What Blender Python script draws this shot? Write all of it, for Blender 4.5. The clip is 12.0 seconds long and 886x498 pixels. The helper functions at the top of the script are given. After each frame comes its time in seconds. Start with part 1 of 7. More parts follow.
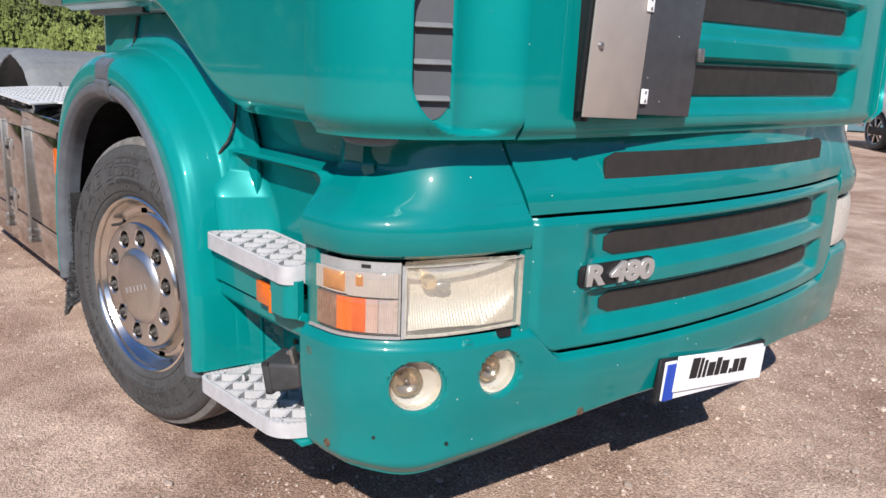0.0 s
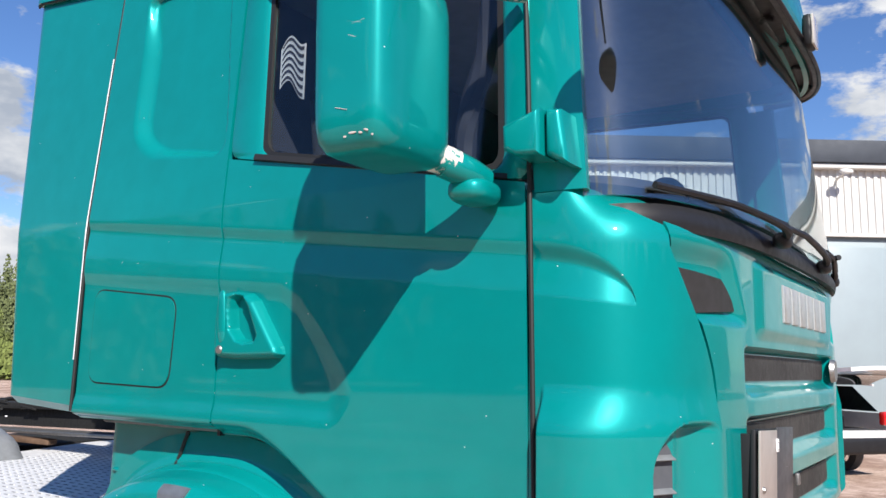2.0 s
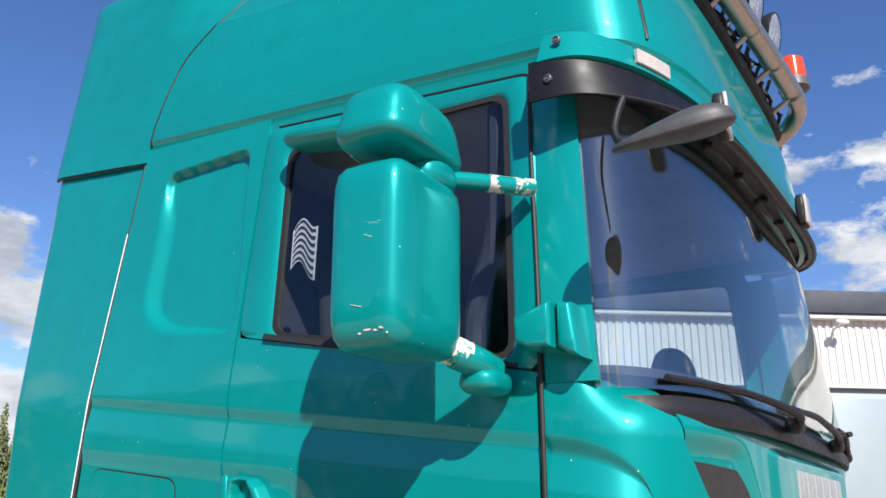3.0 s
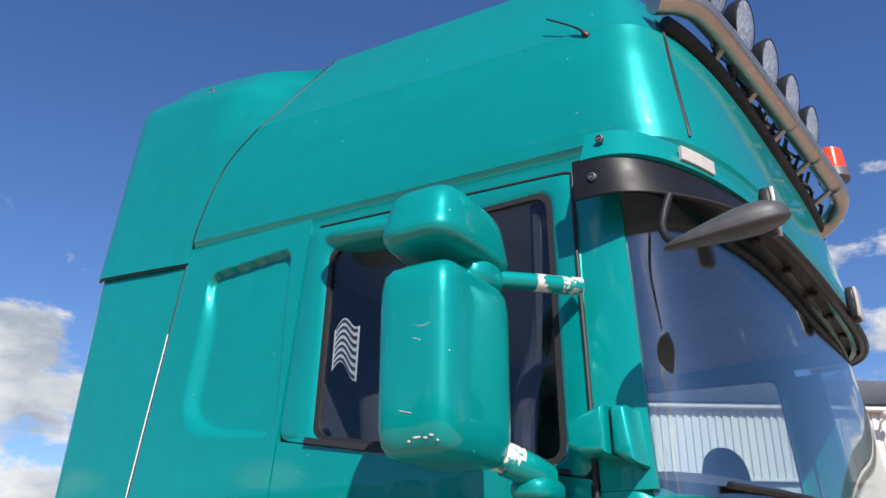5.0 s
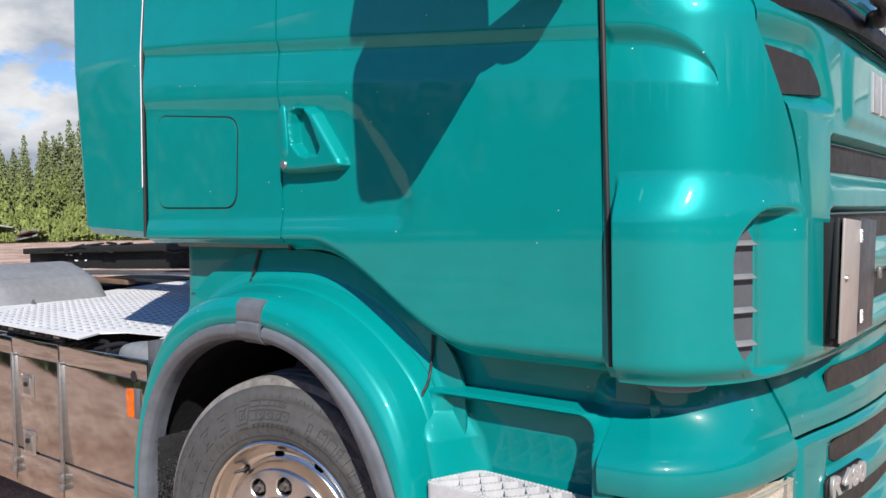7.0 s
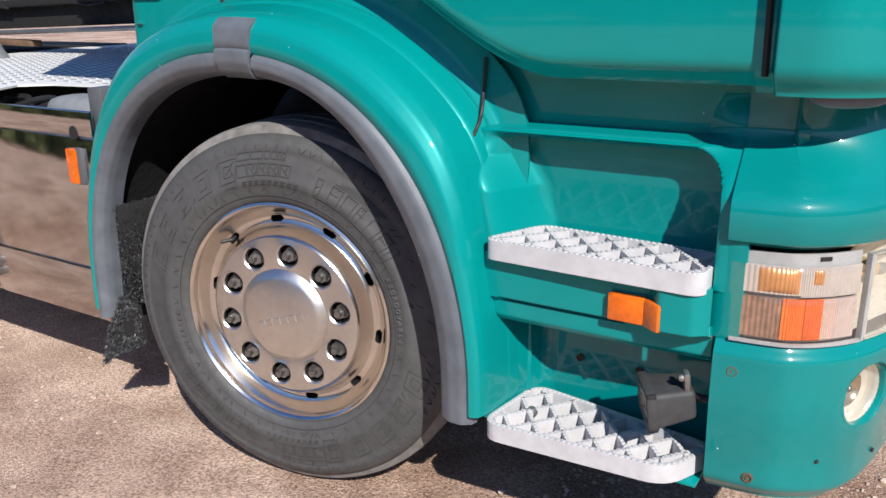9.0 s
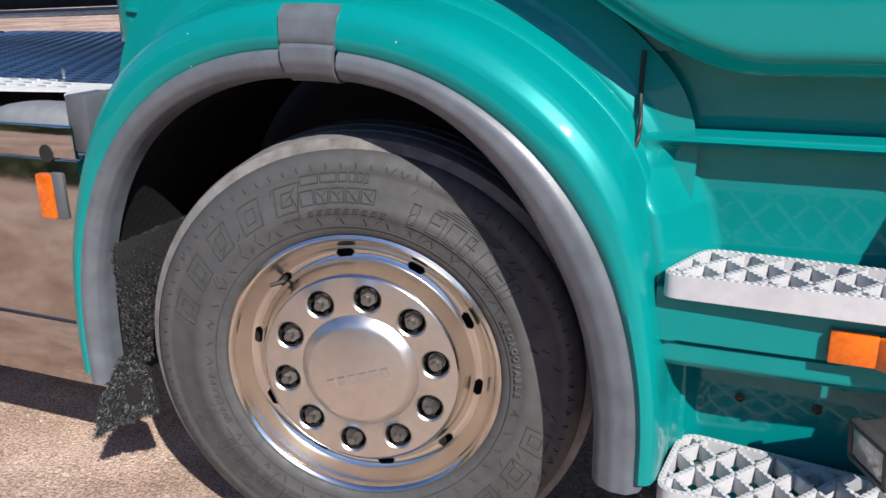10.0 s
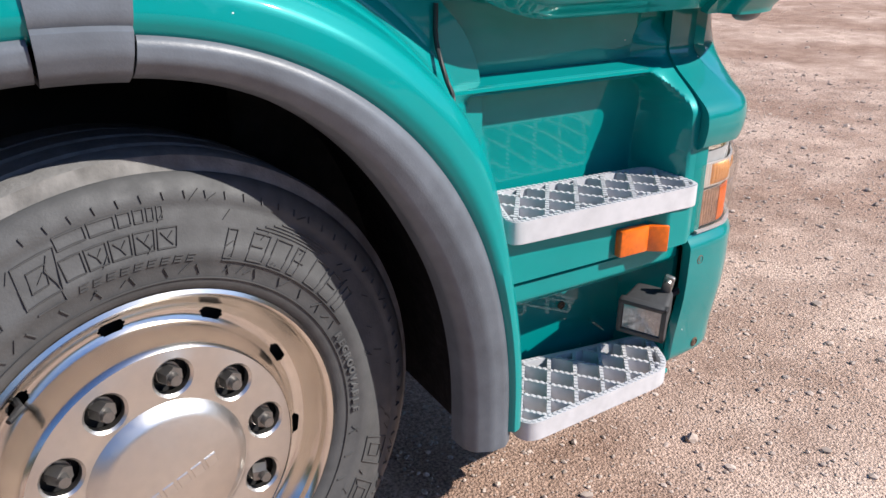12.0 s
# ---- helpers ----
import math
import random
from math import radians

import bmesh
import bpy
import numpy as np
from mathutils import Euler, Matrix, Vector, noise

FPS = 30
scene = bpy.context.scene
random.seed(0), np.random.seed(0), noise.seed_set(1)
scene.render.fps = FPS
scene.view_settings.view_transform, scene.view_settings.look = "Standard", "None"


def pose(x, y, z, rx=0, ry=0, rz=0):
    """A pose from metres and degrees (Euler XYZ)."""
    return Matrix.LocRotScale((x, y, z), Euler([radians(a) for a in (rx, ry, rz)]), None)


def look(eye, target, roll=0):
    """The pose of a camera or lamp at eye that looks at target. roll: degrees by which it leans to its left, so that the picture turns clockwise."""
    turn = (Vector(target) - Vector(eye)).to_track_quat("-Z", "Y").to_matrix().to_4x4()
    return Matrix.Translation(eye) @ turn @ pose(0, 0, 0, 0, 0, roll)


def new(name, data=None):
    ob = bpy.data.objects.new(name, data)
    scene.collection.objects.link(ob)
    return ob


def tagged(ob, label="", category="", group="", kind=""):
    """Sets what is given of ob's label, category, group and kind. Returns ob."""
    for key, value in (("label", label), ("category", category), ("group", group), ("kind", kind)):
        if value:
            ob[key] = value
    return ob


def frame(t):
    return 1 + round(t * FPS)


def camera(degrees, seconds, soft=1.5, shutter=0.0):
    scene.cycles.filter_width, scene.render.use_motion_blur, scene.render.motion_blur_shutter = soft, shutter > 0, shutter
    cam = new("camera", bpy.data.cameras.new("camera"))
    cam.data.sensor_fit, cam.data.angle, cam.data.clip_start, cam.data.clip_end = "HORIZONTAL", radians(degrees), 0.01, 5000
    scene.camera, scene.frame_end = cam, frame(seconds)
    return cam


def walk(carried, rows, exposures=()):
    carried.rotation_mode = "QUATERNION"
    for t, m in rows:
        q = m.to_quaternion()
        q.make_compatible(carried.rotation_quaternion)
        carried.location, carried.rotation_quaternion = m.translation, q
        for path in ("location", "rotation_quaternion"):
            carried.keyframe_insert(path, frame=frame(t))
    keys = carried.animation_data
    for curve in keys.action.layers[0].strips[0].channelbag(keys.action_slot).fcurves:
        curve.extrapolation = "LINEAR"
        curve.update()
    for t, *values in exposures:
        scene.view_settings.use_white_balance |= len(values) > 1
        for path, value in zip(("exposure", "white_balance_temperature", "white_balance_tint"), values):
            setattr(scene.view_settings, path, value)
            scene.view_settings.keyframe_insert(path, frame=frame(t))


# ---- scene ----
cam = camera(57.50, 12.0)
PATH = [
    (0.0, (2.6679, -0.8705, 1.2948), (1.1181, 0.4462, 0.8151), 2.2),
    (0.5, (2.4087, -1.0847, 1.3533), (0.9718, 0.3981, 1.0314), 2.0),
    (1.0, (2.1506, -1.2028, 1.4442), (0.8339, 0.4159, 1.324), 1.4),
    (1.5, (2.0346, -1.4097, 1.5382), (0.8099, 0.2822, 1.6208), 1.2),
    (2.0, (2.0012, -1.5936, 1.6218), (0.8308, 0.1118, 1.9218), 1.1),
    (2.5, (1.997, -1.6406, 1.672), (0.8538, 0.0387, 2.1631), 1.1),
    (3.0, (1.9907, -1.6459, 1.7201), (0.8715, -0.0104, 2.3857), 1.2),
    (3.5, (1.9865, -1.6448, 1.7587), (0.8872, -0.0648, 2.5728), 1.1),
    (3.7, (1.9824, -1.648, 1.7786), (0.8882, -0.0888, 2.6397), 1.1),
    (5.3, (1.9406, -1.6563, 1.7472), (0.7827, -0.1526, 2.624), 1.9),
    (5.5, (1.9395, -1.6542, 1.7493), (0.7451, -0.1212, 2.5185), 1.3),
    (6.0, (1.9447, -1.6302, 1.6814), (0.6719, -0.0502, 2.183), 0.5),
    (6.5, (1.9374, -1.6009, 1.5957), (0.6301, 0.0199, 1.7828), -0.4),
    (7.0, (1.9406, -1.5644, 1.4985), (0.6469, 0.0742, 1.4139), -0.9),
    (7.5, (1.9395, -1.5351, 1.4139), (0.6866, 0.1108, 1.1119), -1.1),
    (9.3, (1.2122, -1.3794, 1.2801), (0.2027, 0.3396, 0.6521), -0.6),
    (9.5, (1.0763, -1.3784, 1.2864), (0.1191, 0.3689, 0.6521), -0.7),
    (10.0, (0.7482, -1.3198, 1.2958), (0.0094, 0.5204, 0.6333), -0.9),
    (10.5, (0.4337, -1.2498, 1.2948), (0.2069, 0.719, 0.6291), -0.5),
    (11.0, (0.2194, -1.2017, 1.2613), (0.7064, 0.6928, 0.5256), -0.1),
    (11.5, (0.1139, -1.0878, 1.2613), (0.9875, 0.6354, 0.4661), -0.4),
    (12.0, (-0.1609, -1.0366, 1.3062), (0.8318, 0.6186, 0.5079), 0.1),
]
walk(cam, [(t, look(eye, target, roll)) for t, eye, target, roll in PATH], exposures=((0.0, -0.26), (2.0, 0.02), (3.5, 0.10), (5.5, -0.08), (7.5, -0.12), (9.5, -0.11), (12.0, 0.10)))

# ---- world, sun ----
SUN_DIR = Vector((0.86, -0.80, 0.93)).normalized()
world = bpy.data.worlds.new("sky")
world.use_nodes = True
scene.world = world
wn, wl = world.node_tree.nodes, world.node_tree.links
wn.clear()
w_out = wn.new("ShaderNodeOutputWorld")
w_bg = wn.new("ShaderNodeBackground")
w_sky = wn.new("ShaderNodeTexSky")
w_sky.sky_type, w_sky.sun_disc = "NISHITA", False
w_sky.sun_elevation = math.asin(SUN_DIR.z)
w_sky.sun_rotation = math.atan2(SUN_DIR.x, SUN_DIR.y)
w_sky.air_density, w_sky.dust_density, w_sky.ozone_density = 1.0, 0.2, 4.0
w_tc = wn.new("ShaderNodeTexCoord")
w_map = wn.new("ShaderNodeMapping")
w_map.inputs["Scale"].default_value = (1.0, 1.0, 2.1)
w_map.inputs["Location"].default_value = (1.35, 0.6, 0.1)
w_n1 = wn.new("ShaderNodeTexNoise")
w_n1.inputs["Scale"].default_value, w_n1.inputs["Detail"].default_value = 4.6, 11.0
w_n1.inputs["Roughness"].default_value = 0.6
w_ramp = wn.new("ShaderNodeValToRGB")
w_ramp.color_ramp.elements[0].position, w_ramp.color_ramp.elements[1].position = 0.525, 0.585
w_n2 = wn.new("ShaderNodeTexNoise")
w_n2.inputs["Scale"].default_value, w_n2.inputs["Detail"].default_value = 8.5, 10.0
w_r2 = wn.new("ShaderNodeValToRGB")
w_r2.color_ramp.elements[0].position, w_r2.color_ramp.elements[1].position = 0.37, 0.58
w_r2.color_ramp.elements[0].color = (5.4, 6.1, 7.3, 1)
w_r2.color_ramp.elements[1].color = (11.4, 11.5, 11.7, 1)
w_mix = wn.new("ShaderNodeMix")
w_mix.data_type = "RGBA"
w_bg.inputs["Strength"].default_value = 0.08
wl.new(w_tc.outputs["Generated"], w_map.inputs["Vector"])
wl.new(w_map.outputs[0], w_n1.inputs["Vector"])
wl.new(w_map.outputs[0], w_n2.inputs["Vector"])
w_sep = wn.new("ShaderNodeSeparateXYZ")
wl.new(w_tc.outputs["Generated"], w_sep.inputs[0])
w_low = wn.new("ShaderNodeMath")
w_low.operation = "MULTIPLY_ADD"
w_low.inputs[1].default_value, w_low.inputs[2].default_value = -0.36, 0.015
wl.new(w_sep.outputs["Z"], w_low.inputs[0])
w_sum = wn.new("ShaderNodeMath")
w_sum.operation = "ADD"
wl.new(w_n1.outputs["Fac"], w_sum.inputs[0])
wl.new(w_low.outputs[0], w_sum.inputs[1])
# cumulus banks stand low over the wood, over the hall and on the far side of the yard
w_last = w_sum.outputs[0]
for az, el, wide, core, amount in ((156, 10, 19, 4, 0.160), (97, 18, 14, 4, 0.165), (-80, 46, 46, 10, 0.150)):
    w_dot = wn.new("ShaderNodeVectorMath")
    w_dot.operation = "DOT_PRODUCT"
    w_dot.inputs[1].default_value = (math.cos(radians(az)) * math.cos(radians(el)), math.sin(radians(az)) * math.cos(radians(el)), math.sin(radians(el)))
    wl.new(w_tc.outputs["Generated"], w_dot.inputs[0])
    w_rng = wn.new("ShaderNodeMapRange")
    w_rng.interpolation_type = "SMOOTHSTEP"
    w_rng.inputs[1].default_value, w_rng.inputs[2].default_value = math.cos(radians(wide)), math.cos(radians(core))
    w_rng.inputs[3].default_value, w_rng.inputs[4].default_value = 0.0, amount
    wl.new(w_dot.outputs["Value"], w_rng.inputs[0])
    w_add = wn.new("ShaderNodeMath")
    w_add.operation = "ADD"
    wl.new(w_last, w_add.inputs[0])
    wl.new(w_rng.outputs[0], w_add.inputs[1])
    w_last = w_add.outputs[0]
wl.new(w_last, w_ramp.inputs[0])
wl.new(w_n2.outputs["Fac"], w_r2.inputs[0])
wl.new(w_ramp.outputs[0], w_mix.inputs[0])
w_sat = wn.new("ShaderNodeHueSaturation")
w_sat.inputs["Hue"].default_value, w_sat.inputs["Saturation"].default_value, w_sat.inputs["Value"].default_value = 0.511, 1.16, 1.84
wl.new(w_sky.outputs[0], w_sat.inputs["Color"])
wl.new(w_sat.outputs[0], w_mix.inputs[6])
wl.new(w_r2.outputs[0], w_mix.inputs[7])
wl.new(w_mix.outputs[2], w_bg.inputs["Color"])
wl.new(w_bg.outputs[0], w_out.inputs["Surface"])

sun_data = bpy.data.lights.new("sun", "SUN")
sun_data.energy, sun_data.angle, sun_data.color = 7.6, radians(0.53), (1.0, 0.95, 0.88)
sun = new("sun", sun_data)
sun.matrix_world = look(SUN_DIR * 40, (0, 0, 0))


# ---- materials ----
def shader(name, color, rough=0.5, metal=0.0, coat=0.0, grain=0.0, grain_scale=30.0, bump=0.0, bump_scale=200.0, dark=None,
           spec=0.5, island=0.0, specks=0.0, stain=0.0):
    """A principled material: colour varied at two scales, roughness varied by the same noise, fine relief."""
    m = bpy.data.materials.new(name)
    m.use_nodes = True
    n, l = m.node_tree.nodes, m.node_tree.links
    b = n["Principled BSDF"]
    b.inputs["Roughness"].default_value = rough
    b.inputs["Metallic"].default_value = metal
    b.inputs["Coat Weight"].default_value = coat
    b.inputs["Coat Roughness"].default_value = 0.04
    b.inputs["Coat IOR"].default_value = 1.5
    b.inputs["Specular IOR Level"].default_value = spec
    tc = n.new("ShaderNodeTexCoord")
    col = (*color, 1)
    b.inputs["Base Color"].default_value = col
    if grain > 0:
        big = n.new("ShaderNodeTexNoise")
        big.inputs["Scale"].default_value, big.inputs["Detail"].default_value = grain_scale * 0.12, 4
        fine = n.new("ShaderNodeTexNoise")
        fine.inputs["Scale"].default_value, fine.inputs["Detail"].default_value = grain_scale, 6
        add = n.new("ShaderNodeMath")
        add.operation = "ADD"
        l.new(tc.outputs["Object"], big.inputs["Vector"])
        l.new(tc.outputs["Object"], fine.inputs["Vector"])
        l.new(big.outputs["Fac"], add.inputs[0])
        l.new(fine.outputs["Fac"], add.inputs[1])
        ramp = n.new("ShaderNodeMapRange")
        ramp.inputs[1].default_value, ramp.inputs[2].default_value = 0.7, 1.3
        l.new(add.outputs[0], ramp.inputs[0])
        mix = n.new("ShaderNodeMix")
        mix.data_type = "RGBA"
        other = dark if dark else tuple(c * (1 - grain) for c in color)
        mix.inputs[6].default_value, mix.inputs[7].default_value = (*other, 1), col
        l.new(ramp.outputs[0], mix.inputs[0])
        last = mix.outputs[2]
        if specks > 0:
            vor = n.new("ShaderNodeTexVoronoi")
            vor.inputs["Scale"].default_value = 34
            l.new(tc.outputs["Object"], vor.inputs["Vector"])
            lt = n.new("ShaderNodeMath")
            lt.operation = "LESS_THAN"
            lt.inputs[1].default_value = 0.055
            l.new(vor.outputs["Distance"], lt.inputs[0])
            pick = n.new("ShaderNodeMath")
            pick.operation = "GREATER_THAN"
            pick.inputs[1].default_value = 1 - specks
            sepc = n.new("ShaderNodeSeparateColor")
            l.new(vor.outputs["Color"], sepc.inputs[0])
            l.new(sepc.outputs[0], pick.inputs[0])
            both = n.new("ShaderNodeMath")
            both.operation = "MULTIPLY"
            l.new(lt.outputs[0], both.inputs[0])
            l.new(pick.outputs[0], both.inputs[1])
            mx = n.new("ShaderNodeMix")
            mx.data_type = "RGBA"
            mx.inputs[7].default_value = (0.62, 0.68, 0.66, 1)
            l.new(both.outputs[0], mx.inputs[0])
            l.new(last, mx.inputs[6])
            last = mx.outputs[2]
        if island > 0:
            geo = n.new("ShaderNodeNewGeometry")
            hsv = n.new("ShaderNodeHueSaturation")
            mr = n.new("ShaderNodeMapRange")
            mr.inputs[3].default_value, mr.inputs[4].default_value = 1 - island, 1 + island
            l.new(geo.outputs["Random Per Island"], mr.inputs[0])
            l.new(mr.outputs[0], hsv.inputs["Value"])
            l.new(last, hsv.inputs["Color"])
            last = hsv.outputs[0]
        l.new(last, b.inputs["Base Color"])
        rr = n.new("ShaderNodeMapRange")
        rr.inputs[1].default_value, rr.inputs[2].default_value = 0.7, 1.3
        rr.inputs[3].default_value, rr.inputs[4].default_value = min(1, rough * 1.18), rough * 0.85
        l.new(add.outputs[0], rr.inputs[0])
        l.new(rr.outputs[0], b.inputs["Roughness"])
    if bump > 0:
        bn = n.new("ShaderNodeTexNoise")
        bn.inputs["Scale"].default_value, bn.inputs["Detail"].default_value = bump_scale, 5
        l.new(tc.outputs["Object"], bn.inputs["Vector"])
        bp = n.new("ShaderNodeBump")
        bp.inputs["Strength"].default_value = bump
        bp.inputs["Distance"].default_value = 0.6 / bump_scale
        l.new(bn.outputs["Fac"], bp.inputs["Height"])
        l.new(bp.outputs[0], b.inputs["Normal"])
    return m


TEAL = shader("teal_paint", (0.0, 0.262, 0.252), 0.37, 0.26, coat=0.72, spec=0.12, grain=0.12, grain_scale=9, bump=0.012, bump_scale=9, specks=0.09)
TEAL_MATT = shader("teal_plastic", (0.0, 0.240, 0.234), 0.37, 0.12, coat=0.55, spec=0.12, grain=0.10, grain_scale=14, specks=0.04)
TEAL_LOW = shader("teal_bumper_and_shaded_well", (0.0, 0.195, 0.192), 0.32, coat=0.9, spec=0.12, grain=0.14, grain_scale=9, bump=0.015, bump_scale=9, specks=0.16)
LAMPGREY = shader("pale_grey_lamp_plastic", (0.36, 0.36, 0.36), 0.3, grain=0.3, grain_scale=30)
BLACK = shader("black_plastic", (0.016, 0.016, 0.018), 0.5, spec=0.3, grain=0.3, grain_scale=40, bump=0.1, bump_scale=500)
GLOSSBLACK = shader("smoked_acrylic", (0.012, 0.013, 0.018), 0.42, spec=0.18, grain=0.5, grain_scale=24)
LIPGREY = shader("weathered_black_rubber", (0.128, 0.145, 0.170), 0.42, grain=0.4, grain_scale=22, bump=0.15, bump_scale=300)
VENTGREY = shader("grey_vent_plastic", (0.085, 0.092, 0.105), 0.5, grain=0.2, grain_scale=50)
RUBBER = shader("tyre_rubber", (0.070, 0.071, 0.073), 0.68, grain=0.35, grain_scale=35, bump=0.2, bump_scale=260)
TREADDUST = shader("dusty_tread_rubber", (0.20, 0.195, 0.19), 0.85, grain=0.35, grain_scale=40, bump=0.3, bump_scale=150)
# near black for rubber seals and joints, and for painted shade in the nut pockets
SEAL_SHADE = shader("black_seal_and_shade", (0.012, 0.012, 0.013), 0.6)
ALU = shader("polished_aluminium", (0.80, 0.76, 0.70), 0.19, 1.0, grain=0.22, grain_scale=14)
ALUSATIN = shader("satin_aluminium", (0.70, 0.68, 0.65), 0.33, 1.0, grain=0.12, grain_scale=40)
STEEL = shader("dull_steel", (0.42, 0.41, 0.40), 0.42, 0.9, grain=0.3, grain_scale=60)
INOX = shader("polished_steel_cladding", (0.64, 0.61, 0.58), 0.085, 1.0, grain=0.16, grain_scale=7, bump=0.010, bump_scale=7)
SILVER = shader("silver_badge", (0.62, 0.62, 0.61), 0.35, 0.65, grain=0.2, grain_scale=60)
TREADWHITE = shader("grey_white_step_plastic", (0.52, 0.515, 0.535), 0.55, grain=0.22, grain_scale=40, bump=0.1, bump_scale=300)
DECK = shader("worn_galvanised_plate", (0.74, 0.74, 0.74), 0.55, 0.1, grain=0.25, grain_scale=25, bump=0.1, bump_scale=90)
MUDGREY = shader("grey_mudguard_plastic", (0.20, 0.21, 0.22), 0.55, grain=0.25, grain_scale=30)
TAR = shader("black_beam_and_light_block", (0.010, 0.010, 0.010), 0.75, grain=0.4, grain_scale=30, bump=0.3, bump_scale=60)
RUST = shader("rusty_frame", (0.13, 0.075, 0.045), 0.8, grain=0.5, grain_scale=30, bump=0.3, bump_scale=120)
AMBER = shader("amber_lens", (0.78, 0.145, 0.004), 0.2, grain=0.45, grain_scale=90, coat=0.6)
BEACON = shader("orange_beacon_dome", (0.80, 0.06, 0.006), 0.15, grain=0.2, grain_scale=60, coat=0.6)
REFLECTOR = shader("lamp_reflector", (0.74, 0.72, 0.66), 0.3, 0.3, grain=0.12, grain_scale=40)
CREAM = shader("fog_lamp_reflector", (0.72, 0.68, 0.60), 0.30, 0.45, grain=0.15, grain_scale=40)
BOARDGREY = shader("grey_sign_plate", (0.42, 0.37, 0.34), 0.38, 0.3, grain=0.12, grain_scale=18)
BOARDDARK = shader("dark_sign_plate", (0.055, 0.057, 0.066), 0.42, grain=0.3, grain_scale=30, specks=0.2)
SIGNWHITE = shader("white_sign", (0.82, 0.82, 0.84), 0.4, grain=0.05, grain_scale=20)
SIGNBLACK = shader("black_print", (0.012, 0.012, 0.014), 0.5)
PLATEBLUE = shader("plate_blue", (0.01, 0.06, 0.42), 0.4)
CHIPPED = shader("bare_white_primer", (0.66, 0.60, 0.56), 0.7, grain=0.25, grain_scale=60, bump=0.3, bump_scale=150)
BRISTLE = shader("black_spray_flap", (0.085, 0.087, 0.092), 0.45, island=0.95, grain=0.2)
MAT = shader("black_flap_mat", (0.010, 0.010, 0.011), 0.8, grain=0.4, grain_scale=40)
SEATCLOTH = shader("dark_seat_cloth", (0.02, 0.022, 0.028), 0.9, grain=0.3, grain_scale=60)
DASH = shader("dark_dashboard", (0.03, 0.03, 0.033), 0.6, grain=0.2, grain_scale=40)
LINING = shader("grey_cab_lining", (0.26, 0.27, 0.29), 0.85, grain=0.2, grain_scale=25)
CURTAIN = shader("dark_blue_curtain", (0.012, 0.014, 0.026), 0.8, grain=0.3, grain_scale=25)
FLAGCLOTH = shader("pale_printed_pennant", (0.42, 0.45, 0.48), 0.8, grain=0.3, grain_scale=70)
PIPE = shader("brushed_pipe", (0.50, 0.45, 0.40), 0.3, 0.85, grain=0.15, grain_scale=25)


def worn(name, paint, bare, scale, share):
    """Paint rubbed through to the bare primer in ragged patches."""
    m = shader(name, paint, 0.45, coat=0.3, spec=0.2, grain=0.1, grain_scale=20)
    n, l = m.node_tree.nodes, m.node_tree.links
    tc, nz, rp, mx = n.new("ShaderNodeTexCoord"), n.new("ShaderNodeTexNoise"), n.new("ShaderNodeValToRGB"), n.new("ShaderNodeMix")
    nz.inputs["Scale"].default_value, nz.inputs["Detail"].default_value, nz.inputs["Roughness"].default_value = scale, 8, 0.7
    rp.color_ramp.elements[0].position, rp.color_ramp.elements[1].position = share, share + 0.03
    mx.data_type = "RGBA"
    mx.inputs[6].default_value, mx.inputs[7].default_value = (*bare, 1), (*paint, 1)
    l.new(tc.outputs["Object"], nz.inputs["Vector"])
    l.new(nz.outputs["Fac"], rp.inputs[0])
    l.new(rp.outputs[0], mx.inputs[0])
    l.new(mx.outputs[2], n["Principled BSDF"].inputs["Base Color"])
    return m


WORN_ARM = worn("teal_paint_scuffed_through", (0.0, 0.222, 0.204), (0.58, 0.54, 0.50), 34, 0.49)
WORN = worn("teal_paint_worn_to_primer", (0.0, 0.222, 0.204), (0.62, 0.57, 0.53), 16, 0.51)


def glass(name, tint, rough=0.0, gloss_share=1.0, clear=0.0, haze=0.0):
    """Thin glass: clear transmission mixed with sharp reflection, and a share of milky haze."""
    m = bpy.data.materials.new(name)
    m.use_nodes = True
    n, l = m.node_tree.nodes, m.node_tree.links
    n.remove(n["Principled BSDF"])
    tr = n.new("ShaderNodeBsdfTransparent")
    tr.inputs["Color"].default_value = (*tint, 1)
    gl = n.new("ShaderNodeBsdfGlossy")
    gl.inputs["Roughness"].default_value = rough
    face = n.new("ShaderNodeLayerWeight")
    face.inputs["Blend"].default_value = 0.5
    fr = n.new("ShaderNodeMath")
    fr.operation = "POWER"
    fr.inputs[1].default_value = 5.0
    l.new(face.outputs["Facing"], fr.inputs[0])
    mul = n.new("ShaderNodeMath")
    mul.operation, mul.use_clamp = "MULTIPLY_ADD", True
    mul.inputs[1].default_value, mul.inputs[2].default_value = gloss_share, clear
    l.new(fr.outputs[0], mul.inputs[0])
    mix = n.new("ShaderNodeMixShader")
    l.new(mul.outputs[0], mix.inputs[0])
    body = tr
    if haze > 0:
        milk = n.new("ShaderNodeBsdfDiffuse")
        milk.inputs["Color"].default_value = (0.80, 0.77, 0.70, 1)
        body = n.new("ShaderNodeMixShader")
        body.inputs[0].default_value = haze
        l.new(tr.outputs[0], body.inputs[1])
        l.new(milk.outputs[0], body.inputs[2])
    l.new(body.outputs[0], mix.inputs[1])
    l.new(gl.outputs[0], mix.inputs[2])
    l.new(mix.outputs[0], n["Material Output"].inputs["Surface"])
    return m


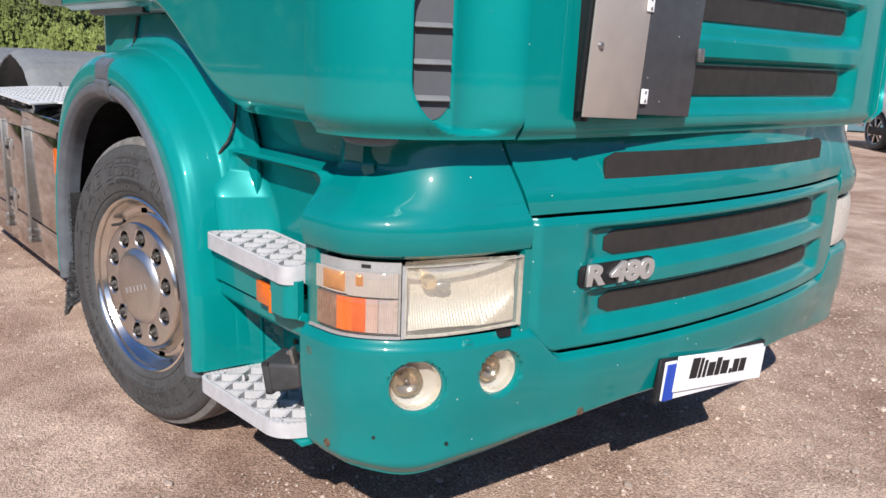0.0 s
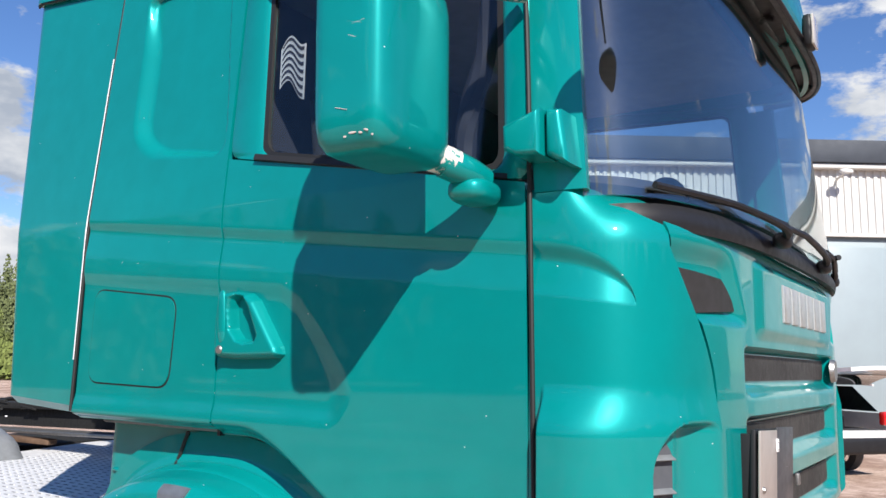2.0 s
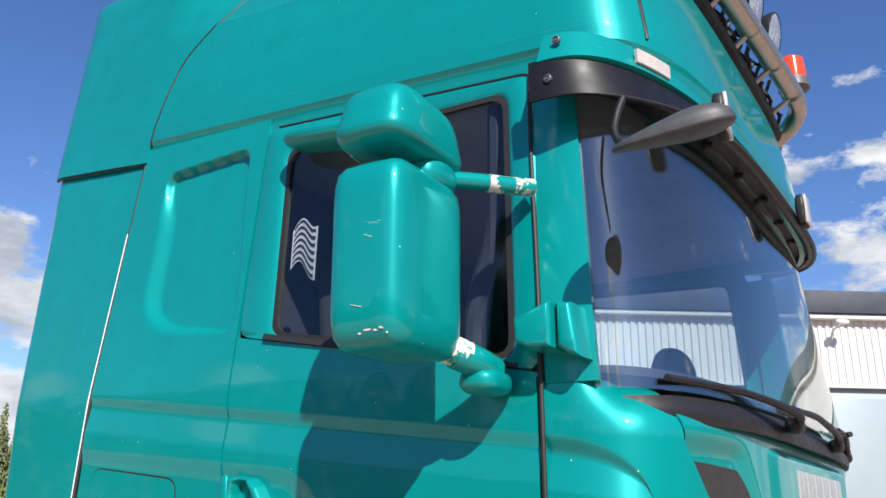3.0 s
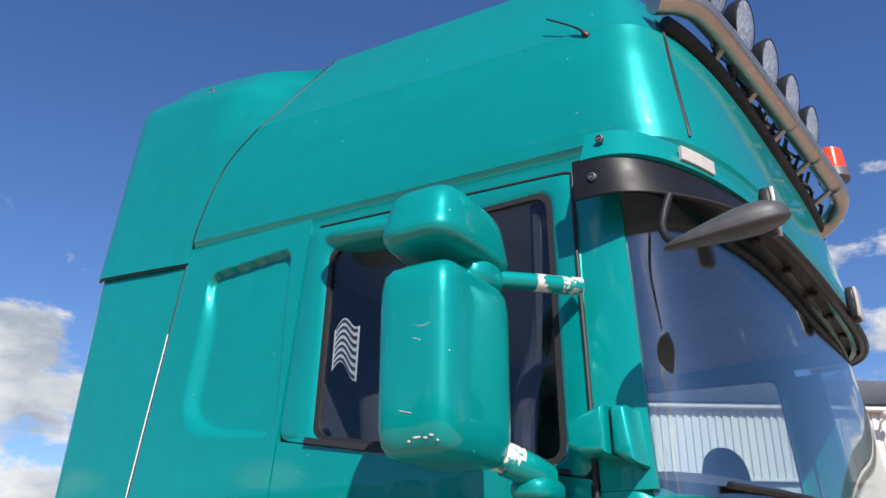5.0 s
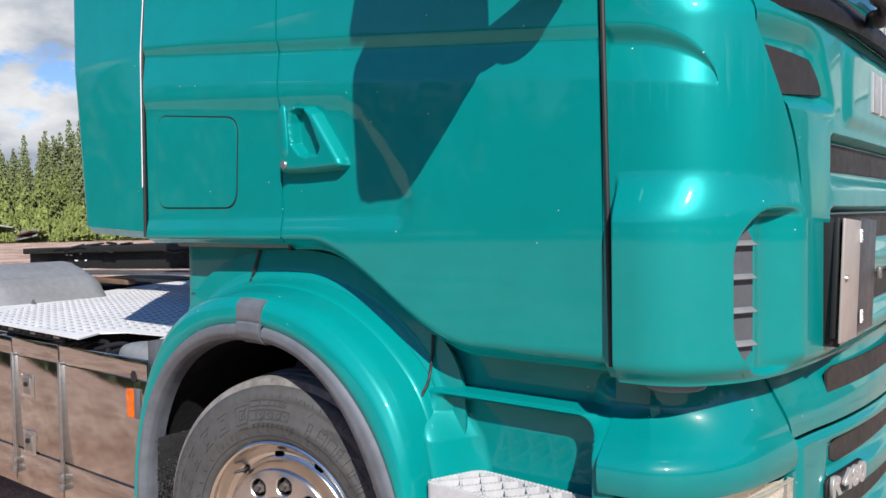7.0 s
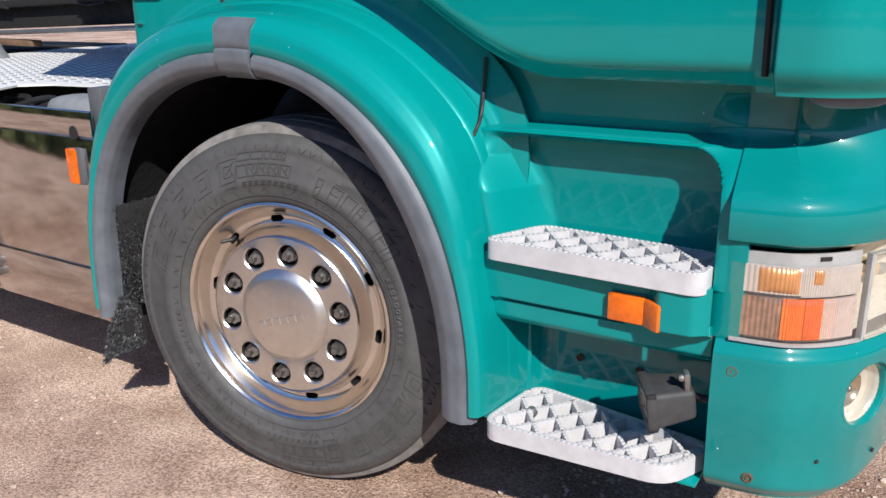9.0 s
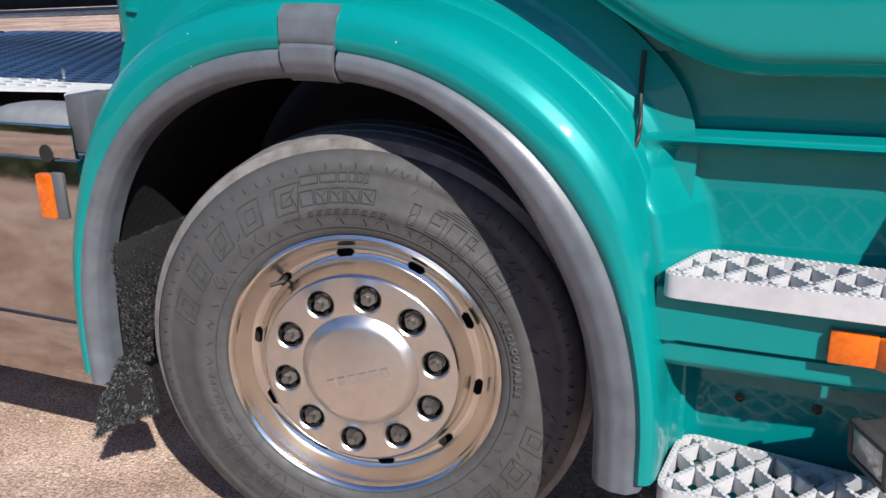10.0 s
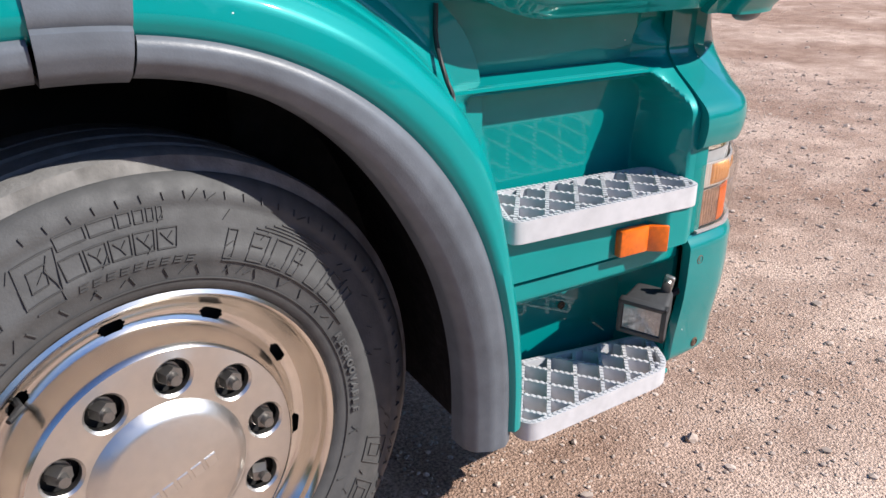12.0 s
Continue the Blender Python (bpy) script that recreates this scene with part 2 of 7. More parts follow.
WINDSCREEN = glass("windscreen_glass", (0.86, 0.91, 0.91), 0.0, 0.8, 0.19)
DARKGLASS = glass("tinted_side_glass", (0.86, 0.90, 0.92), 0.0, 0.8, 0.045)
LENS = glass("clear_lamp_lens", (0.97, 0.96, 0.94), 0.04, 0.8, 0.07)
MILKLENS = glass("hazed_lamp_lens", (0.97, 0.96, 0.94), 0.06, 0.8, 0.09, 0.12)
RIBLENS = glass("dulled_signal_lens", (0.97, 0.95, 0.93), 0.05, 0.6, 0.04, 0.015)


# ---- mesh tools ----
def mesh_of(name, verts, faces, angle=38):
    me = bpy.data.meshes.new(name)
    me.from_pydata([tuple(v) for v in verts], [], faces)
    me.update()
    me.polygons.foreach_set("use_smooth", [True] * len(me.polygons))
    me.set_sharp_from_angle(angle=radians(angle))
    return me


def from_bm(name, bm, angle=38):
    bmesh.ops.recalc_face_normals(bm, faces=bm.faces)
    me = bpy.data.meshes.new(name)
    bm.to_mesh(me)
    bm.free()
    me.polygons.foreach_set("use_smooth", [True] * len(me.polygons))
    me.set_sharp_from_angle(angle=radians(angle))
    return me


def part(name, data, material, parent, label="", at=None):
    """Links one mesh under a thing or a part. The mesh is in world metres unless a pose is given."""
    me = from_bm(name, data) if isinstance(data, bmesh.types.BMesh) else data
    if not me.materials:
        me.materials.append(material)
    ob = new(name, me)
    ob.parent = parent
    ob.matrix_parent_inverse = ORIGIN.get(parent.name, Matrix.Identity(4)).inverted()
    if at is not None:
        ob.matrix_basis = at
    if label:
        ob["label"] = label
    return ob


ORIGIN = {}


def thing(name, at, label, category, group="", kind=""):
    ob = new(name)
    ob.empty_display_size = 0.2
    ob.matrix_basis = at
    ORIGIN[ob.name] = at.copy()
    return tagged(ob, label, category, group, kind)


def sheet(fn, nu, nv, thick=0.0, angle=38, name="sheet", flip=False):
    """A curved panel: fn(u, v) over the unit square, given a thickness against its normal."""
    p = np.array([[fn(i / nu, j / nv) for j in range(nv + 1)] for i in range(nu + 1)], dtype=float)
    du, dv = np.gradient(p, axis=0), np.gradient(p, axis=1)
    nor = np.cross(du, dv)
    nor /= np.maximum(np.linalg.norm(nor, axis=2, keepdims=True), 1e-9)
    if flip:
        nor = -nor
    w = nv + 1
    verts = list(p.reshape(-1, 3))
    quad = [(i * w + j, (i + 1) * w + j, (i + 1) * w + j + 1, i * w + j + 1) for i in range(nu) for j in range(nv)]
    faces = [q[::-1] for q in quad] if flip else list(quad)
    if thick:
        o = len(verts)
        verts += list((p - nor * thick).reshape(-1, 3))
        faces += [tuple(o + k for k in f[::-1]) for f in (faces[:len(quad)])]
        rim = [i * w for i in range(nu + 1)] + [nu * w + j for j in range(1, w)] + [i * w + nv for i in range(nu - 1, -1, -1)] + [j for j in range(nv - 1, 0, -1)]
        for a, b in zip(rim, rim[1:] + rim[:1]):
            faces.append((a, a + o, b + o, b) if flip else (b, b + o, a + o, a))
    return mesh_of(name, verts, faces, angle)


def box(bm, size, at=(0, 0, 0), bevel=0.0, turn=(0, 0, 0), seg=2):
    r = bmesh.ops.create_cube(bm, size=1.0)
    bmesh.ops.scale(bm, vec=size, verts=r["verts"])
    if bevel:
        e = list({e for v in r["verts"] for e in v.link_edges})
        r2 = bmesh.ops.bevel(bm, geom=e, offset=bevel, segments=seg, profile=0.5, affect="EDGES", clamp_overlap=True)
        vs = list({v for f in r2["faces"] for v in f.verts} | {v for v in r["verts"] if v.is_valid})
    else:
        vs = r["verts"]
    bmesh.ops.transform(bm, matrix=pose(*at, *turn), verts=vs)
    return bm


def block(size, at=(0, 0, 0), bevel=0.004, turn=(0, 0, 0), seg=2):
    return box(bmesh.new(), size, at, bevel, turn, seg)


def prism(bm, outline, depth, m, bevel=0.0, seg=2):
    """An outline in the local x, y plane pushed depth along local z, at the pose m."""
    vs = [bm.verts.new((x, y, 0)) for x, y in outline]
    f = bm.faces.new(vs)
    r = bmesh.ops.extrude_face_region(bm, geom=[f])
    up = [v for v in r["geom"] if isinstance(v, bmesh.types.BMVert)]
    bmesh.ops.translate(bm, vec=(0, 0, depth), verts=up)
    allv = vs + up
    if bevel:
        es = [e for e in {e for v in up for e in v.link_edges} if all(v in up for v in e.verts)]
        r2 = bmesh.ops.bevel(bm, geom=es, offset=bevel, segments=seg, profile=0.5, affect="EDGES", clamp_overlap=True)
        allv = list({v for v in allv if v.is_valid} | {v for f2 in r2["faces"] for v in f2.verts})
    bmesh.ops.transform(bm, matrix=m, verts=allv)
    return bm


def lathe(profile, n=64, name="lathe", angle=38, closed=False):
    """A profile of (radius, height along -y) turned round the y axis."""
    verts, faces, k = [], [], len(profile)
    for i in range(n):
        a = 2 * math.pi * i / n
        verts += [(r * math.cos(a), -h, r * math.sin(a)) for r, h in profile]
    for i in range(n):
        for j in range(k if closed else k - 1):
            a, b = i * k + j, i * k + (j + 1) % k
            c, d = ((i + 1) % n) * k + (j + 1) % k, ((i + 1) % n) * k + j
            faces.append((a, d, c, b))
    return mesh_of(name, verts, faces, angle)


def tube(bm, pts, r, n=10, caps=True):
    """A round bar along a line of points; r is one radius or one for each point."""
    pts = [Vector(p) for p in pts]
    rs = r if isinstance(r, (list, tuple)) else [r] * len(pts)
    rings, ref = [], Vector((0.137, 0.31, 0.94)).normalized()
    for i, p in enumerate(pts):
        t = (pts[min(i + 1, len(pts) - 1)] - pts[max(i - 1, 0)]).normalized()
        x = t.cross(ref)
        if x.length < 1e-4:
            x = t.cross(Vector((1, 0, 0)))
        x.normalize()
        y = t.cross(x)
        rings.append([bm.verts.new(p + (x * math.cos(2 * math.pi * k / n) + y * math.sin(2 * math.pi * k / n)) * rs[i]) for k in range(n)])
    for a, b in zip(rings, rings[1:]):
        for k in range(n):
            bm.faces.new((a[k], a[(k + 1) % n], b[(k + 1) % n], b[k]))
    if caps:
        bm.faces.new(rings[0])
        bm.faces.new(rings[-1][::-1])
    return bm


def soft_box(w, d, h, p, taper=0.0, n=30, skew=0.0):
    """A rounded housing (superellipsoid) of width x, depth y, height z."""
    bm = bmesh.new()
    bmesh.ops.create_uvsphere(bm, u_segments=2 * n, v_segments=n, radius=1.0)
    for v in bm.verts:
        c = v.co
        k = (abs(c.x) ** p + abs(c.y) ** p + abs(c.z) ** p) ** (1 / p)
        c /= k
        f = 1 + taper * c.z
        v.co = (c.x * w / 2 * f, c.y * d / 2 * f, c.z * h / 2 + (skew * (c.y - 1) * d / 2 * c.z if c.z < 0 else 0.0))
    return bm


def housing(w, d, h, round_xy, round_z, taper=0.0, n=30, flat=1.0):
    """A mirror housing: an oval in plan with fuller top and bottom edges; flat presses the underside."""
    bm = bmesh.new()
    bmesh.ops.create_uvsphere(bm, u_segments=2 * n, v_segments=n, radius=1.0)
    for v in bm.verts:
        c = v.co
        k = ((abs(c.x) ** round_xy + abs(c.y) ** round_xy) ** (round_z / round_xy) + abs(c.z) ** round_z) ** (1 / round_z)
        c /= k
        f = 1 + taper * c.z
        v.co = (c.x * w / 2 * f, c.y * d / 2 * f, c.z * h / 2 * (flat if c.z < 0 else 1.0))
    return bm


def smooth(a, b, x):
    t = min(1.0, max(0.0, (x - a) / (b - a)))
    return t * t * (3 - 2 * t)


def bezier(pts, n):
    """Points along a Catmull-Rom curve through a few control points."""
    ps = [Vector(p) for p in pts]
    ps = [ps[0] * 2 - ps[1]] + ps + [ps[-1] * 2 - ps[-2]]
    out = []
    for i in range(1, len(ps) - 2):
        for k in range(n):
            t = k / n
            a, b, c, d = ps[i - 1:i + 3]
            out.append(0.5 * ((2 * b) + (c - a) * t + (2 * a - 5 * b + 4 * c - d) * t * t + (3 * b - a - 3 * c + d) * t ** 3))
    out.append(ps[-2].copy())
    return out


def rounded(w, h, r, n=5):
    """A rounded rectangle's outline, centred."""
    out = []
    for cx, cy, a0 in ((w / 2 - r, h / 2 - r, 0), (-w / 2 + r, h / 2 - r, 90), (-w / 2 + r, -h / 2 + r, 180), (w / 2 - r, -h / 2 + r, 270)):
        for k in range(n + 1):
            a = radians(a0 + 90 * k / n)
            out.append((cx + r * math.cos(a), cy + r * math.sin(a)))
    return out


def edge_gap(x, z, c):
    """How far a point lies inside an outline, below zero outside."""
    best, odd = 1e9, False
    for (x0, z0), (x1, z1) in zip(c, c[1:] + c[:1]):
        ex, ez = x1 - x0, z1 - z0
        t = min(1.0, max(0.0, ((x - x0) * ex + (z - z0) * ez) / (ex * ex + ez * ez)))
        best = min(best, math.hypot(x - x0 - ex * t, z - z0 - ez * t))
        if (z0 > z) != (z1 > z) and x < x0 + ex * (z - z0) / ez:
            odd = not odd
    return best if odd else -best


def inside(x, z, x0, x1, z0, z1, r):
    """Signed distance to a rounded rectangle, below zero inside."""
    qx, qz = abs(x - (x0 + x1) / 2) - (x1 - x0) / 2 + r, abs(z - (z0 + z1) / 2) - (z1 - z0) / 2 + r
    return math.hypot(max(qx, 0), max(qz, 0)) + min(max(qx, qz), 0) - r


# ---- the truck: cab shell ----
YC = 1.24
truck = thing("truck", pose(0, YC, 0), "teal green heavy truck with sleeper cab parked on gravel", "truck")


def side_y(z):
    return 0.06 + max(0.0, z - 2.1) * 0.07


def plan(s, x0, xf, ys, n):
    """A point of a rounded cab outline in plan: s 0 is the near side, 1 the middle of the front, 2 the far side."""
    a = s * math.pi / 2
    c, q = math.cos(a), max(0.0, math.sin(a))
    return x0 + (xf - x0) * q ** (2 / n), YC - math.copysign((YC - ys) * abs(c) ** (2 / n), c)


# the lower front turns a squarer corner: heights of the same features along it
LOW_FROM = (0.05, 0.0545, 0.0575, 0.064, 0.085, 0.118, 0.15, 0.178, 0.2, 0.23, 0.272, 0.3, 0.35, 0.414, 0.47, 0.5, 0.56, 0.62)
LOW_TO = (0.05, 0.052, 0.053, 0.0552, 0.065, 0.0898, 0.1184, 0.1447, 0.1658, 0.1957, 0.2388, 0.2685, 0.3228, 0.3946, 0.4582, 0.4918, 0.5578, 0.62)


def plan_s(y, ys, n):
    if n == 2.1:
        near = min(y, 2 * YC - y)
        if near < 0.62:
            near = float(np.interp(near, LOW_FROM, LOW_TO))
            y = near if y < YC else 2 * YC - near
    c = min(1.0, abs((YC - y) / (YC - ys))) ** (n / 2)
    a = math.acos(c) / (math.pi / 2)
    return a if y < YC else 2 - a


def upper(s, off=0.0):
    x, y = plan(s, 1.10, 1.47, 0.06, 4)
    x2, y2 = plan(s + 0.004, 1.10, 1.47, 0.06, 4)
    t = Vector((x2 - x, y2 - y)).normalized()
    return x + t.y * off, y - t.x * off


def low_plan(s):
    x, y = plan(s, 1.05, 1.49, 0.05, 2.1)
    return x + 0.078 * (1 - smooth(0.05, 0.62, min(y, 2 * YC - y))) * smooth(0.0, 0.12, min(s, 2 - s)), y


def lower(s, off=0.0):
    x, y = low_plan(s)
    x2, y2 = low_plan(s + 0.004)
    t = Vector((x2 - x, y2 - y)).normalized()
    return x + t.y * off, y - t.x * off


def mirrored(me, name):
    """The same panel on the far side of the cab."""
    vs = [(v.co.x, 2 * YC - v.co.y, v.co.z) for v in me.vertices]
    return mesh_of(name, vs, [tuple(p.vertices)[::-1] for p in me.polygons])


def both(name, me, material, label=""):
    ob = part(name, me, material, truck, label)
    far = part(name, mirrored(me, name), material, truck, label)
    return ob, far


def z_a(x):
    return 2.046 - 0.1146 * x


def z_b(x):
    return 1.857 - 0.085 * x


def z_c(x):
    return 1.914 - 0.103 * x


POCKET = [(-1.2, 1.857 + 0.102 - 0.045), (0.285, 1.788), (0.345, 1.755), (0.425, 1.665), (0.490, 1.575), (0.504, 1.540), (0.492, 1.52), (-1.2, 1.52)]


def crease(x, z):
    """How far the pressed lines and the handle recess lie behind the side's skin."""
    d = 0.0
    a, c = z_a(x), z_c(x)
    fade = 1 - 0.3 * smooth(0.5, 1.1, x)
    if c < z < a:
        k = a - 0.34 * (a - c)
        d += 0.010 * fade * min(1.0, (z - c) / (k - c)) * (1 - smooth(k, a, z))
    if 1.44 < z < 1.95:
        d += 0.010 * smooth(-0.072, -0.004, edge_gap(x, z, POCKET))
    return d


def rows_at(breaks, v):
    """Spreads v over the breaks, each a height and the share of the rows up to it, so that mesh rows follow the pressed lines."""
    for (z0, f0), (z1, f1) in zip(breaks, breaks[1:]):
        if v <= f1 + 1e-9:
            return z0 + (z1 - z0) * (v - f0) / (f1 - f0)
    return breaks[-1][0]


# sleeper side panel with the blind window recess
def quarter(u, v):
    z0, z1 = 1.418, 3.075
    x = -0.705 + 0.035 * v
    x += (0.026 - x) * u
    z = rows_at([(z0, 0), (1.458, 0.05), (1.505, 0.10), (z_b(x) - 0.009, 0.2), (z_b(x), 0.22), (z_c(x), 0.25), (0.34 * z_c(x) + 0.66 * z_a(x), 0.28), (z_a(x), 0.32), (2.25, 0.40), (z1 - 0.087 * x, 1.0)], v)
    y = side_y(z)
    right = 0.004 - 0.056 * smooth(2.28, 2.94, z)
    sd = inside(x, z + 0.08 * x * (1 - smooth(2.3, 2.9, z)), -0.512, right, 2.276, 2.965, 0.17 if x < -0.25 and z < 2.6 else 0.055)
    bevel = 0.014 + 0.066 * smooth(-0.26, -0.46, x) * (1 - smooth(2.70, 2.96, z)) + 0.030 * (1 - smooth(2.30, 2.42, z)) * smooth(0.0, -0.3, x)
    y += 0.031 * (1 - smooth(-bevel, 0.0, sd))
    y += crease(x, z)
    y += 0.035 * (1 - smooth(0.0, 0.035, v)) ** 2
    return x, y, z


both("side_panel", sheet(quarter, 120, 210, 0.02, 62, name="side_panel"), TEAL)


def door_bottom(x):
    return 1.14 + 0.265 * (1 - smooth(0.14, 0.74, x))


def sill(x):
    return 2.262 - 0.184 * x


def door_skin(u, v):
    x = 0.034 + (1.106 - 0.034) * u
    zb, zt = door_bottom(x), sill(x)
    low = max(1.46, zb + 0.02)
    z = rows_at([(zb, 0), (low, 0.20), (low + 0.045, 0.27), (z_b(x) - 0.009, 0.52), (z_b(x), 0.55), (z_c(x), 0.61), (0.34 * z_c(x) + 0.66 * z_a(x), 0.67), (z_a(x), 0.75), (zt, 1.0)], v)
    x += 0.014 * (z - 1.6) / 0.5 * -u * 0.6
    y = side_y(z) + crease(x, z)
    y += 0.045 * (1 - smooth(0.0, 0.05, (z - zb))) ** 2
    return x, y, z


door, far_door = both("door", sheet(door_skin, 120, 140, 0.02, 62, name="door"), TEAL)


def ring(outer, inner, n, thick, lift=0.0, name="ring", yfun=side_y, push=0.0):
    """A flat frame between two outlines of the side, following its lean. push sets the inner edge back."""
    def walk_round(c):
        c = [Vector(p) for p in c]
        seg = [(c[(i + 1) % len(c)] - c[i]).length for i in range(len(c))]
        total, out = sum(seg), []
        for k in range(n):
            d, i = total * k / n, 0
            while d > seg[i]:
                d -= seg[i]
                i += 1
            out.append(c[i].lerp(c[(i + 1) % len(c)], d / seg[i]))
        return out
    o, q = walk_round(outer), walk_round(inner)
    rows = []
    for f, dy in ((0.0, 0.004), (0.06, 0.0), (0.75, 0.0), (0.93, push * 0.4), (1.0, push)):
        rows.append([(a.lerp(b, f), dy) for a, b in zip(o, q)])
    verts = [(p.x, yfun(p.y) - lift + dy, p.y) for r in rows for p, dy in r]
    m = len(verts)
    verts += [(x, y + thick, z) for x, y, z in verts]
    faces, k = [], len(rows)
    for j in range(k - 1):
        for i in range(n):
            a, b, c, d = j * n + i, j * n + (i + 1) % n, (j + 1) * n + (i + 1) % n, (j + 1) * n + i
            faces += [(a, b, c, d), (a + m, d + m, c + m, b + m)]
    for i in range(n):
        j, e = (i + 1) % n, (k - 1) * n
        faces += [(i, i + m, j + m, j), (e + i, e + j, e + j + m, e + i + m)]
    return mesh_of(name, verts, faces)


def soft_quad(c, r, n=6):
    """A four-cornered outline with rounded corners."""
    out = []
    for i in range(4):
        p, a, b = Vector(c[i]), Vector(c[i - 1]), Vector(c[(i + 1) % 4])
        e, f = p + (a - p).normalized() * r, p + (b - p).normalized() * r
        for k in range(n + 1):
            t = k / n
            out.append(tuple(e * (1 - t) ** 2 + p * 2 * t * (1 - t) + f * t * t))
    return out


DOOR_TOP = [(0.034, sill(0.034) + 0.003), (1.108, sill(1.108) + 0.003), (1.074, 2.905), (0.030, 3.012)]
WINDOW = [(0.182, sill(0.182) + 0.022), (1.036, sill(1.036) + 0.022), (0.988, 2.868), (0.138, 2.905)]
both("window_frame", ring(soft_quad(DOOR_TOP, 0.045), soft_quad(WINDOW, 0.05), 160, 0.02, name="window_frame", push=0.012), TEAL)
bm = bmesh.new()
top_run = soft_quad(DOOR_TOP, 0.045)
tube(bm, [(x, side_y(z) + 0.004, z + 0.004) for x, z in top_run[14:22]], 0.0045, 6)
part("door_seal", bm, SEAL_SHADE, truck)
seal_ring = ring(soft_quad([(0.178, sill(0.178) + 0.004), (1.042, sill(1.042) + 0.004), (0.993, 2.874), (0.133, 2.910)], 0.05),
                 soft_quad([(0.196, sill(0.196) + 0.034), (1.022, sill(1.022) + 0.034), (0.976, 2.856), (0.152, 2.892)], 0.045), 160, 0.012, lift=-0.006, name="window_seal")
both("window_seal", seal_ring, SEAL_SHADE, "black rubber window seal")


def flat_side(outline, thick, depth, name):
    bm = bmesh.new()
    vs = [bm.verts.new((x, side_y(z) + depth, z)) for x, z in outline]
    f = bm.faces.new(vs)
    r = bmesh.ops.extrude_face_region(bm, geom=[f])
    bmesh.ops.translate(bm, vec=(0, thick, 0), verts=[v for v in r["geom"] if isinstance(v, bmesh.types.BMVert)])
    return from_bm(name, bm)


pane = flat_side(soft_quad([(0.186, sill(0.186) + 0.026), (1.032, sill(1.032) + 0.026), (0.984, 2.864), (0.142, 2.900)], 0.045), 0.004, 0.014, "side_window")
for ob in both("side_window", pane, DARKGLASS, "dark tinted side window glass"):
    ob.visible_shadow = False

# sill trim under the glass
both("sill_trim", sheet(lambda u, v: (0.16 + 0.89 * u, side_y(2.1) - 0.004 + 0.006 * v, sill(0.16 + 0.89 * u) + 0.004 + 0.018 * v), 30, 2, 0.008, name="sill_trim"), SEAL_SHADE)

# storage hatch behind the door, with its dark joint
def hatch_plate(grow, depth, thick):
    return flat_side(soft_quad([(-0.632 - grow, 1.546 - grow), (-0.196 + grow, 1.538 - grow), (-0.178 + grow, 1.822 + grow), (-0.625 - grow, 1.866 + grow)], 0.055 + grow), thick, depth, "hatch")


hatch = part("storage_hatch", hatch_plate(0.0, 0.0065, 0.012), TEAL, truck, "rounded storage hatch with dark joint")
part("hatch_joint", hatch_plate(0.0055, 0.0094, 0.004), SEAL_SHADE, hatch)

# joints between door and its neighbours
def joint(x_of, z0, z1, w, name, proud=0.0, n=40):
    return sheet(lambda u, v: (x_of(z0 + (z1 - z0) * v) - w / 2 + w * u, side_y(z0 + (z1 - z0) * v) + 0.034 - proud, z0 + (z1 - z0) * v), 2, n, 0.02, name=name)


part("door_seal", joint(lambda z: 0.030, 1.40, 3.02, 0.012, "door_seal"), SEAL_SHADE, truck)
part("door_seal", joint(lambda z: 1.115 - 0.02 * (z - 1.6), 1.15, 2.0, 0.018, "door_seal"), SEAL_SHADE, truck)
bm = bmesh.new()
tube(bm, [(1.121 - 0.02 * (z - 1.6) - 0.03 * smooth(2.05, 2.9, z), side_y(z) - 0.002, z) for z in np.linspace(1.16, 2.90, 40)], 0.006, 8)
part("door_seal", bm, SEAL_SHADE, truck)

# front pillar beside the windscreen
def pillar(u, v):
    z = 2.03 + (2.86 - 2.03) * v
    xa, xb = 1.122 - 0.055 * v, 1.252 - 0.062 * v
    return xa + (xb - xa) * u, side_y(z) + 0.004 + 0.010 * u ** 3, z


both("front_pillar", sheet(pillar, 16, 24, 0.03, name="front_pillar"), TEAL)


# rounded corner panel with the air scoop
SEAM = 0.375


def scoop_x(y):
    """The back of the air scoop, slanting forward from its outer edge."""
    return 1.334 + 0.50 * (min(max(y, 0.10), 0.232) - 0.13)


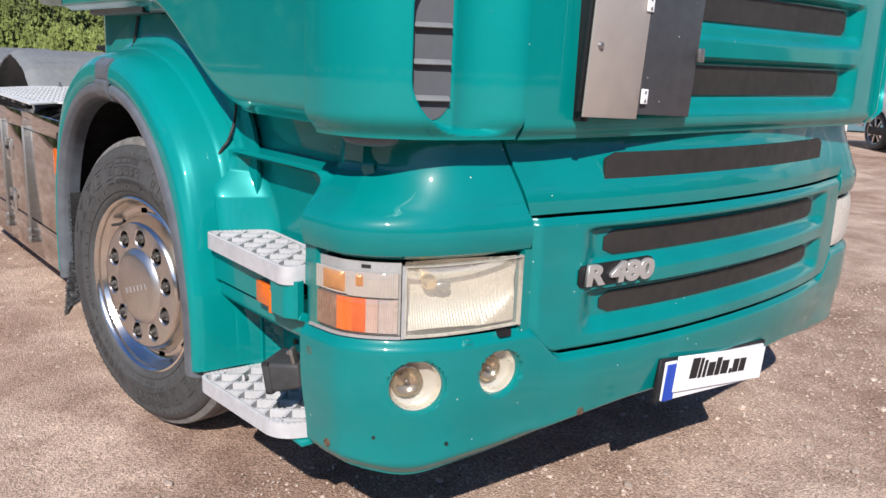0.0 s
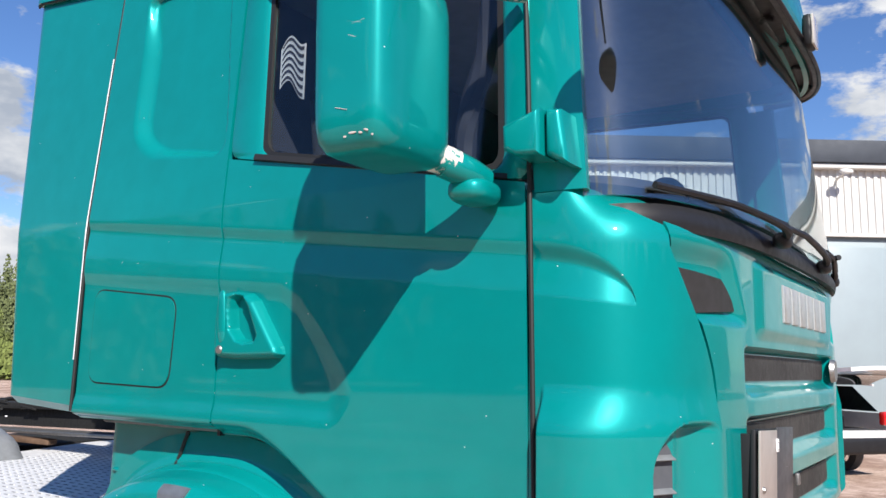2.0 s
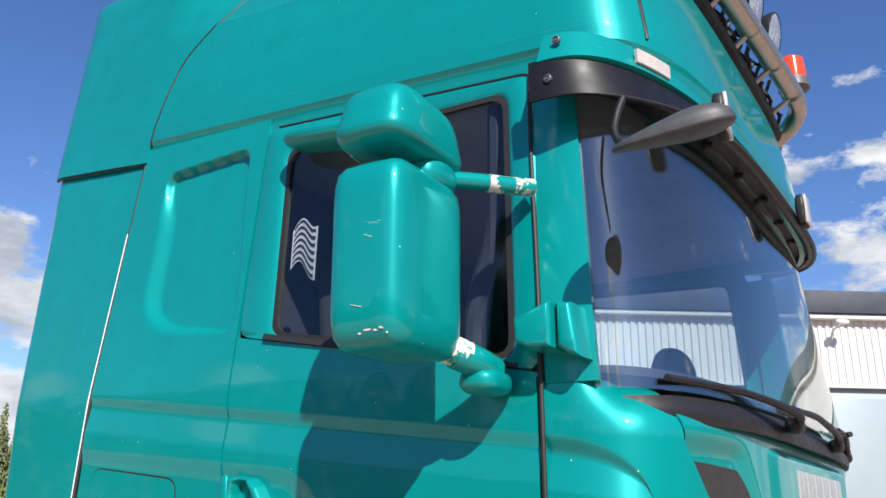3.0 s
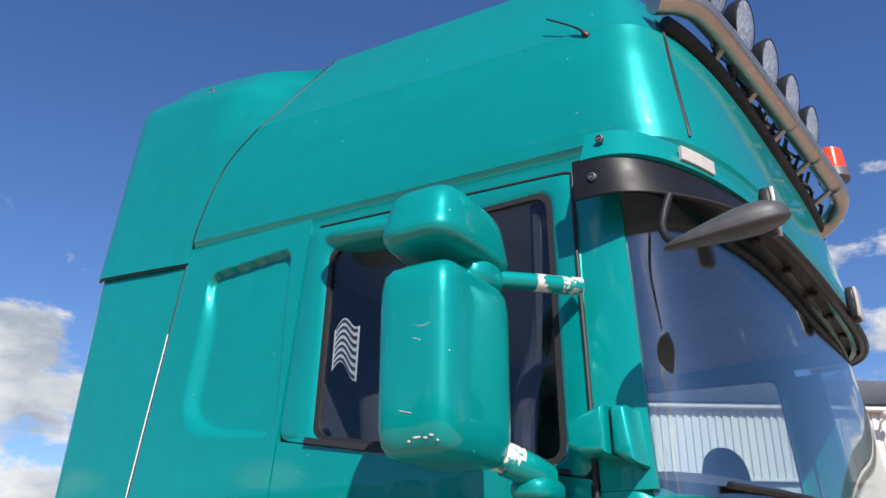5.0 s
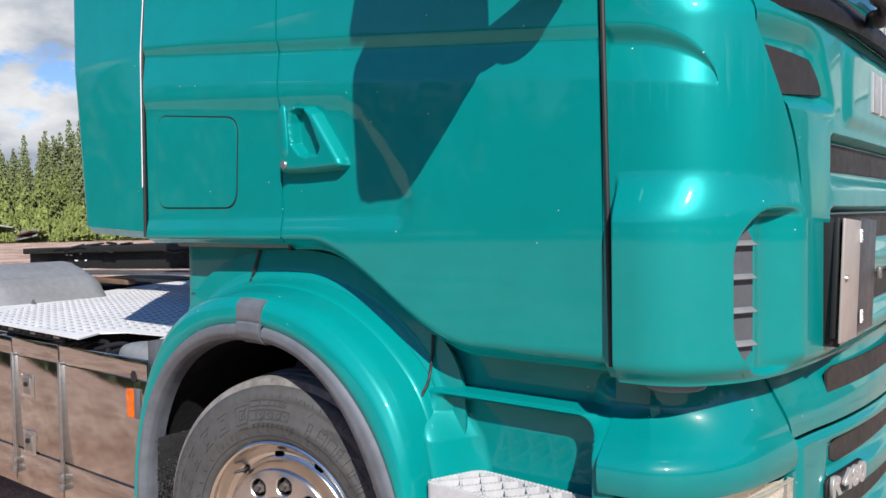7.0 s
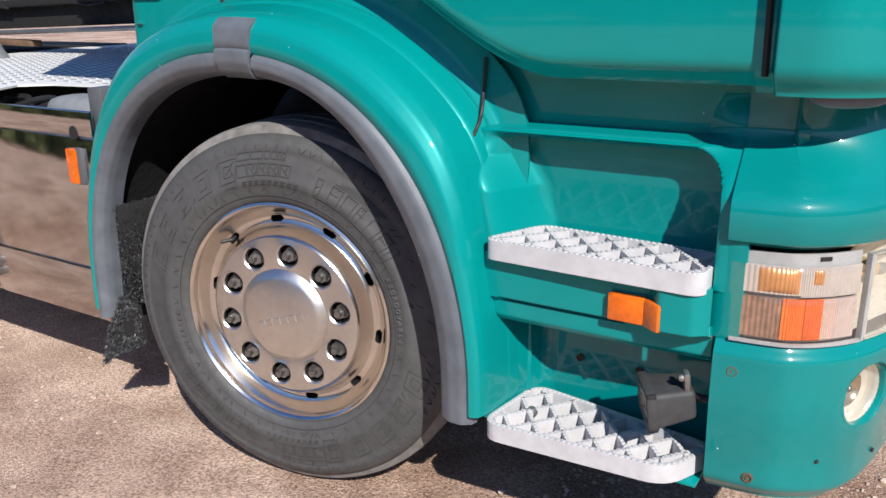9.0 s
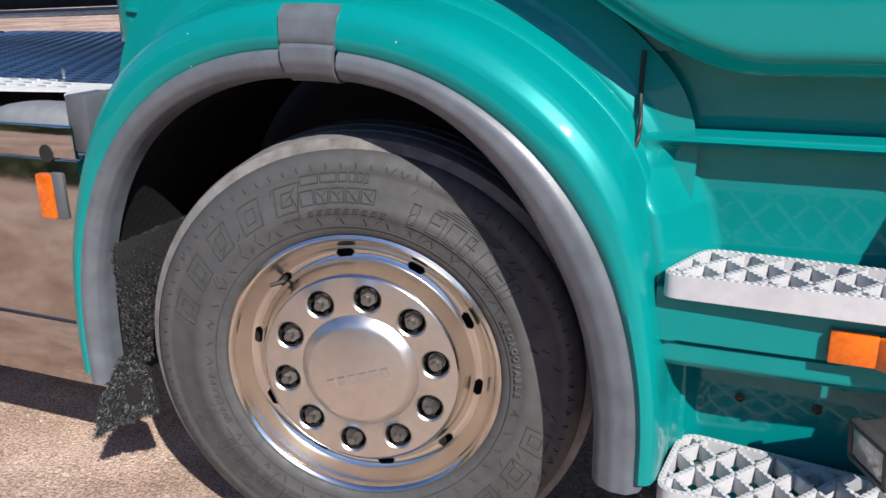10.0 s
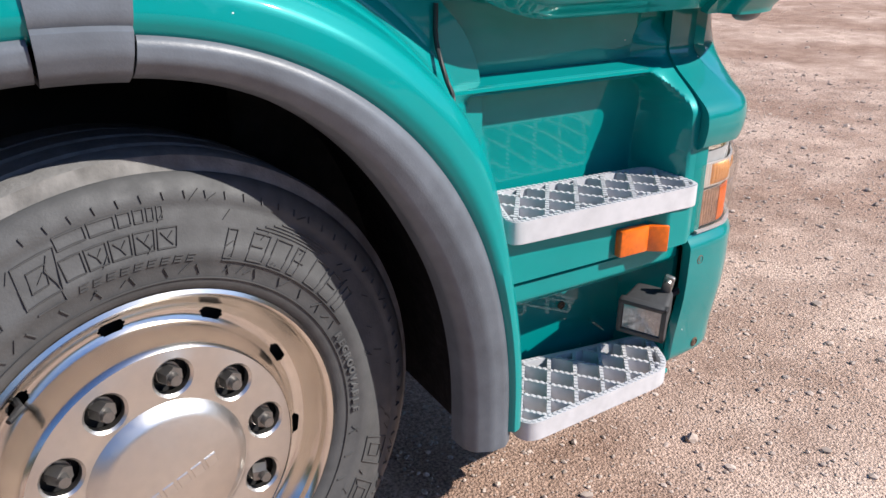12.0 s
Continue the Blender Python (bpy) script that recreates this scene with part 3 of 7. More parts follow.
def corner_panel(u, v):
    roll = max(0.0, (v - 0.80) / 0.20) * math.pi / 2
    z = 1.130 + 0.775 * min(1.0, v / 0.80)
    seam = SEAM - 0.20 * smooth(1.55, 2.02, z)
    s0, s1 = 0.0006, plan_s(seam, 0.06, 4)
    s = s0 + (s1 - s0) * u ** 1.6
    x0 = upper(s)[0]
    off = (0.043 - 0.027 * smooth(1.20, 1.37, x0)) * (1 - smooth(1.475, 1.592, z)) * smooth(1.140, 1.152, x0)
    off -= (0.012 + 0.15 * smooth(0.22, 0.66, u)) * (1 - math.cos(roll))
    z += 0.135 * math.sin(roll)
    off -= 0.03 * (1 - smooth(1.130, 1.19, z)) ** 2
    x, y = upper(s, off)
    if x < 1.36 and 1.74 < z < 1.94:
        tall = 0.125 * math.sqrt(max(0.0, 1 - (max(0.0, x - 1.10) / 0.245) ** 3.4)) + 0.001
        f = (z - 1.795 + 0.133 * (x - 1.1)) / tall
        if 0 < f < 1:
            y += 0.0165 * (tall / 0.125) ** 0.8 * min(1.0, f / 0.62) * (1 - smooth(0.62, 1.0, f))
    if y < 0.42:
        inn = 1 - smooth(-0.013, 0.002, inside(y, z, 0.133, 0.43, 1.140, 1.505, 0.115))
        x -= inn * max(0.0, x - scoop_x(y)) * (1 - smooth(0.245, 0.37, y))
    return x, y, z


both("corner_panel", sheet(corner_panel, 210, 220, 0.02, 55, name="corner_panel"), TEAL)

# vertical vent with its slats
def vent_shape(u, v):
    z = 1.168 + 0.305 * v
    w = 0.5 - abs(v - 0.5)
    half = 0.037 * min(1.0, (w / 0.12) ** 0.5)
    y = 0.187 + (u - 0.5) * 2 * half
    return scoop_x(y) + 0.003, y, z


# back coloured darker than the slats, painting the shade in the gaps
vent = part("air_vent", sheet(vent_shape, 8, 40, 0.01, name="air_vent"), VENTGREY, truck, "grey slatted air vent")
for z in (1.215, 1.287, 1.359, 1.431):
    part("vent_slat", block((0.020, 0.078, 0.0035), (scoop_x(0.187) + 0.010, 0.183, z), 0.0015, (0, 28, -26.6)), MUDGREY, vent)


# ---- upper grille panel ----
SLOTS_UP = [(1.598, 1.668), (1.415, 1.487), (1.226, 1.302)]
SLOT_Y = (0.655, 2 * YC - 0.655)


def channel(y, z, slots, depth, y0, y1, lip):
    d = 0.0
    for z0, z1 in slots:
        sy = smooth(y0 - 0.085, y0 - 0.02, y) * (1 - smooth(y1 + 0.02, y1 + 0.085, y))
        sz = smooth(z0 - lip, z0 - 0.004, z) * (1 - smooth(z1 + 0.004, z1 + 0.022, z))
        d = max(d, depth * sy * sz)
    return d


def grille_up(u, v):
    z = 1.128 + (1.995 - 1.128) * v
    seam = SEAM + 0.012 - 0.20 * smooth(1.55, 2.02, z)
    s0 = plan_s(seam, 0.06, 4)
    s = s0 + (2 - 2 * s0) * u
    off = -channel(upper(s)[1], z, SLOTS_UP, 0.034, *SLOT_Y, 0.05)
    y = upper(s)[1]
    near = min(y, 2 * YC - y)
    off -= 0.022 * smooth(1.73, 1.77, z) * (1 - smooth(1.87, 1.93, z)) * (1 - smooth(0.50 + (1.78 - z) * 0.6, 0.60 + (1.78 - z) * 0.6, near))
    off -= 0.05 * smooth(1.93, 2.0, z) ** 2
    off -= 0.02 * (1 - smooth(1.128, 1.17, z)) ** 2
    off += 0.012 * smooth(1.70, 1.745, z) * (1 - smooth(1.90, 1.925, z)) * smooth(0.66, 0.74, near)
    x, y = upper(s, off)
    return x, y, z


part("upper_grille_panel", sheet(grille_up, 170, 150, 0.02, name="upper_grille_panel"), TEAL, truck)


def insert(plan_fn, ys, n, y0, y1, z0, z1, off, name, lean=0.0, nu=30, r=0.014):
    """A dark mesh strip that follows the front's curve, with rounded ends."""
    sa, sb = plan_s(y0, ys, n), plan_s(y1, ys, n)
    def fn(u, v):
        e = min(u, 1 - u) * (y1 - y0)
        cut = r - math.sqrt(max(0.0, r * r - max(0.0, r - e) ** 2)) if e < r else 0.0
        x, y = plan_fn(sa + (sb - sa) * u, off)
        return x, y, z0 + cut + (z1 - z0 - 2 * cut) * v
    return sheet(fn, nu, 6, 0.008, name=name)


MESHGRILLE = shader("black_mesh_grille", (0.030, 0.027, 0.025), 0.55, grain=0.4, grain_scale=30, bump=0.6, bump_scale=420)
for z0, z1 in SLOTS_UP:
    part("grille_slot", insert(upper, 0.06, 4, *SLOT_Y, z0, z1, -0.029, "grille_slot"), MESHGRILLE, truck, "black mesh grille slot")


def slit(u, v):
    z = 1.757 + 0.105 * v
    y0, y1 = 0.300 - 0.095 * v ** 1.2, 0.545 - 0.085 * v ** 1.6
    s = plan_s(y0 + (y1 - y0) * u, 0.06, 4)
    x, y = upper(s, -0.013)
    return x, y, z + 0.018 * u * (1 - v) - 0.012 * u * v


both("side_intake", sheet(slit, 14, 10, 0.008, name="side_intake"), MESHGRILLE, "black wedge shaped intake")

# six silver badge blocks in a row
for k in range(6):
    y = 0.985 + 0.118 * k
    bm = bmesh.new()
    prism(bm, [(-0.046, -0.056), (0.046, -0.056), (0.046, 0.056), (-0.046, 0.056)], 0.014, pose(1.476, y, 1.823, 90, 0, 90), 0.006)
    badge = part("badge_block", bm, SILVER, truck, "raised silver badge block")
bm = bmesh.new()
bmesh.ops.create_cone(bm, cap_ends=True, segments=28, radius1=0.046, radius2=0.040, depth=0.016, matrix=pose(1.468, 1.875, 1.632, 0, 90, 0))
emblem = part("round_emblem", bm, STEEL, truck, "round metal emblem")


# ---- lower front ----
part("front_backing", sheet(lambda u, v: (*lower(0.06 + 1.88 * u, -0.085), 0.44 + 0.52 * v), 60, 6, 0.01, name="front_backing"), SEAL_SHADE, truck)
part("front_liner", sheet(lambda u, v: (*lower(0.02 + 1.96 * u, -0.128 - 0.02 * v), 0.93 + 0.26 * v), 60, 6, 0.01, name="front_liner"), TEAL_MATT, truck)
def corner_low(u, v):
    """The panel over the headlamp, flush with the flap beside it and leaning in under the cab at the side."""
    z = 0.862 + (1.135 - 0.862) * v
    edge = 0.478 - 0.008 * smooth(0.93, 0.96, z) - 0.05 * max(0.0, min(1.0, (z - 0.950) / 0.178))
    s0, s1 = plan_s(0.0545, 0.05, 2.1), plan_s(edge, 0.05, 2.1)
    s = s0 + (s1 - s0) * u
    bulge = 0.012 * math.sin(math.pi * min(1.0, v / 0.40)) - 0.02 * (1 - smooth(0, 0.06, v)) ** 2
    side = bulge - 0.108 * smooth(0.938, 1.060, z)
    flush = bulge - 0.004 - 0.050 * smooth(0.955, 1.13, z)
    x, y = lower(s, side + (flush - side) * smooth(0.22, 0.80, u))
    return x, y, z


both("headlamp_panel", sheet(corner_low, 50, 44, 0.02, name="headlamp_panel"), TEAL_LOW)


def low_c(u, v):
    """The strip with the top slot of the lower front."""
    z = 0.950 + (1.128 - 0.950) * v
    y0 = 0.475 - 0.05 * v
    s0 = plan_s(y0, 0.05, 2.1)
    s = s0 + (2 - 2 * s0) * u
    off = -0.004 - 0.045 * smooth(0.97, 1.13, z)
    x, y = lower(s, off)
    return x, y, z


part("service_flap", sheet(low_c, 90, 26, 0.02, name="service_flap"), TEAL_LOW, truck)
SLOT_C = (0.685, 2 * YC - 0.685)
part("grille_slot", insert(lambda s, o: lower(s, o), 0.05, 2.1, *SLOT_C, 0.996, 1.088, -0.016, "grille_slot"), MESHGRILLE, truck, "black mesh grille slot")
SLOTS_LOW = [(0.833, 0.893), (0.682, 0.735)]
SLOT_DY = (0.70, 2 * YC - 0.70)


def low_grille(u, v):
    z0, z1 = 0.600, 0.942
    z = z0 + (z1 - z0) * v
    r = 0.10
    cut = 0.0 if z > z0 + r else r - math.sqrt(max(0.0, r * r - (z0 + r - z) ** 2))
    s0 = plan_s(0.484 + cut, 0.05, 2.1)
    s = s0 + (2 - 2 * s0) * u
    off = 0.010 - channel(lower(s)[1], z, SLOTS_LOW, 0.030, *SLOT_DY, 0.045) - 0.02 * (1 - smooth(0, 0.05, v)) ** 2 - 0.012 * smooth(0.93, 1.0, v) ** 2
    off -= 0.014 * (1 - smooth(0.0, 0.02, min(u, 1 - u))) ** 2
    x, y = lower(s, off)
    return x, y, z


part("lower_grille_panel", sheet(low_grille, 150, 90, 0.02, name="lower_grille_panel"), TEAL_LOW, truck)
for z0, z1 in SLOTS_LOW:
    part("grille_slot", insert(lower, 0.05, 2.1, *SLOT_DY, z0, z1, -0.016, "grille_slot"), MESHGRILLE, truck, "dusty black mesh grille slot")


def bumper_fn(u, v):
    s0 = plan_s(0.0535, 0.05, 2.1)
    s = s0 + (2 - 2 * s0) * u
    y = lower(s)[1]
    near = min(y, 2 * YC - y)
    zt = 0.682 - 0.086 * smooth(0.47, 0.58, near)
    zb = 0.352 - 0.022 * math.exp(-((near - 0.19) / 0.1) ** 2) + 0.062 * smooth(0.3, 0.9, near)
    z = zb + (zt - zb) * v
    off = 0.012 - 0.035 * (1 - smooth(0.0, 0.16, v)) ** 2 - 0.016 * smooth(0.90, 1.0, v) ** 2
    off -= 0.05 * (1 - smooth(0.42, 0.62, z)) * smooth(0.0, 1.0, 1 - v) * 0.4
    for fy, fz, rad in ((0.229, 0.570, 0.062), (0.414, 0.580, 0.055)):
        sf = plan_s(fy, 0.05, 2.1)
        fx, fyy = lower(sf)
        x1, y1 = lower(s)
        d = math.sqrt((x1 - fx) ** 2 + (y1 - fyy) ** 2 + (z - fz) ** 2)
        if near == y:
            off -= 0.05 * (1 - smooth(rad - 0.006, rad + 0.003, d))
    x, y = lower(s, off)
    return x, y, z


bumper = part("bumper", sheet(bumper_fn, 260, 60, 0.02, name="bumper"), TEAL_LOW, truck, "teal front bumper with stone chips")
for y, z, rad in ((0.229, 0.570, 0.060), (0.414, 0.580, 0.053)):
    s = plan_s(y, 0.05, 2.1)
    x, yy = lower(s, -0.012)
    x2, y2 = lower(s + 0.01, -0.012)
    turn = math.degrees(math.atan2(y2 - yy, x2 - x))
    m = pose(x, yy, z, 0, 0, turn)
    lamp = part("fog_lamp", lathe([(0.0, -0.021), (rad * 0.70, -0.020), (rad * 0.90, -0.014), (rad, 0.006), (rad, -0.030)], 36), CREAM, truck, "round fog lamp behind clear glass", at=m)
    lens = part("lens", lathe([(0.0, 0.006), (rad * 0.6, 0.005), (rad * 0.97, 0.002)], 36), LENS, lamp)
    lens.visible_shadow = False
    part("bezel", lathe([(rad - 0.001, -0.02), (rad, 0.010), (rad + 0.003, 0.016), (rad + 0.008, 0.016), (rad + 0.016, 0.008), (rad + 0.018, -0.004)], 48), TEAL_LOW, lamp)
    inner = part("inner_lamp", lathe([(0.0, -0.020), (rad * 0.30, -0.018), (rad * 0.52, -0.010), (rad * 0.58, -0.004), (rad * 0.62, -0.005), (rad * 0.62, -0.022)], 32), shader("tan_mirror_bowl", (0.62, 0.50, 0.36), 0.18, 0.75, grain=0.35, grain_scale=60), lamp, at=pose(-rad * 0.30, 0, rad * 0.12))
    part("bulb", soft_box(0.014, 0.016, 0.014, 2.2, n=8), shader("dull_bulb_tip", (0.22, 0.19, 0.16), 0.25, 0.6), inner, at=pose(0, 0.008, 0))


def bolt_on(x, y, z, turn, r, parent, mat=STEEL):
    """A round-headed bolt in a small washer."""
    part("bolt", lathe([(0.0, 0.004), (r * 0.35, 0.004), (r * 0.4, 0.001), (r * 0.62, 0.001), (r * 0.7, 0.005), (r, 0.003), (r, -0.006)], 14), mat, parent, at=pose(x, y, z, 0, 0, turn))


def on_bumper(y, z, off):
    s = plan_s(y, 0.05, 2.1)
    x, yy = lower(s, off)
    x2, y2 = lower(s + 0.01, off)
    return x, yy, z, math.degrees(math.atan2(y2 - yy, x2 - x))


def on_side(x, z):
    """A place on the bumper's rounded side end, by its x."""
    s = min(np.linspace(0.02, 0.6, 600), key=lambda q: abs(lower(q, 0.0)[0] - x))
    a, b = lower(s, 0.008), lower(s + 0.01, 0.008)
    return a[0], a[1], z, math.degrees(math.atan2(b[1] - a[1], b[0] - a[0]))


bolt_on(*on_side(1.127, 0.626), 0.012, truck, RUST)
for y, z in ((0.073, 0.404), (0.66, 0.425)):
    bolt_on(*on_bumper(y, z, 0.004 if z > 0.5 else -0.008), 0.011, truck, RUST)


# dark clip in its notch under the headlamp, and drain holes
x, y, z, t = on_bumper(0.334, 0.652, 0.006)
notch = part("tow_notch", lathe([(0.0, -0.012), (0.006, -0.010), (0.010, 0.003), (0.015, 0.005), (0.021, 0.001), (0.023, -0.006)], 18), TEAL_LOW, bumper, at=pose(x, y, z, 0, 0, t))
part("clip", soft_box(0.010, 0.010, 0.022, 2.4, n=8), SEAL_SHADE, bumper, at=pose(x, y, z, 0, 0, t))
for y, z in ((0.262, 0.462), (0.420, 0.492), (0.300, 0.420), (0.150, 0.445)):
    x, yy, zz, t = on_bumper(y, z, -0.005)
    part("drain_hole", lathe([(0.0, 0.0045), (0.0045, 0.004), (0.005, -0.004)], 10), SEAL_SHADE, bumper, at=pose(x, yy, zz, 0, 0, t))


# ---- headlamp ----
def lamp_shell(y0, y1, z0, z1, off, nu=20, nv=10, dome=0.0, tilt=0.0):
    sa, sb = plan_s(y0, 0.05, 2.1), plan_s(y1, 0.05, 2.1)
    def fn(u, v):
        o = off + dome * (1 - (2 * u - 1) ** 4) * (1 - (2 * v - 1) ** 4) + (0.0008 * math.sin(u * 150) if nu > 60 else 0.0)
        x, y = lower(sa + (sb - sa) * u, o)
        return x, y, z0 + (z1 - z0) * v + tilt * u
    return fn


RIBCLEAR = shader("ribbed_clear_reflector", (0.64, 0.60, 0.57), 0.22, 0.35, grain=0.2, grain_scale=40)
PEACH = shader("orange_bulb_reflector", (0.86, 0.40, 0.14), 0.22, 0.35, grain=0.35, grain_scale=50)
ROSE = shader("pinkish_grey_reflector", (0.72, 0.54, 0.48), 0.25, 0.3, grain=0.3, grain_scale=40)
BROWNROSE = shader("brownish_rose_reflector", (0.46, 0.27, 0.19), 0.25, 0.3, grain=0.6, grain_scale=60)
REDORANGE = shader("red_orange_reflector", (0.84, 0.15, 0.020), 0.3, grain=0.4, grain_scale=60)
RIBROSE = shader("pale_rose_ribs", (0.66, 0.56, 0.53), 0.25, 0.3, grain=0.25, grain_scale=50)
AMBERHOT = shader("bright_amber_bulb", (0.85, 0.17, 0.004), 0.3, grain=0.3, grain_scale=80, coat=0.8)
SMOKEDRIM = shader("frosted_lens_rim", (0.55, 0.52, 0.45), 0.3, 0.2, grain=0.4, grain_scale=60)
LAMP_END = 0.460
head = part("headlamp", sheet(lamp_shell(0.0575, LAMP_END, 0.690, 0.856, -0.080), 30, 6, 0.02), BLACK, truck, "headlamp with orange turn signal beside it")
part("turn_signal_frame", sheet(lamp_shell(0.0585, 0.196, 0.688, 0.855, -0.016), 20, 6, 0.004), LAMPGREY, head)
part("frame_slot", sheet(lamp_shell(0.122, 0.138, 0.842, 0.849, -0.0135), 6, 2, 0.002), SEAL_SHADE, head)
def signal_band(u0, u1, z0, z1, off, dome=0.0, rib=0.0008):
    """A stretch of the turn signal's ribbed reflector, u 0 at the side and 1 at the headlamp."""
    sa, sb = plan_s(0.0590, 0.05, 2.1), plan_s(0.194, 0.05, 2.1)
    def fn(u, v):
        w = u0 + (u1 - u0) * u
        o = off + rib * math.sin(w * 260) + dome * (1 - (2 * u - 1) ** 4) * (1 - (2 * v - 1) ** 4)
        x, y = lower(sa + (sb - sa) * w, o)
        return x, y, z0 + (z1 - z0) * v
    return sheet(fn, int(20 + 150 * (u1 - u0)), 8, 0.003)


for name, u0, u1, mat in (("brown_reflector", 0.02, 0.215, BROWNROSE), ("orange_reflector", 0.22, 0.43, AMBERHOT), ("red_reflector", 0.435, 0.61, REDORANGE), ("rose_reflector", 0.615, 0.76, ROSE), ("pale_reflector", 0.765, 0.98, RIBROSE)):
    part(name, signal_band(u0, u1, 0.694, 0.772, -0.009), mat, head)
part("side_reflector", signal_band(0.03, 0.37, 0.780, 0.832, -0.007), RIBCLEAR, head)
part("side_bulb", signal_band(0.09, 0.345, 0.783, 0.828, -0.007, 0.006, 0.0005), PEACH, head, "orange bulb behind the ribbed lens")
part("clear_reflector", signal_band(0.375, 0.98, 0.777, 0.833, -0.007), RIBCLEAR, head)
# orange patch paints the bulb's second glint in the clear ribs
part("bulb_glint", signal_band(0.48, 0.58, 0.800, 0.826, -0.007, 0.003), PEACH, head)
for y0, y1, z0, z1, name in ((0.0575, 0.196, 0.688, 0.775, "lower_lens"), (0.0565, 0.194, 0.777, 0.835, "upper_lens")):
    lens = part(name, sheet(lamp_shell(y0, y1, z0, z1, 0.0 if z0 < 0.7 else 0.004, dome=0.006), 24, 12, 0.004), RIBLENS, head, "clear ribbed turn signal lens")
    lens.visible_shadow = False
part("lens_rim", sheet(lamp_shell(0.0580, 0.196, 0.685, 0.690, 0.004), 20, 2, 0.008), LAMPGREY, head)


def dish(u, v):
    sa, sb = plan_s(0.206, 0.05, 2.1), plan_s(LAMP_END - 0.008, 0.05, 2.1)
    d = 1 - min(1.0, ((u - 0.30) / 0.72) ** 2 + ((v - 0.60) / 0.72) ** 2)
    x, y = lower(sa + (sb - sa) * u, -0.014 - 0.052 * max(0.0, d) ** 0.8 + 0.00025 * math.sin(u * 230))
    return x, y, 0.694 + 0.156 * v + 0.007 * u


part("reflector", sheet(dish, 240, 20, 0.002), shader("yellowed_mirror_reflector", (0.80, 0.75, 0.64), 0.26, 0.45, grain=0.30, grain_scale=16), head, "yellowed lamp reflector")
bulb_at = on_bumper(0.262, 0.802, -0.045)
part("bulb_cap", lathe([(0.0, 0.020), (0.011, 0.017), (0.017, 0.006), (0.018, -0.02)], 20), shader("gold_bulb_cap", (0.88, 0.62, 0.28), 0.15, 0.7, grain=0.2), head, at=pose(*bulb_at[:3], 0, 0, bulb_at[3]))
part("bulb_shield", soft_box(0.040, 0.02, 0.022, 2.6, n=10), shader("dull_bulb_shield", (0.30, 0.29, 0.27), 0.3, 0.7), head, at=pose(*on_bumper(0.288, 0.797, -0.034)[:3], 0, 0, bulb_at[3]))
lens = part("headlamp_lens", sheet(lamp_shell(0.205, LAMP_END - 0.003, 0.692, 0.850, 0.0, dome=0.010, tilt=0.006), 30, 14, 0.004), MILKLENS, head, "milky weathered headlamp lens")
lens.visible_shadow = False
part("lamp_divider", sheet(lamp_shell(0.197, 0.203, 0.686, 0.852, 0.004), 4, 8, 0.012), LAMPGREY, head)
for z0, z1 in ((0.688, 0.692), (0.850, 0.853)):
    part("lamp_rim", sheet(lamp_shell(0.203, LAMP_END, z0, z1, 0.006, tilt=0.006), 24, 2, 0.010), SMOKEDRIM, head)
part("lamp_rim", sheet(lamp_shell(LAMP_END - 0.004, LAMP_END, 0.690, 0.860, 0.004), 3, 8, 0.012), SMOKEDRIM, head)
part("lamp_rim", sheet(lamp_shell(0.203, 0.206, 0.690, 0.852, 0.004), 3, 8, 0.012), SMOKEDRIM, head)
part("lamp_clip", sheet(lamp_shell(0.405, 0.432, 0.672, 0.687, 0.014), 4, 3, 0.02), BLACK, head)
part("lamp_side_strip", sheet(lamp_shell(LAMP_END + 0.002, 0.481, 0.664, 0.872, 0.002), 6, 10, 0.03), TEAL_LOW, truck)
part("headlamp", mirrored(sheet(lamp_shell(0.0575, 0.478, 0.690, 0.856, -0.004, dome=0.008), 30, 12, 0.02), "headlamp"), REFLECTOR, truck, "far headlamp with pale lens")
for y in (0.229,):
    x, yy, z, t = on_bumper(y, 0.570, -0.012)
    part("fog_lamp", lathe([(0.0, 0.002), (0.055, 0.004), (0.060, -0.01), (0.060, -0.035)], 30), CREAM, truck, at=pose(x, 2 * YC - yy, z, 0, 0, 180 - t))

# model plate with raised letters
def plate_on(y0, y1, z0, z1, off, thick, name, tilt=0.0):
    sa, sb = plan_s(y0, 0.05, 2.1), plan_s(y1, 0.05, 2.1)
    def fn(u, v):
        x, y = lower(sa + (sb - sa) * u, off)
        r = min(1.0, min(u, 1 - u) / 0.05)
        cut = 0.010 * (1 - math.sqrt(max(0.0, 1 - (1 - r) ** 2)))
        return x, y, z0 + cut + (z1 - z0 - 2 * cut) * v + tilt * u
    return sheet(fn, 24, 4, thick, name=name)


def letters(text, size, depth, m, name, offset=0.0, shear=0.0, spacing=1.0):
    cu = bpy.data.curves.new(name, "FONT")
    cu.body, cu.size, cu.extrude, cu.bevel_depth, cu.offset, cu.shear, cu.space_character = text, size, depth / 2, 0.0012, offset, shear, spacing
    cu.align_x, cu.align_y = "CENTER", "CENTER"
    ob = bpy.data.objects.new(name, cu)
    me = bpy.data.meshes.new_from_object(ob)
    bpy.data.objects.remove(ob)
    me.transform(m)
    return me


model_plate = part("model_plate", plate_on(0.606, 0.846, 0.764, 0.818, 0.016, 0.012, "model_plate", 0.006), BLACK, truck, "dark plate with raised silver model letters")
xm, ym, zm, tm = on_bumper(0.726, 0.793, 0.020)
part("model_letters", letters("R 480", 0.067, 0.008, pose(xm, ym, zm, 90, 0, tm) @ Matrix.Diagonal((1.34, 1.0, 1.0, 1.0)), "model_letters", 0.0026, 0.10, 1.04), SILVER, model_plate)

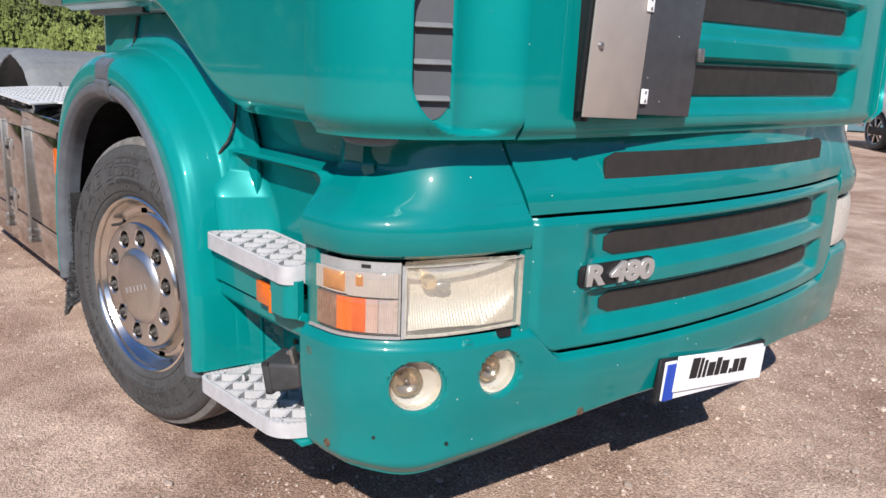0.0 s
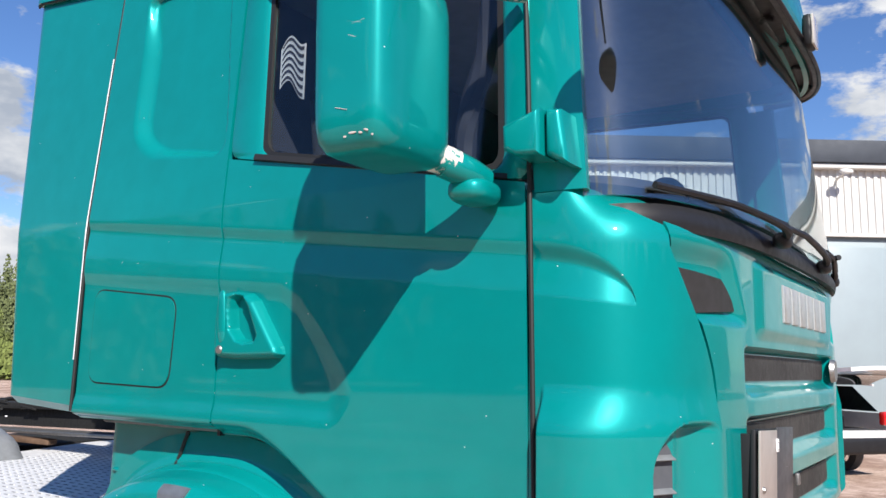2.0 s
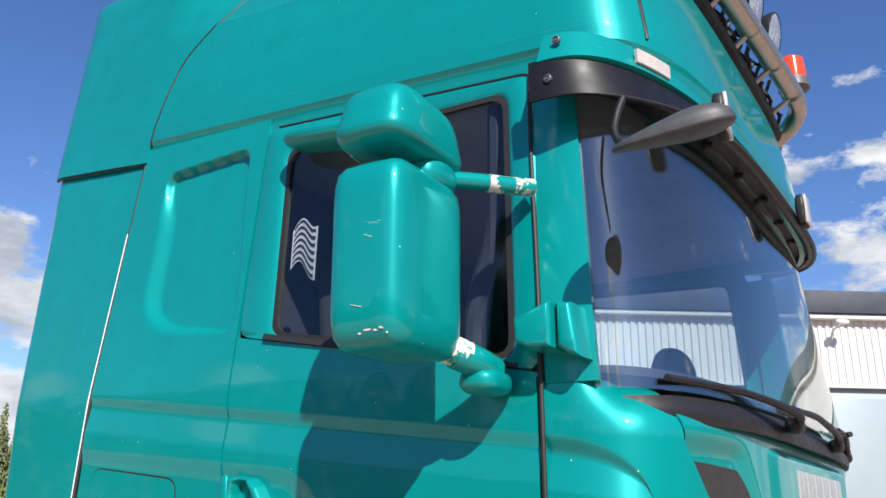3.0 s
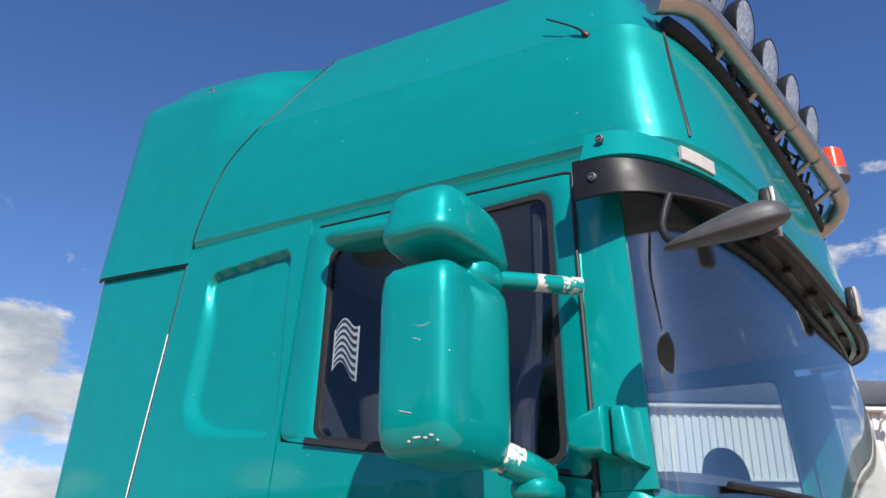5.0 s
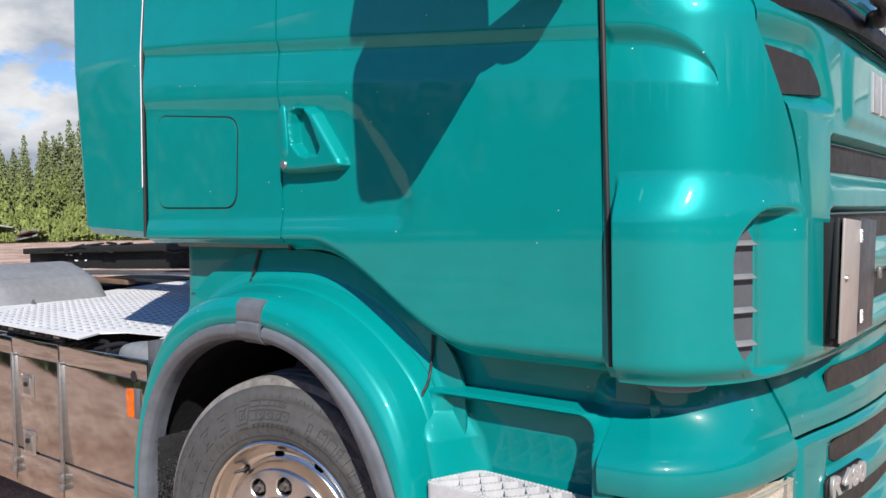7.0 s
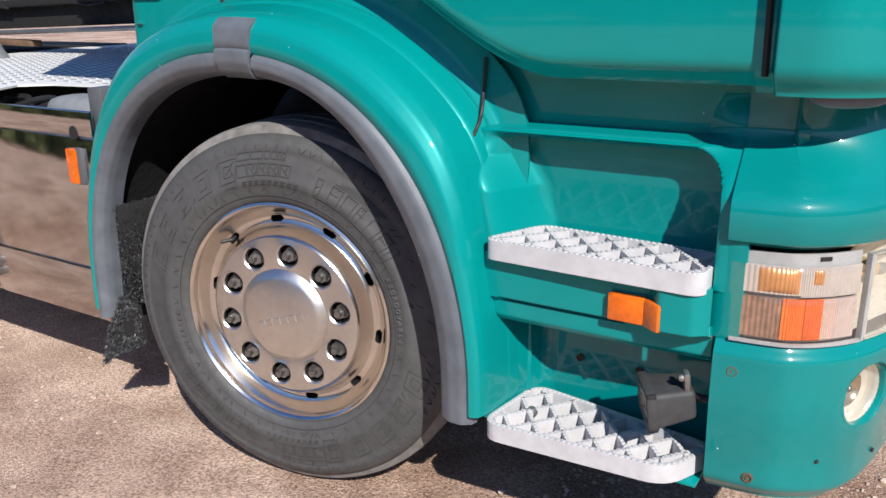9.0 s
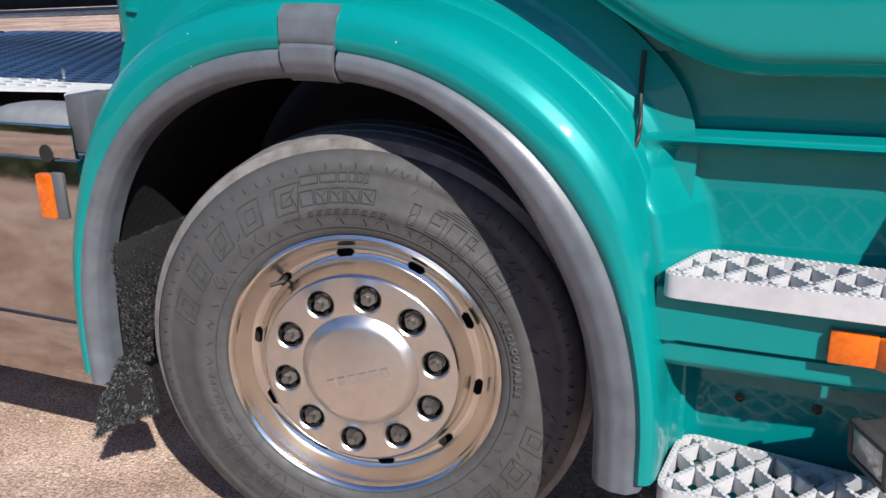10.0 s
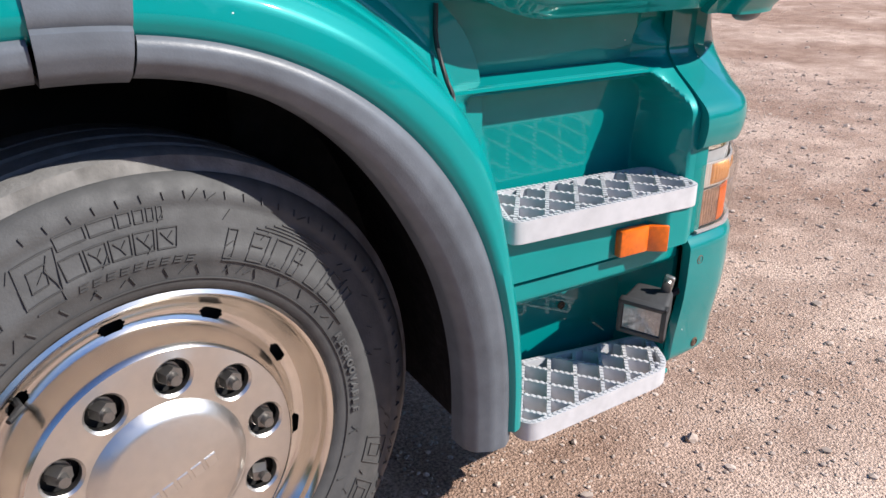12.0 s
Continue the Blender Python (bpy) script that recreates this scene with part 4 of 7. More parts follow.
# number plate and the auction sign that covers it
def front_card(y0, y1, z0, z1, x, thick, tilt, name, lean=0):
    bm = bmesh.new()
    box(bm, (thick, y1 - y0, z1 - z0), (x, (y0 + y1) / 2, (z0 + z1) / 2), 0.0015, (tilt, lean, 0), 1)
    return bm


plate = part("number_plate", front_card(0.925, 1.445, 0.383, 0.493, 1.497, 0.008, -5.5, "number_plate"), SIGNWHITE, truck, "white number plate behind a paper sign")
part("plate_band", front_card(0.925, 0.972, 0.406, 0.510, 1.503, 0.004, -5.5, "plate_band"), PLATEBLUE, plate)
part("plate_holder", front_card(0.905, 1.465, 0.378, 0.502, 1.488, 0.010, -5.5, "plate_holder"), BLACK, plate)
for k in range(3):
    part("plate_bar", front_card(1.32 + 0.034 * k, 1.343 + 0.034 * k, 0.437 - 0.003 * k, 0.470 - 0.003 * k, 1.503, 0.003, -5.5, "plate_bar"), SIGNBLACK, plate)
sign_thing = thing("paper_sign", pose(1.508, 1.2, 0.395), "white card sign with bold black print over the number plate", "sign")
sign = part("card", front_card(0.962, 1.438, 0.395, 0.497, 1.508, 0.005, -8.0, "card"), SIGNWHITE, sign_thing)
for k, (w, h) in enumerate(((0.036, 0.058), (0.014, 0.058), (0.014, 0.050), (0.034, 0.040), (0.024, 0.052), (0.036, 0.040), (0.012, 0.014), (0.030, 0.040), (0.032, 0.040))):
    y = 1.035 + sum((0.042, 0.022, 0.022, 0.042, 0.030, 0.044, 0.020, 0.037, 0.040)[:k])
    bm = bmesh.new()
    z = 0.447 - (y - 1.2) * 0.14 + (h - 0.04) / 2
    prism(bm, [(-w / 2 - h * 0.06, -h / 2), (w / 2 - h * 0.06, -h / 2), (w / 2 + h * 0.06, h / 2), (-w / 2 + h * 0.06, h / 2)], 0.002, pose(1.5105, y + w / 2, z, 90, 0, 90) @ pose(0, 0, 0, 0, 0, -8))
    part("print_bar", bm, SIGNBLACK, sign)

# folding sign board on the grille
board = part("folding_board", block((0.006, 0.196, 0.298), (1.497, 0.614, 1.326), 0.002, (-2.5, 1.5, 1)), BOARDGREY, truck, "folded two-leaf sign board, grey and dark")
part("dark_leaf", block((0.006, 0.215, 0.294), (1.494, 0.820, 1.326), 0.002, (-2.5, 1.5, 1)), BOARDDARK, board)
part("board_backing", block((0.012, 0.40, 0.29), (1.480, 0.715, 1.328), 0.003, (-2.5, 1.5, 1)), BLACK, board)
for z in (1.432, 1.226):
    y = 0.712 + (z - 1.33) * -0.03
    hg = part("hinge", block((0.004, 0.024, 0.034), (1.5035, y, z), 0.001, (-2.5, 0, 2)), SIGNWHITE, board, "small white hinge")
    for dz in (-0.010, 0.010):
        part("rivet", lathe([(0.0, 0.003), (0.003, 0.002), (0.004, 0.0)], 10), STEEL, hg, at=pose(1.506, y, z + dz, 0, 0, 90))
part("latch", block((0.012, 0.022, 0.034), (1.508, 0.920, 1.325), 0.004), STEEL, board, "twist latch")
part("rivet", lathe([(0.0, 0.008), (0.006, 0.007), (0.009, 0.0)], 14), STEEL, board, at=pose(1.501, 0.545, 1.335, 0, 0, 90))
part("bracket", block((0.06, 0.012, 0.30), (1.462, 0.53, 1.32), 0.003), BLACK, board)


# ---- fender and the wheel arch ----
def arch(t, a, h, zc=0.445, xc=-0.052, n=2.2):
    c, s = math.cos(t), math.sin(t)
    if c < 0:
        a, n = a - 0.018, 2.25
    return xc + math.copysign(a * abs(c) ** (2 / n), c), zc + h * abs(s) ** (2 / n)


def arch_sweep(section, t0, t1, nt, thick, name, low=0.0):
    """Sweeps a section of (outward, y) pairs round the wheel arch, from the front foot to the rear one."""
    def fn(u, v):
        t = t0 + (t1 - t0) * u
        k = v * (len(section) - 1)
        i = min(int(k), len(section) - 2)
        f = k - i
        r = section[i][0] * (1 - f) + section[i + 1][0] * f
        y = section[i][1] * (1 - f) + section[i + 1][1] * f
        squeeze = 1.0 if r < 0 else (0.30 + 0.70 * smooth(2.75, 2.0, t)) * (0.26 + 0.74 * smooth(0.25, 0.80, t))
        if r < 0:
            r *= 1.0 - 0.40 * smooth(0.55, 1.35, t) - 0.20 * smooth(1.7, 2.5, t)
        x, z = arch(t, 0.652 + r * squeeze, 0.735 + r)
        if math.sin(t) < 0.04:
            z -= 0.055 if r < 0 else 0.03
        return x, y, z
    return sheet(fn, nt, (len(section) - 1) * 5, thick, name=name)


LIP = [(-0.082, 0.05), (-0.080, 0.012), (-0.070, -0.004), (-0.045, -0.016), (-0.02, -0.016), (-0.004, -0.004), (0.0, 0.012)]
RIM = [(0.0, 0.008), (0.006, -0.006), (0.02, -0.012), (0.050, -0.008), (0.070, 0.008), (0.080, 0.030), (0.098, 0.100), (0.103, 0.104), (0.118, 0.155), (0.15, 0.172), (0.22, 0.178)]
CLIP0, CLIP1 = 1.475, 1.605
for t0, t1 in ((0.0, CLIP0 - 0.006), (CLIP1 + 0.006, math.pi)):
    part("arch_lip", arch_sweep(LIP, t0, t1, 60, 0.008, "arch_lip"), LIPGREY, truck, "faded black rubber wheel arch lip")
part("fender", arch_sweep(RIM, 0.0, math.pi, 140, 0.012, "fender"), TEAL_MATT, truck, "teal wheel arch fender")
BAND = [(-0.086, 0.06), (-0.084, 0.008), (-0.066, -0.010), (-0.03, -0.021), (0.0, -0.021), (0.006, -0.010), (0.02, -0.018), (0.056, -0.014), (0.068, 0.000), (0.076, 0.02)]
part("arch_band", arch_sweep(BAND, CLIP0, CLIP1, 8, 0.010, "arch_band"), LIPGREY, truck, "dark strap over the fender joint")
# inner arch liner
part("arch_liner", arch_sweep([(-0.070, 0.020), (-0.05, 0.10), (-0.04, 0.62)], 0.0, math.pi, 50, 0.01, "arch_liner"), shader("dusty_black_liner", (0.012, 0.012, 0.013), 0.85, spec=0.2, grain=0.4, grain_scale=20, bump=0.3, bump_scale=60), truck)

JOINT_REAR = [(-0.196, 0.176, 1.395), (-0.221, 0.171, 1.326), (-0.226, 0.158, 1.289), (-0.152, 0.076, 1.262), (-0.128, 0.022, 1.250)]
JOINT_FRONT = [(0.541, 0.164, 1.172), (0.5395, 0.160, 1.11), (0.545, 0.137, 1.052), (0.545, 0.114, 1.022), (0.531, 0.088, 0.966), (0.548, 0.076, 0.91), (0.580, 0.064, 0.82)]
part("inner_skirt", block((0.70, 0.015, 0.40), (0.76, 0.200, 1.225), 0.004), TEAL_MATT, truck)
# added plain black block that closes the view behind the wheel
part("arch_dark_backing", block((1.34, 0.02, 0.80), (-0.05, 0.66, 0.86), 0.004), SEAL_SHADE, truck)
# skirt between fender and door
def skirt(u, v):
    x = -0.668 + (0.585 + 0.668) * u
    z = 1.17 + 0.27 * v
    return x, 0.182 + 0.004 * v + 0.03 * (1 - smooth(0.0, 0.03, u)), z


part("fender_skirt", sheet(skirt, 60, 20, 0.02, name="fender_skirt"), TEAL_MATT, truck)
bm = bmesh.new()
tube(bm, [p - Vector((0, 0.013, 0)) for p in bezier(JOINT_REAR, 6)], 0.007, 8)
part("skirt_joint", bm, SEAL_SHADE, truck)
bm = bmesh.new()
tube(bm, [p - Vector((0, 0.006, 0)) for p in bezier(JOINT_FRONT, 6)], 0.0042, 8)
part("skirt_joint", bm, SEAL_SHADE, truck)
for z in (1.235, 1.12):
    part("skirt_rib", block((0.11, 0.012, 0.010), (-0.555, 0.178, z), 0.003, (0, 8, 0)), TEAL_MATT, truck)


# ---- the step well ----
def well(u, v):
    z = 0.770 + (1.180 - 0.770) * v
    edge = float(np.interp(z, (0.80, 0.90, 0.97, 1.04, 1.16), (0.600, 0.578, 0.540, 0.553, 0.560)))
    x = edge - 0.03 + (1.132 - edge + 0.03) * u
    lip = 0.124 + 0.075 * smooth(1.022, 1.042, z)
    left = 0.066 + 0.060 * smooth(0.90, 1.02, z) + 0.075 * smooth(1.022, 1.042, z)
    pillar = 0.062 + 0.104 * smooth(0.938, 1.060, z) + 0.02 * smooth(1.06, 1.12, z)
    front = left + (lip - left) * smooth(edge, edge + 0.12, x)
    front += (pillar - front) * smooth(0.99, 1.085, x)
    cut = 1 - smooth(-0.020, 0.0, inside(x, z, 0.2, 1.076, 0.4, 1.024, 0.085))
    deep = 0.186 + 0.022 * smooth(1.02, 0.83, z)
    inn = cut * smooth(edge + 0.006, edge + 0.105, x)
    return x, front + (deep - front) * inn, z


part("step_well", sheet(well, 130, 130, 0.012, name="step_well"), TEAL_MATT, truck, "concave teal panel behind the step")
part("corner_filler", block((0.16, 0.06, 0.30), (1.135, 0.235, 1.02), 0.01), TEAL_MATT, truck)
part("lamp_pillar", sheet(lambda u, v: (1.075 + 0.055 * u, 0.060 + 0.01 * (1 - u) ** 3, 0.68 + 0.265 * v), 8, 10, 0.03, name="lamp_pillar"), TEAL_MATT, truck)


def board_fn(u, v):
    x = 0.603 + (1.082 - 0.603) * u
    z = 0.622 + (0.778 - 0.622) * v
    y = 0.048 + 0.010 * u ** 3 + 0.012 * (1 - smooth(0.0, 0.12, v)) ** 2
    y += 0.012 * (1 - smooth(0.32, 0.36, v)) - 0.0 + 0.012 * smooth(0.31, 0.33, v) * (1 - smooth(0.35, 0.375, v)) * smooth(0.06, 0.10, u) * (1 - smooth(0.62, 0.66, u))
    y -= 0.026 * 1.4 * smooth(0.745, 0.815, u) * smooth(0.36, 0.42, v) * (1 - 0.5 * smooth(0.93, 1.0, u))
    return x, y, z


part("step_board", sheet(board_fn, 80, 50, 0.02, name="step_board"), TEAL_MATT, truck, "teal board under the upper step")
amber = part("side_marker", block((0.074, 0.020, 0.056), (0.922, 0.043, 0.712), 0.004), AMBER, truck, "orange side marker lamp")
part("side_marker_end", block((0.044, 0.014, 0.056), (0.977, 0.029, 0.711), 0.004, (0, 0, -33)), AMBER, amber)


def lower_well(u, v):
    x = 0.575 + (1.095 - 0.575) * u
    z = 0.366 + 0.274 * v
    inn = smooth(0.600, 0.690, x) * (1 - smooth(1.07, 1.10, x))
    return x, 0.075 + 0.145 * inn, z


# the bumper's darker teal paints the shade under the step board here
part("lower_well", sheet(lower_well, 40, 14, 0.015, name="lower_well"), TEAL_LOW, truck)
for x in (0.76, 0.90):
    bolt_on(x, 0.218, 0.50, 0, 0.009, truck, RUST)


def tread(outline, z, h, wall, name, cell=0.070):
    """An open grating step: a toothed rim and crossing diagonal bars clipped to the outline."""
    bm = bmesh.new()
    n = len(outline)
    c = Vector((sum(p[0] for p in outline) / n, sum(p[1] for p in outline) / n))
    inner = []
    for i in range(n):
        p, a, b = Vector(outline[i]), Vector(outline[i - 1]), Vector(outline[(i + 1) % n])
        t = (b - a).normalized()
        nrm = Vector((-t.y, t.x))
        if nrm.dot(c - p) < 0:
            nrm = -nrm
        inner.append(p + nrm * wall)
    lo, hi, li, hi2 = [], [], [], []
    for i in range(n):
        for bucket, p, zz in ((lo, outline[i], z - h), (hi, outline[i], z), (li, inner[i], z - h), (hi2, inner[i], z)):
            bucket.append(bm.verts.new((p[0], p[1], zz)))
    for i in range(n):
        j = (i + 1) % n
        bm.faces.new((lo[i], lo[j], hi[j], hi[i]))
        bm.faces.new((hi[i], hi[j], hi2[j], hi2[i]))
        bm.faces.new((hi2[i], hi2[j], li[j], li[i]))
        bm.faces.new((li[i], li[j], lo[j], lo[i]))
    poly = [Vector(p) for p in inner]

    def clip(o, d):
        ts = []
        for i in range(n):
            a, b = poly[i], poly[(i + 1) % n]
            e = b - a
            den = d.x * e.y - d.y * e.x
            if abs(den) < 1e-9:
                continue
            w = a - o
            t, s = (w.x * e.y - w.y * e.x) / den, (w.x * d.y - w.y * d.x) / den
            if 0 <= s < 1:
                ts.append(t)
        ts.sort()
        return ts
    x0, x1 = min(p.x for p in poly), max(p.x for p in poly)
    for ang in (38, -38):
        d = Vector((math.sin(radians(ang)), math.cos(radians(ang))))
        k = x0 - 0.3
        while k < x1 + 0.3:
            o = Vector((k, c.y))
            ts = clip(o, d)
            for ta, tb in zip(ts[::2], ts[1::2]):
                if tb - ta > 0.015:
                    a, b = o + d * ta, o + d * tb
                    mid, ln = (a + b) / 2, tb - ta
                    box(bm, (0.0080, ln, h * 0.8), (mid.x, mid.y, z - h * 0.4 - 0.001), 0.0, (0, 0, -ang))
                    teeth = int(ln / 0.012)
                    for q in range(teeth):
                        p = a + d * (ln * (q + 0.5) / teeth)
                        box(bm, (0.0080, 0.006, 0.0014), (p.x, p.y, z), 0.0, (0, 0, -ang))
            k += cell
    per = sum((Vector(outline[(i + 1) % n]) - Vector(outline[i])).length for i in range(n))
    for i in range(n):
        a, b = (Vector(outline[i]) + inner[i]) / 2, (Vector(outline[(i + 1) % n]) + inner[(i + 1) % n]) / 2
        m = max(1, int((b - a).length / 0.012))
        for q in range(m):
            p = a + (b - a) * ((q + 0.5) / m)
            box(bm, (0.007, 0.007, 0.003), (p.x, p.y, z), 0.0, (0, 0, 45))
    return from_bm(name, bm, 30)


UP_STEP = soft_quad([(0.606, 0.022), (1.074, 0.010), (1.070, 0.165), (0.672, 0.190)], 0.038, 6)
part("upper_step", tread(UP_STEP, 0.812, 0.042, 0.011, "upper_step"), TREADWHITE, truck, "light grey grating step with toothed bars")
LOW_STEP = soft_quad([(0.628, -0.022), (1.035, 0.002), (1.098, 0.140), (0.655, 0.205)], 0.05, 6)
low_step = part("lower_step", tread(LOW_STEP, 0.412, 0.040, 0.012, "lower_step"), TREADWHITE, truck, "light grey lower grating step")
bolt_on(0.70, 0.09, 0.402, 0, 0.013, low_step)
part("step_carrier", block((0.44, 0.25, 0.012), (0.86, 0.175, 0.362), 0.004), TEAL_MATT, truck)

# work lamp under the board
lampm = pose(0.985, 0.050, 0.525, 8, 3, -60)
LAMPBODY = shader("dusty_black_lamp_body", (0.050, 0.051, 0.054), 0.6, grain=0.4, grain_scale=40, bump=0.15, bump_scale=250)
bm = block((0.100, 0.090, 0.080), (0, 0.030, 0), 0.0)
for v in bm.verts:
    if v.co.y > 0.02:
        v.co.x, v.co.z = v.co.x * 0.80, v.co.z * 0.78 + 0.003
bmesh.ops.bevel(bm, geom=list(bm.edges), offset=0.010, segments=3, profile=0.5, affect="EDGES", clamp_overlap=True)
work = part("work_lamp", bm, LAMPBODY, truck, "dusty black square work lamp", at=lampm)
part("lens", block((0.084, 0.010, 0.062), (0, -0.014, 0), 0.004), shader("ribbed_lamp_glass", (0.42, 0.43, 0.44), 0.16, 0.55, grain=0.35, grain_scale=60), work)
for k in range(9):
    part("lens_rib", block((0.0022, 0.003, 0.054), (-0.034 + 0.0085 * k, -0.0195, 0), 0.0008, (0, 0, 0), 1), LENS, work)
for dx, dz, w, h in ((0, 0.036, 0.104, 0.012), (0, -0.036, 0.104, 0.012), (0.046, 0, 0.012, 0.084), (-0.046, 0, 0.012, 0.084)):
    part("lamp_rim", block((w, 0.020, h), (dx, -0.012, dz), 0.004), LAMPBODY, work)
part("bracket", block((0.022, 0.012, 0.046), (0.028, 0.060, 0.052), 0.004, (0, 8, 0)), STEEL, work, "bright steel bracket")
part("bracket_bolt", lathe([(0.0, 0.008), (0.006, 0.007), (0.008, 0.002), (0.008, -0.006)], 12), STEEL, work, at=pose(0.030, 0.052, 0.062))
bm = bmesh.new()
tube(bm, bezier([(0.01, 0.07, 0.01), (0.04, 0.10, 0.015), (0.05, 0.13, 0.05)], 5), 0.008, 8)
part("cable", bm, BLACK, work)



# ---- front wheel, steered a little ----
WHEEL = pose(0.003, 0.052, 0.508, 0, 0, 10.5)
N_WHEEL = 96


def pocketed_disc():
    """The bright wheel disc with ten round nut pockets cut through it."""
    bm = bmesh.new()
    ro, ri, rn, rp = 0.212, 0.131, 0.1675, 0.0285
    for k in range(10):
        a0, a1 = radians(36 * k - 18 + 10), radians(36 * k + 18 + 10)
        am = (a0 + a1) / 2
        n = 28
        outer, inner, low = [], [], []
        corners = []
        for q in range(8):
            corners.append((a0 + (a1 - a0) * q / 7, ro))
        for q in range(1, 7):
            corners.append((a1, ro + (ri - ro) * q / 7))
        for q in range(8):
            corners.append((a1 + (a0 - a1) * q / 7, ri))
        for q in range(1, 7):
            corners.append((a0, ri + (ro - ri) * q / 7))
        cx, cz = rn * math.cos(am), rn * math.sin(am)
        for a, r in corners:
            p = Vector((r * math.cos(a), r * math.sin(a)))
            d = (p - Vector((cx, cz))).normalized()
            q = Vector((cx, cz)) + d * rp
            h = 0.006 - 0.004 * ((r - rn) / 0.045) ** 2
            outer.append(bm.verts.new((p.x, -h, p.y)))
            q2 = Vector((cx, cz)) + d * (rp + 0.004)
            inner.append((bm.verts.new((q2.x, -0.006, q2.y)), bm.verts.new((q.x, -0.002, q.y)), bm.verts.new((q.x, 0.010, q.y))))
        for i in range(len(corners)):
            j = (i + 1) % len(corners)
            bm.faces.new((outer[i], outer[j], inner[j][0], inner[i][0]))
            bm.faces.new((inner[i][0], inner[j][0], inner[j][1], inner[i][1]))
            bm.faces.new((inner[i][1], inner[j][1], inner[j][2], inner[i][2]))
    bmesh.ops.remove_doubles(bm, verts=bm.verts, dist=0.0004)
    return bm


wheel = part("front_wheel", pocketed_disc(), ALUSATIN, truck, "polished alloy front wheel with ten nuts", at=WHEEL)
part("centre_cap", lathe([(0.0, 0.020), (0.104, 0.019), (0.112, 0.015), (0.122, 0.008), (0.128, 0.002), (0.133, 0.003), (0.133, -0.01)], N_WHEEL), ALUSATIN, wheel, "brushed centre cap with raised mark")
for k in range(6):
    bm = bmesh.new()
    prism(bm, [(-0.0095, -0.010), (0.0095, -0.010), (0.0095, 0.010), (-0.0095, 0.010)], 0.002, pose(0, -0.0195, 0, 0, -17, 0) @ pose(-0.063 + 0.0245 * k, 0, -0.008, 90, 0, 0), 0.0012, 1)
    part("cap_mark", bm, ALUSATIN, wheel)
# black disc paints the shade inside the nut pockets
part("pocket_shade_disc", lathe([(0.0, -0.03), (0.21, -0.03)], 48), SEAL_SHADE, wheel)


def slot_ring():
    """The dished ring of the rim with ten long hand holes."""
    prof = [(0.288, -0.012), (0.281, -0.022), (0.272, -0.036)] + [(0.266 - 0.0022 * q, -0.044 - 0.006 * math.sin(math.pi * q / 14)) for q in range(15)] + [(0.232, -0.040), (0.222, -0.012), (0.218, -0.002), (0.212, 0.003)]
    n = 540
    verts, faces = [], []
    for i in range(n):
        a = 2 * math.pi * i / n
        verts += [(r * math.cos(a), -h, r * math.sin(a)) for r, h in prof]
    k = len(prof)
    for i in range(n):
        a = (360 * (i + 0.5) / n - 8) % 36
        along = max(0.0, abs(a - 18) * math.pi / 180 * 0.25 - 0.011)
        for j in range(k - 1):
            if math.hypot(along, (prof[j][0] + prof[j + 1][0]) / 2 - 0.2505) < 0.0082:
                continue
            faces.append((i * k + j, ((i + 1) % n) * k + j, ((i + 1) % n) * k + j + 1, i * k + j + 1))
    return mesh_of("rim", verts, faces)


part("rim", slot_ring(), ALU, wheel, "mirror-bright dished rim with hand holes")
part("rim_flange", lathe([(0.284, -0.030), (0.287, -0.010), (0.290, 0.000), (0.297, 0.005), (0.303, 0.002), (0.304, -0.010)], N_WHEEL), ALU, wheel)
part("rim_back", lathe([(0.300, -0.02), (0.296, -0.07), (0.22, -0.085), (0.15, -0.085)], 64), SEAL_SHADE, wheel)
for k in range(10):
    a = radians(36 * k + 10)
    x, z = 0.1675 * math.cos(a), 0.1675 * math.sin(a)
    bm = bmesh.new()
    bmesh.ops.create_cone(bm, cap_ends=True, segments=6, radius1=0.0165, radius2=0.0160, depth=0.022, matrix=pose(x, 0.006, z, 90, 0, 7 * k))
    bmesh.ops.create_cone(bm, cap_ends=True, segments=18, radius1=0.0205, radius2=0.0185, depth=0.006, matrix=pose(x, 0.016, z, 90, 0, 0))
    bmesh.ops.create_cone(bm, cap_ends=True, segments=14, radius1=0.0095, radius2=0.0085, depth=0.020, matrix=pose(x, -0.008, z, 90, 0, 0))
    part("wheel_nut", bm, shader("dull_nut_steel", (0.26, 0.25, 0.24), 0.45, 0.9, grain=0.3, grain_scale=60), wheel)
bm = bmesh.new()
tube(bm, [(0.252 * math.cos(radians(134)), 0.055, 0.252 * math.sin(radians(134))), (0.250 * math.cos(radians(134)), 0.035, 0.250 * math.sin(radians(134))), (0.262 * math.cos(radians(138)), 0.016, 0.262 * math.sin(radians(138)))], [0.006, 0.006, 0.004], 8)
part("valve", bm, BLACK, wheel, "black valve stem")
SIDEWALL = [(0.300, -0.008), (0.306, 0.004), (0.318, 0.009), (0.334, 0.012), (0.350, 0.015), (0.352, 0.0163), (0.372, 0.017), (0.374, 0.0155), (0.400, 0.013), (0.425, 0.007), (0.434, 0.004), (0.437, 0.0055), (0.452, 0.000), (0.464, -0.008), (0.473, -0.016), (0.4735, -0.022)]
tyre = part("tyre", lathe(SIDEWALL, 160, angle=60), RUBBER, wheel, "worn black truck tyre, dusty shoulder")
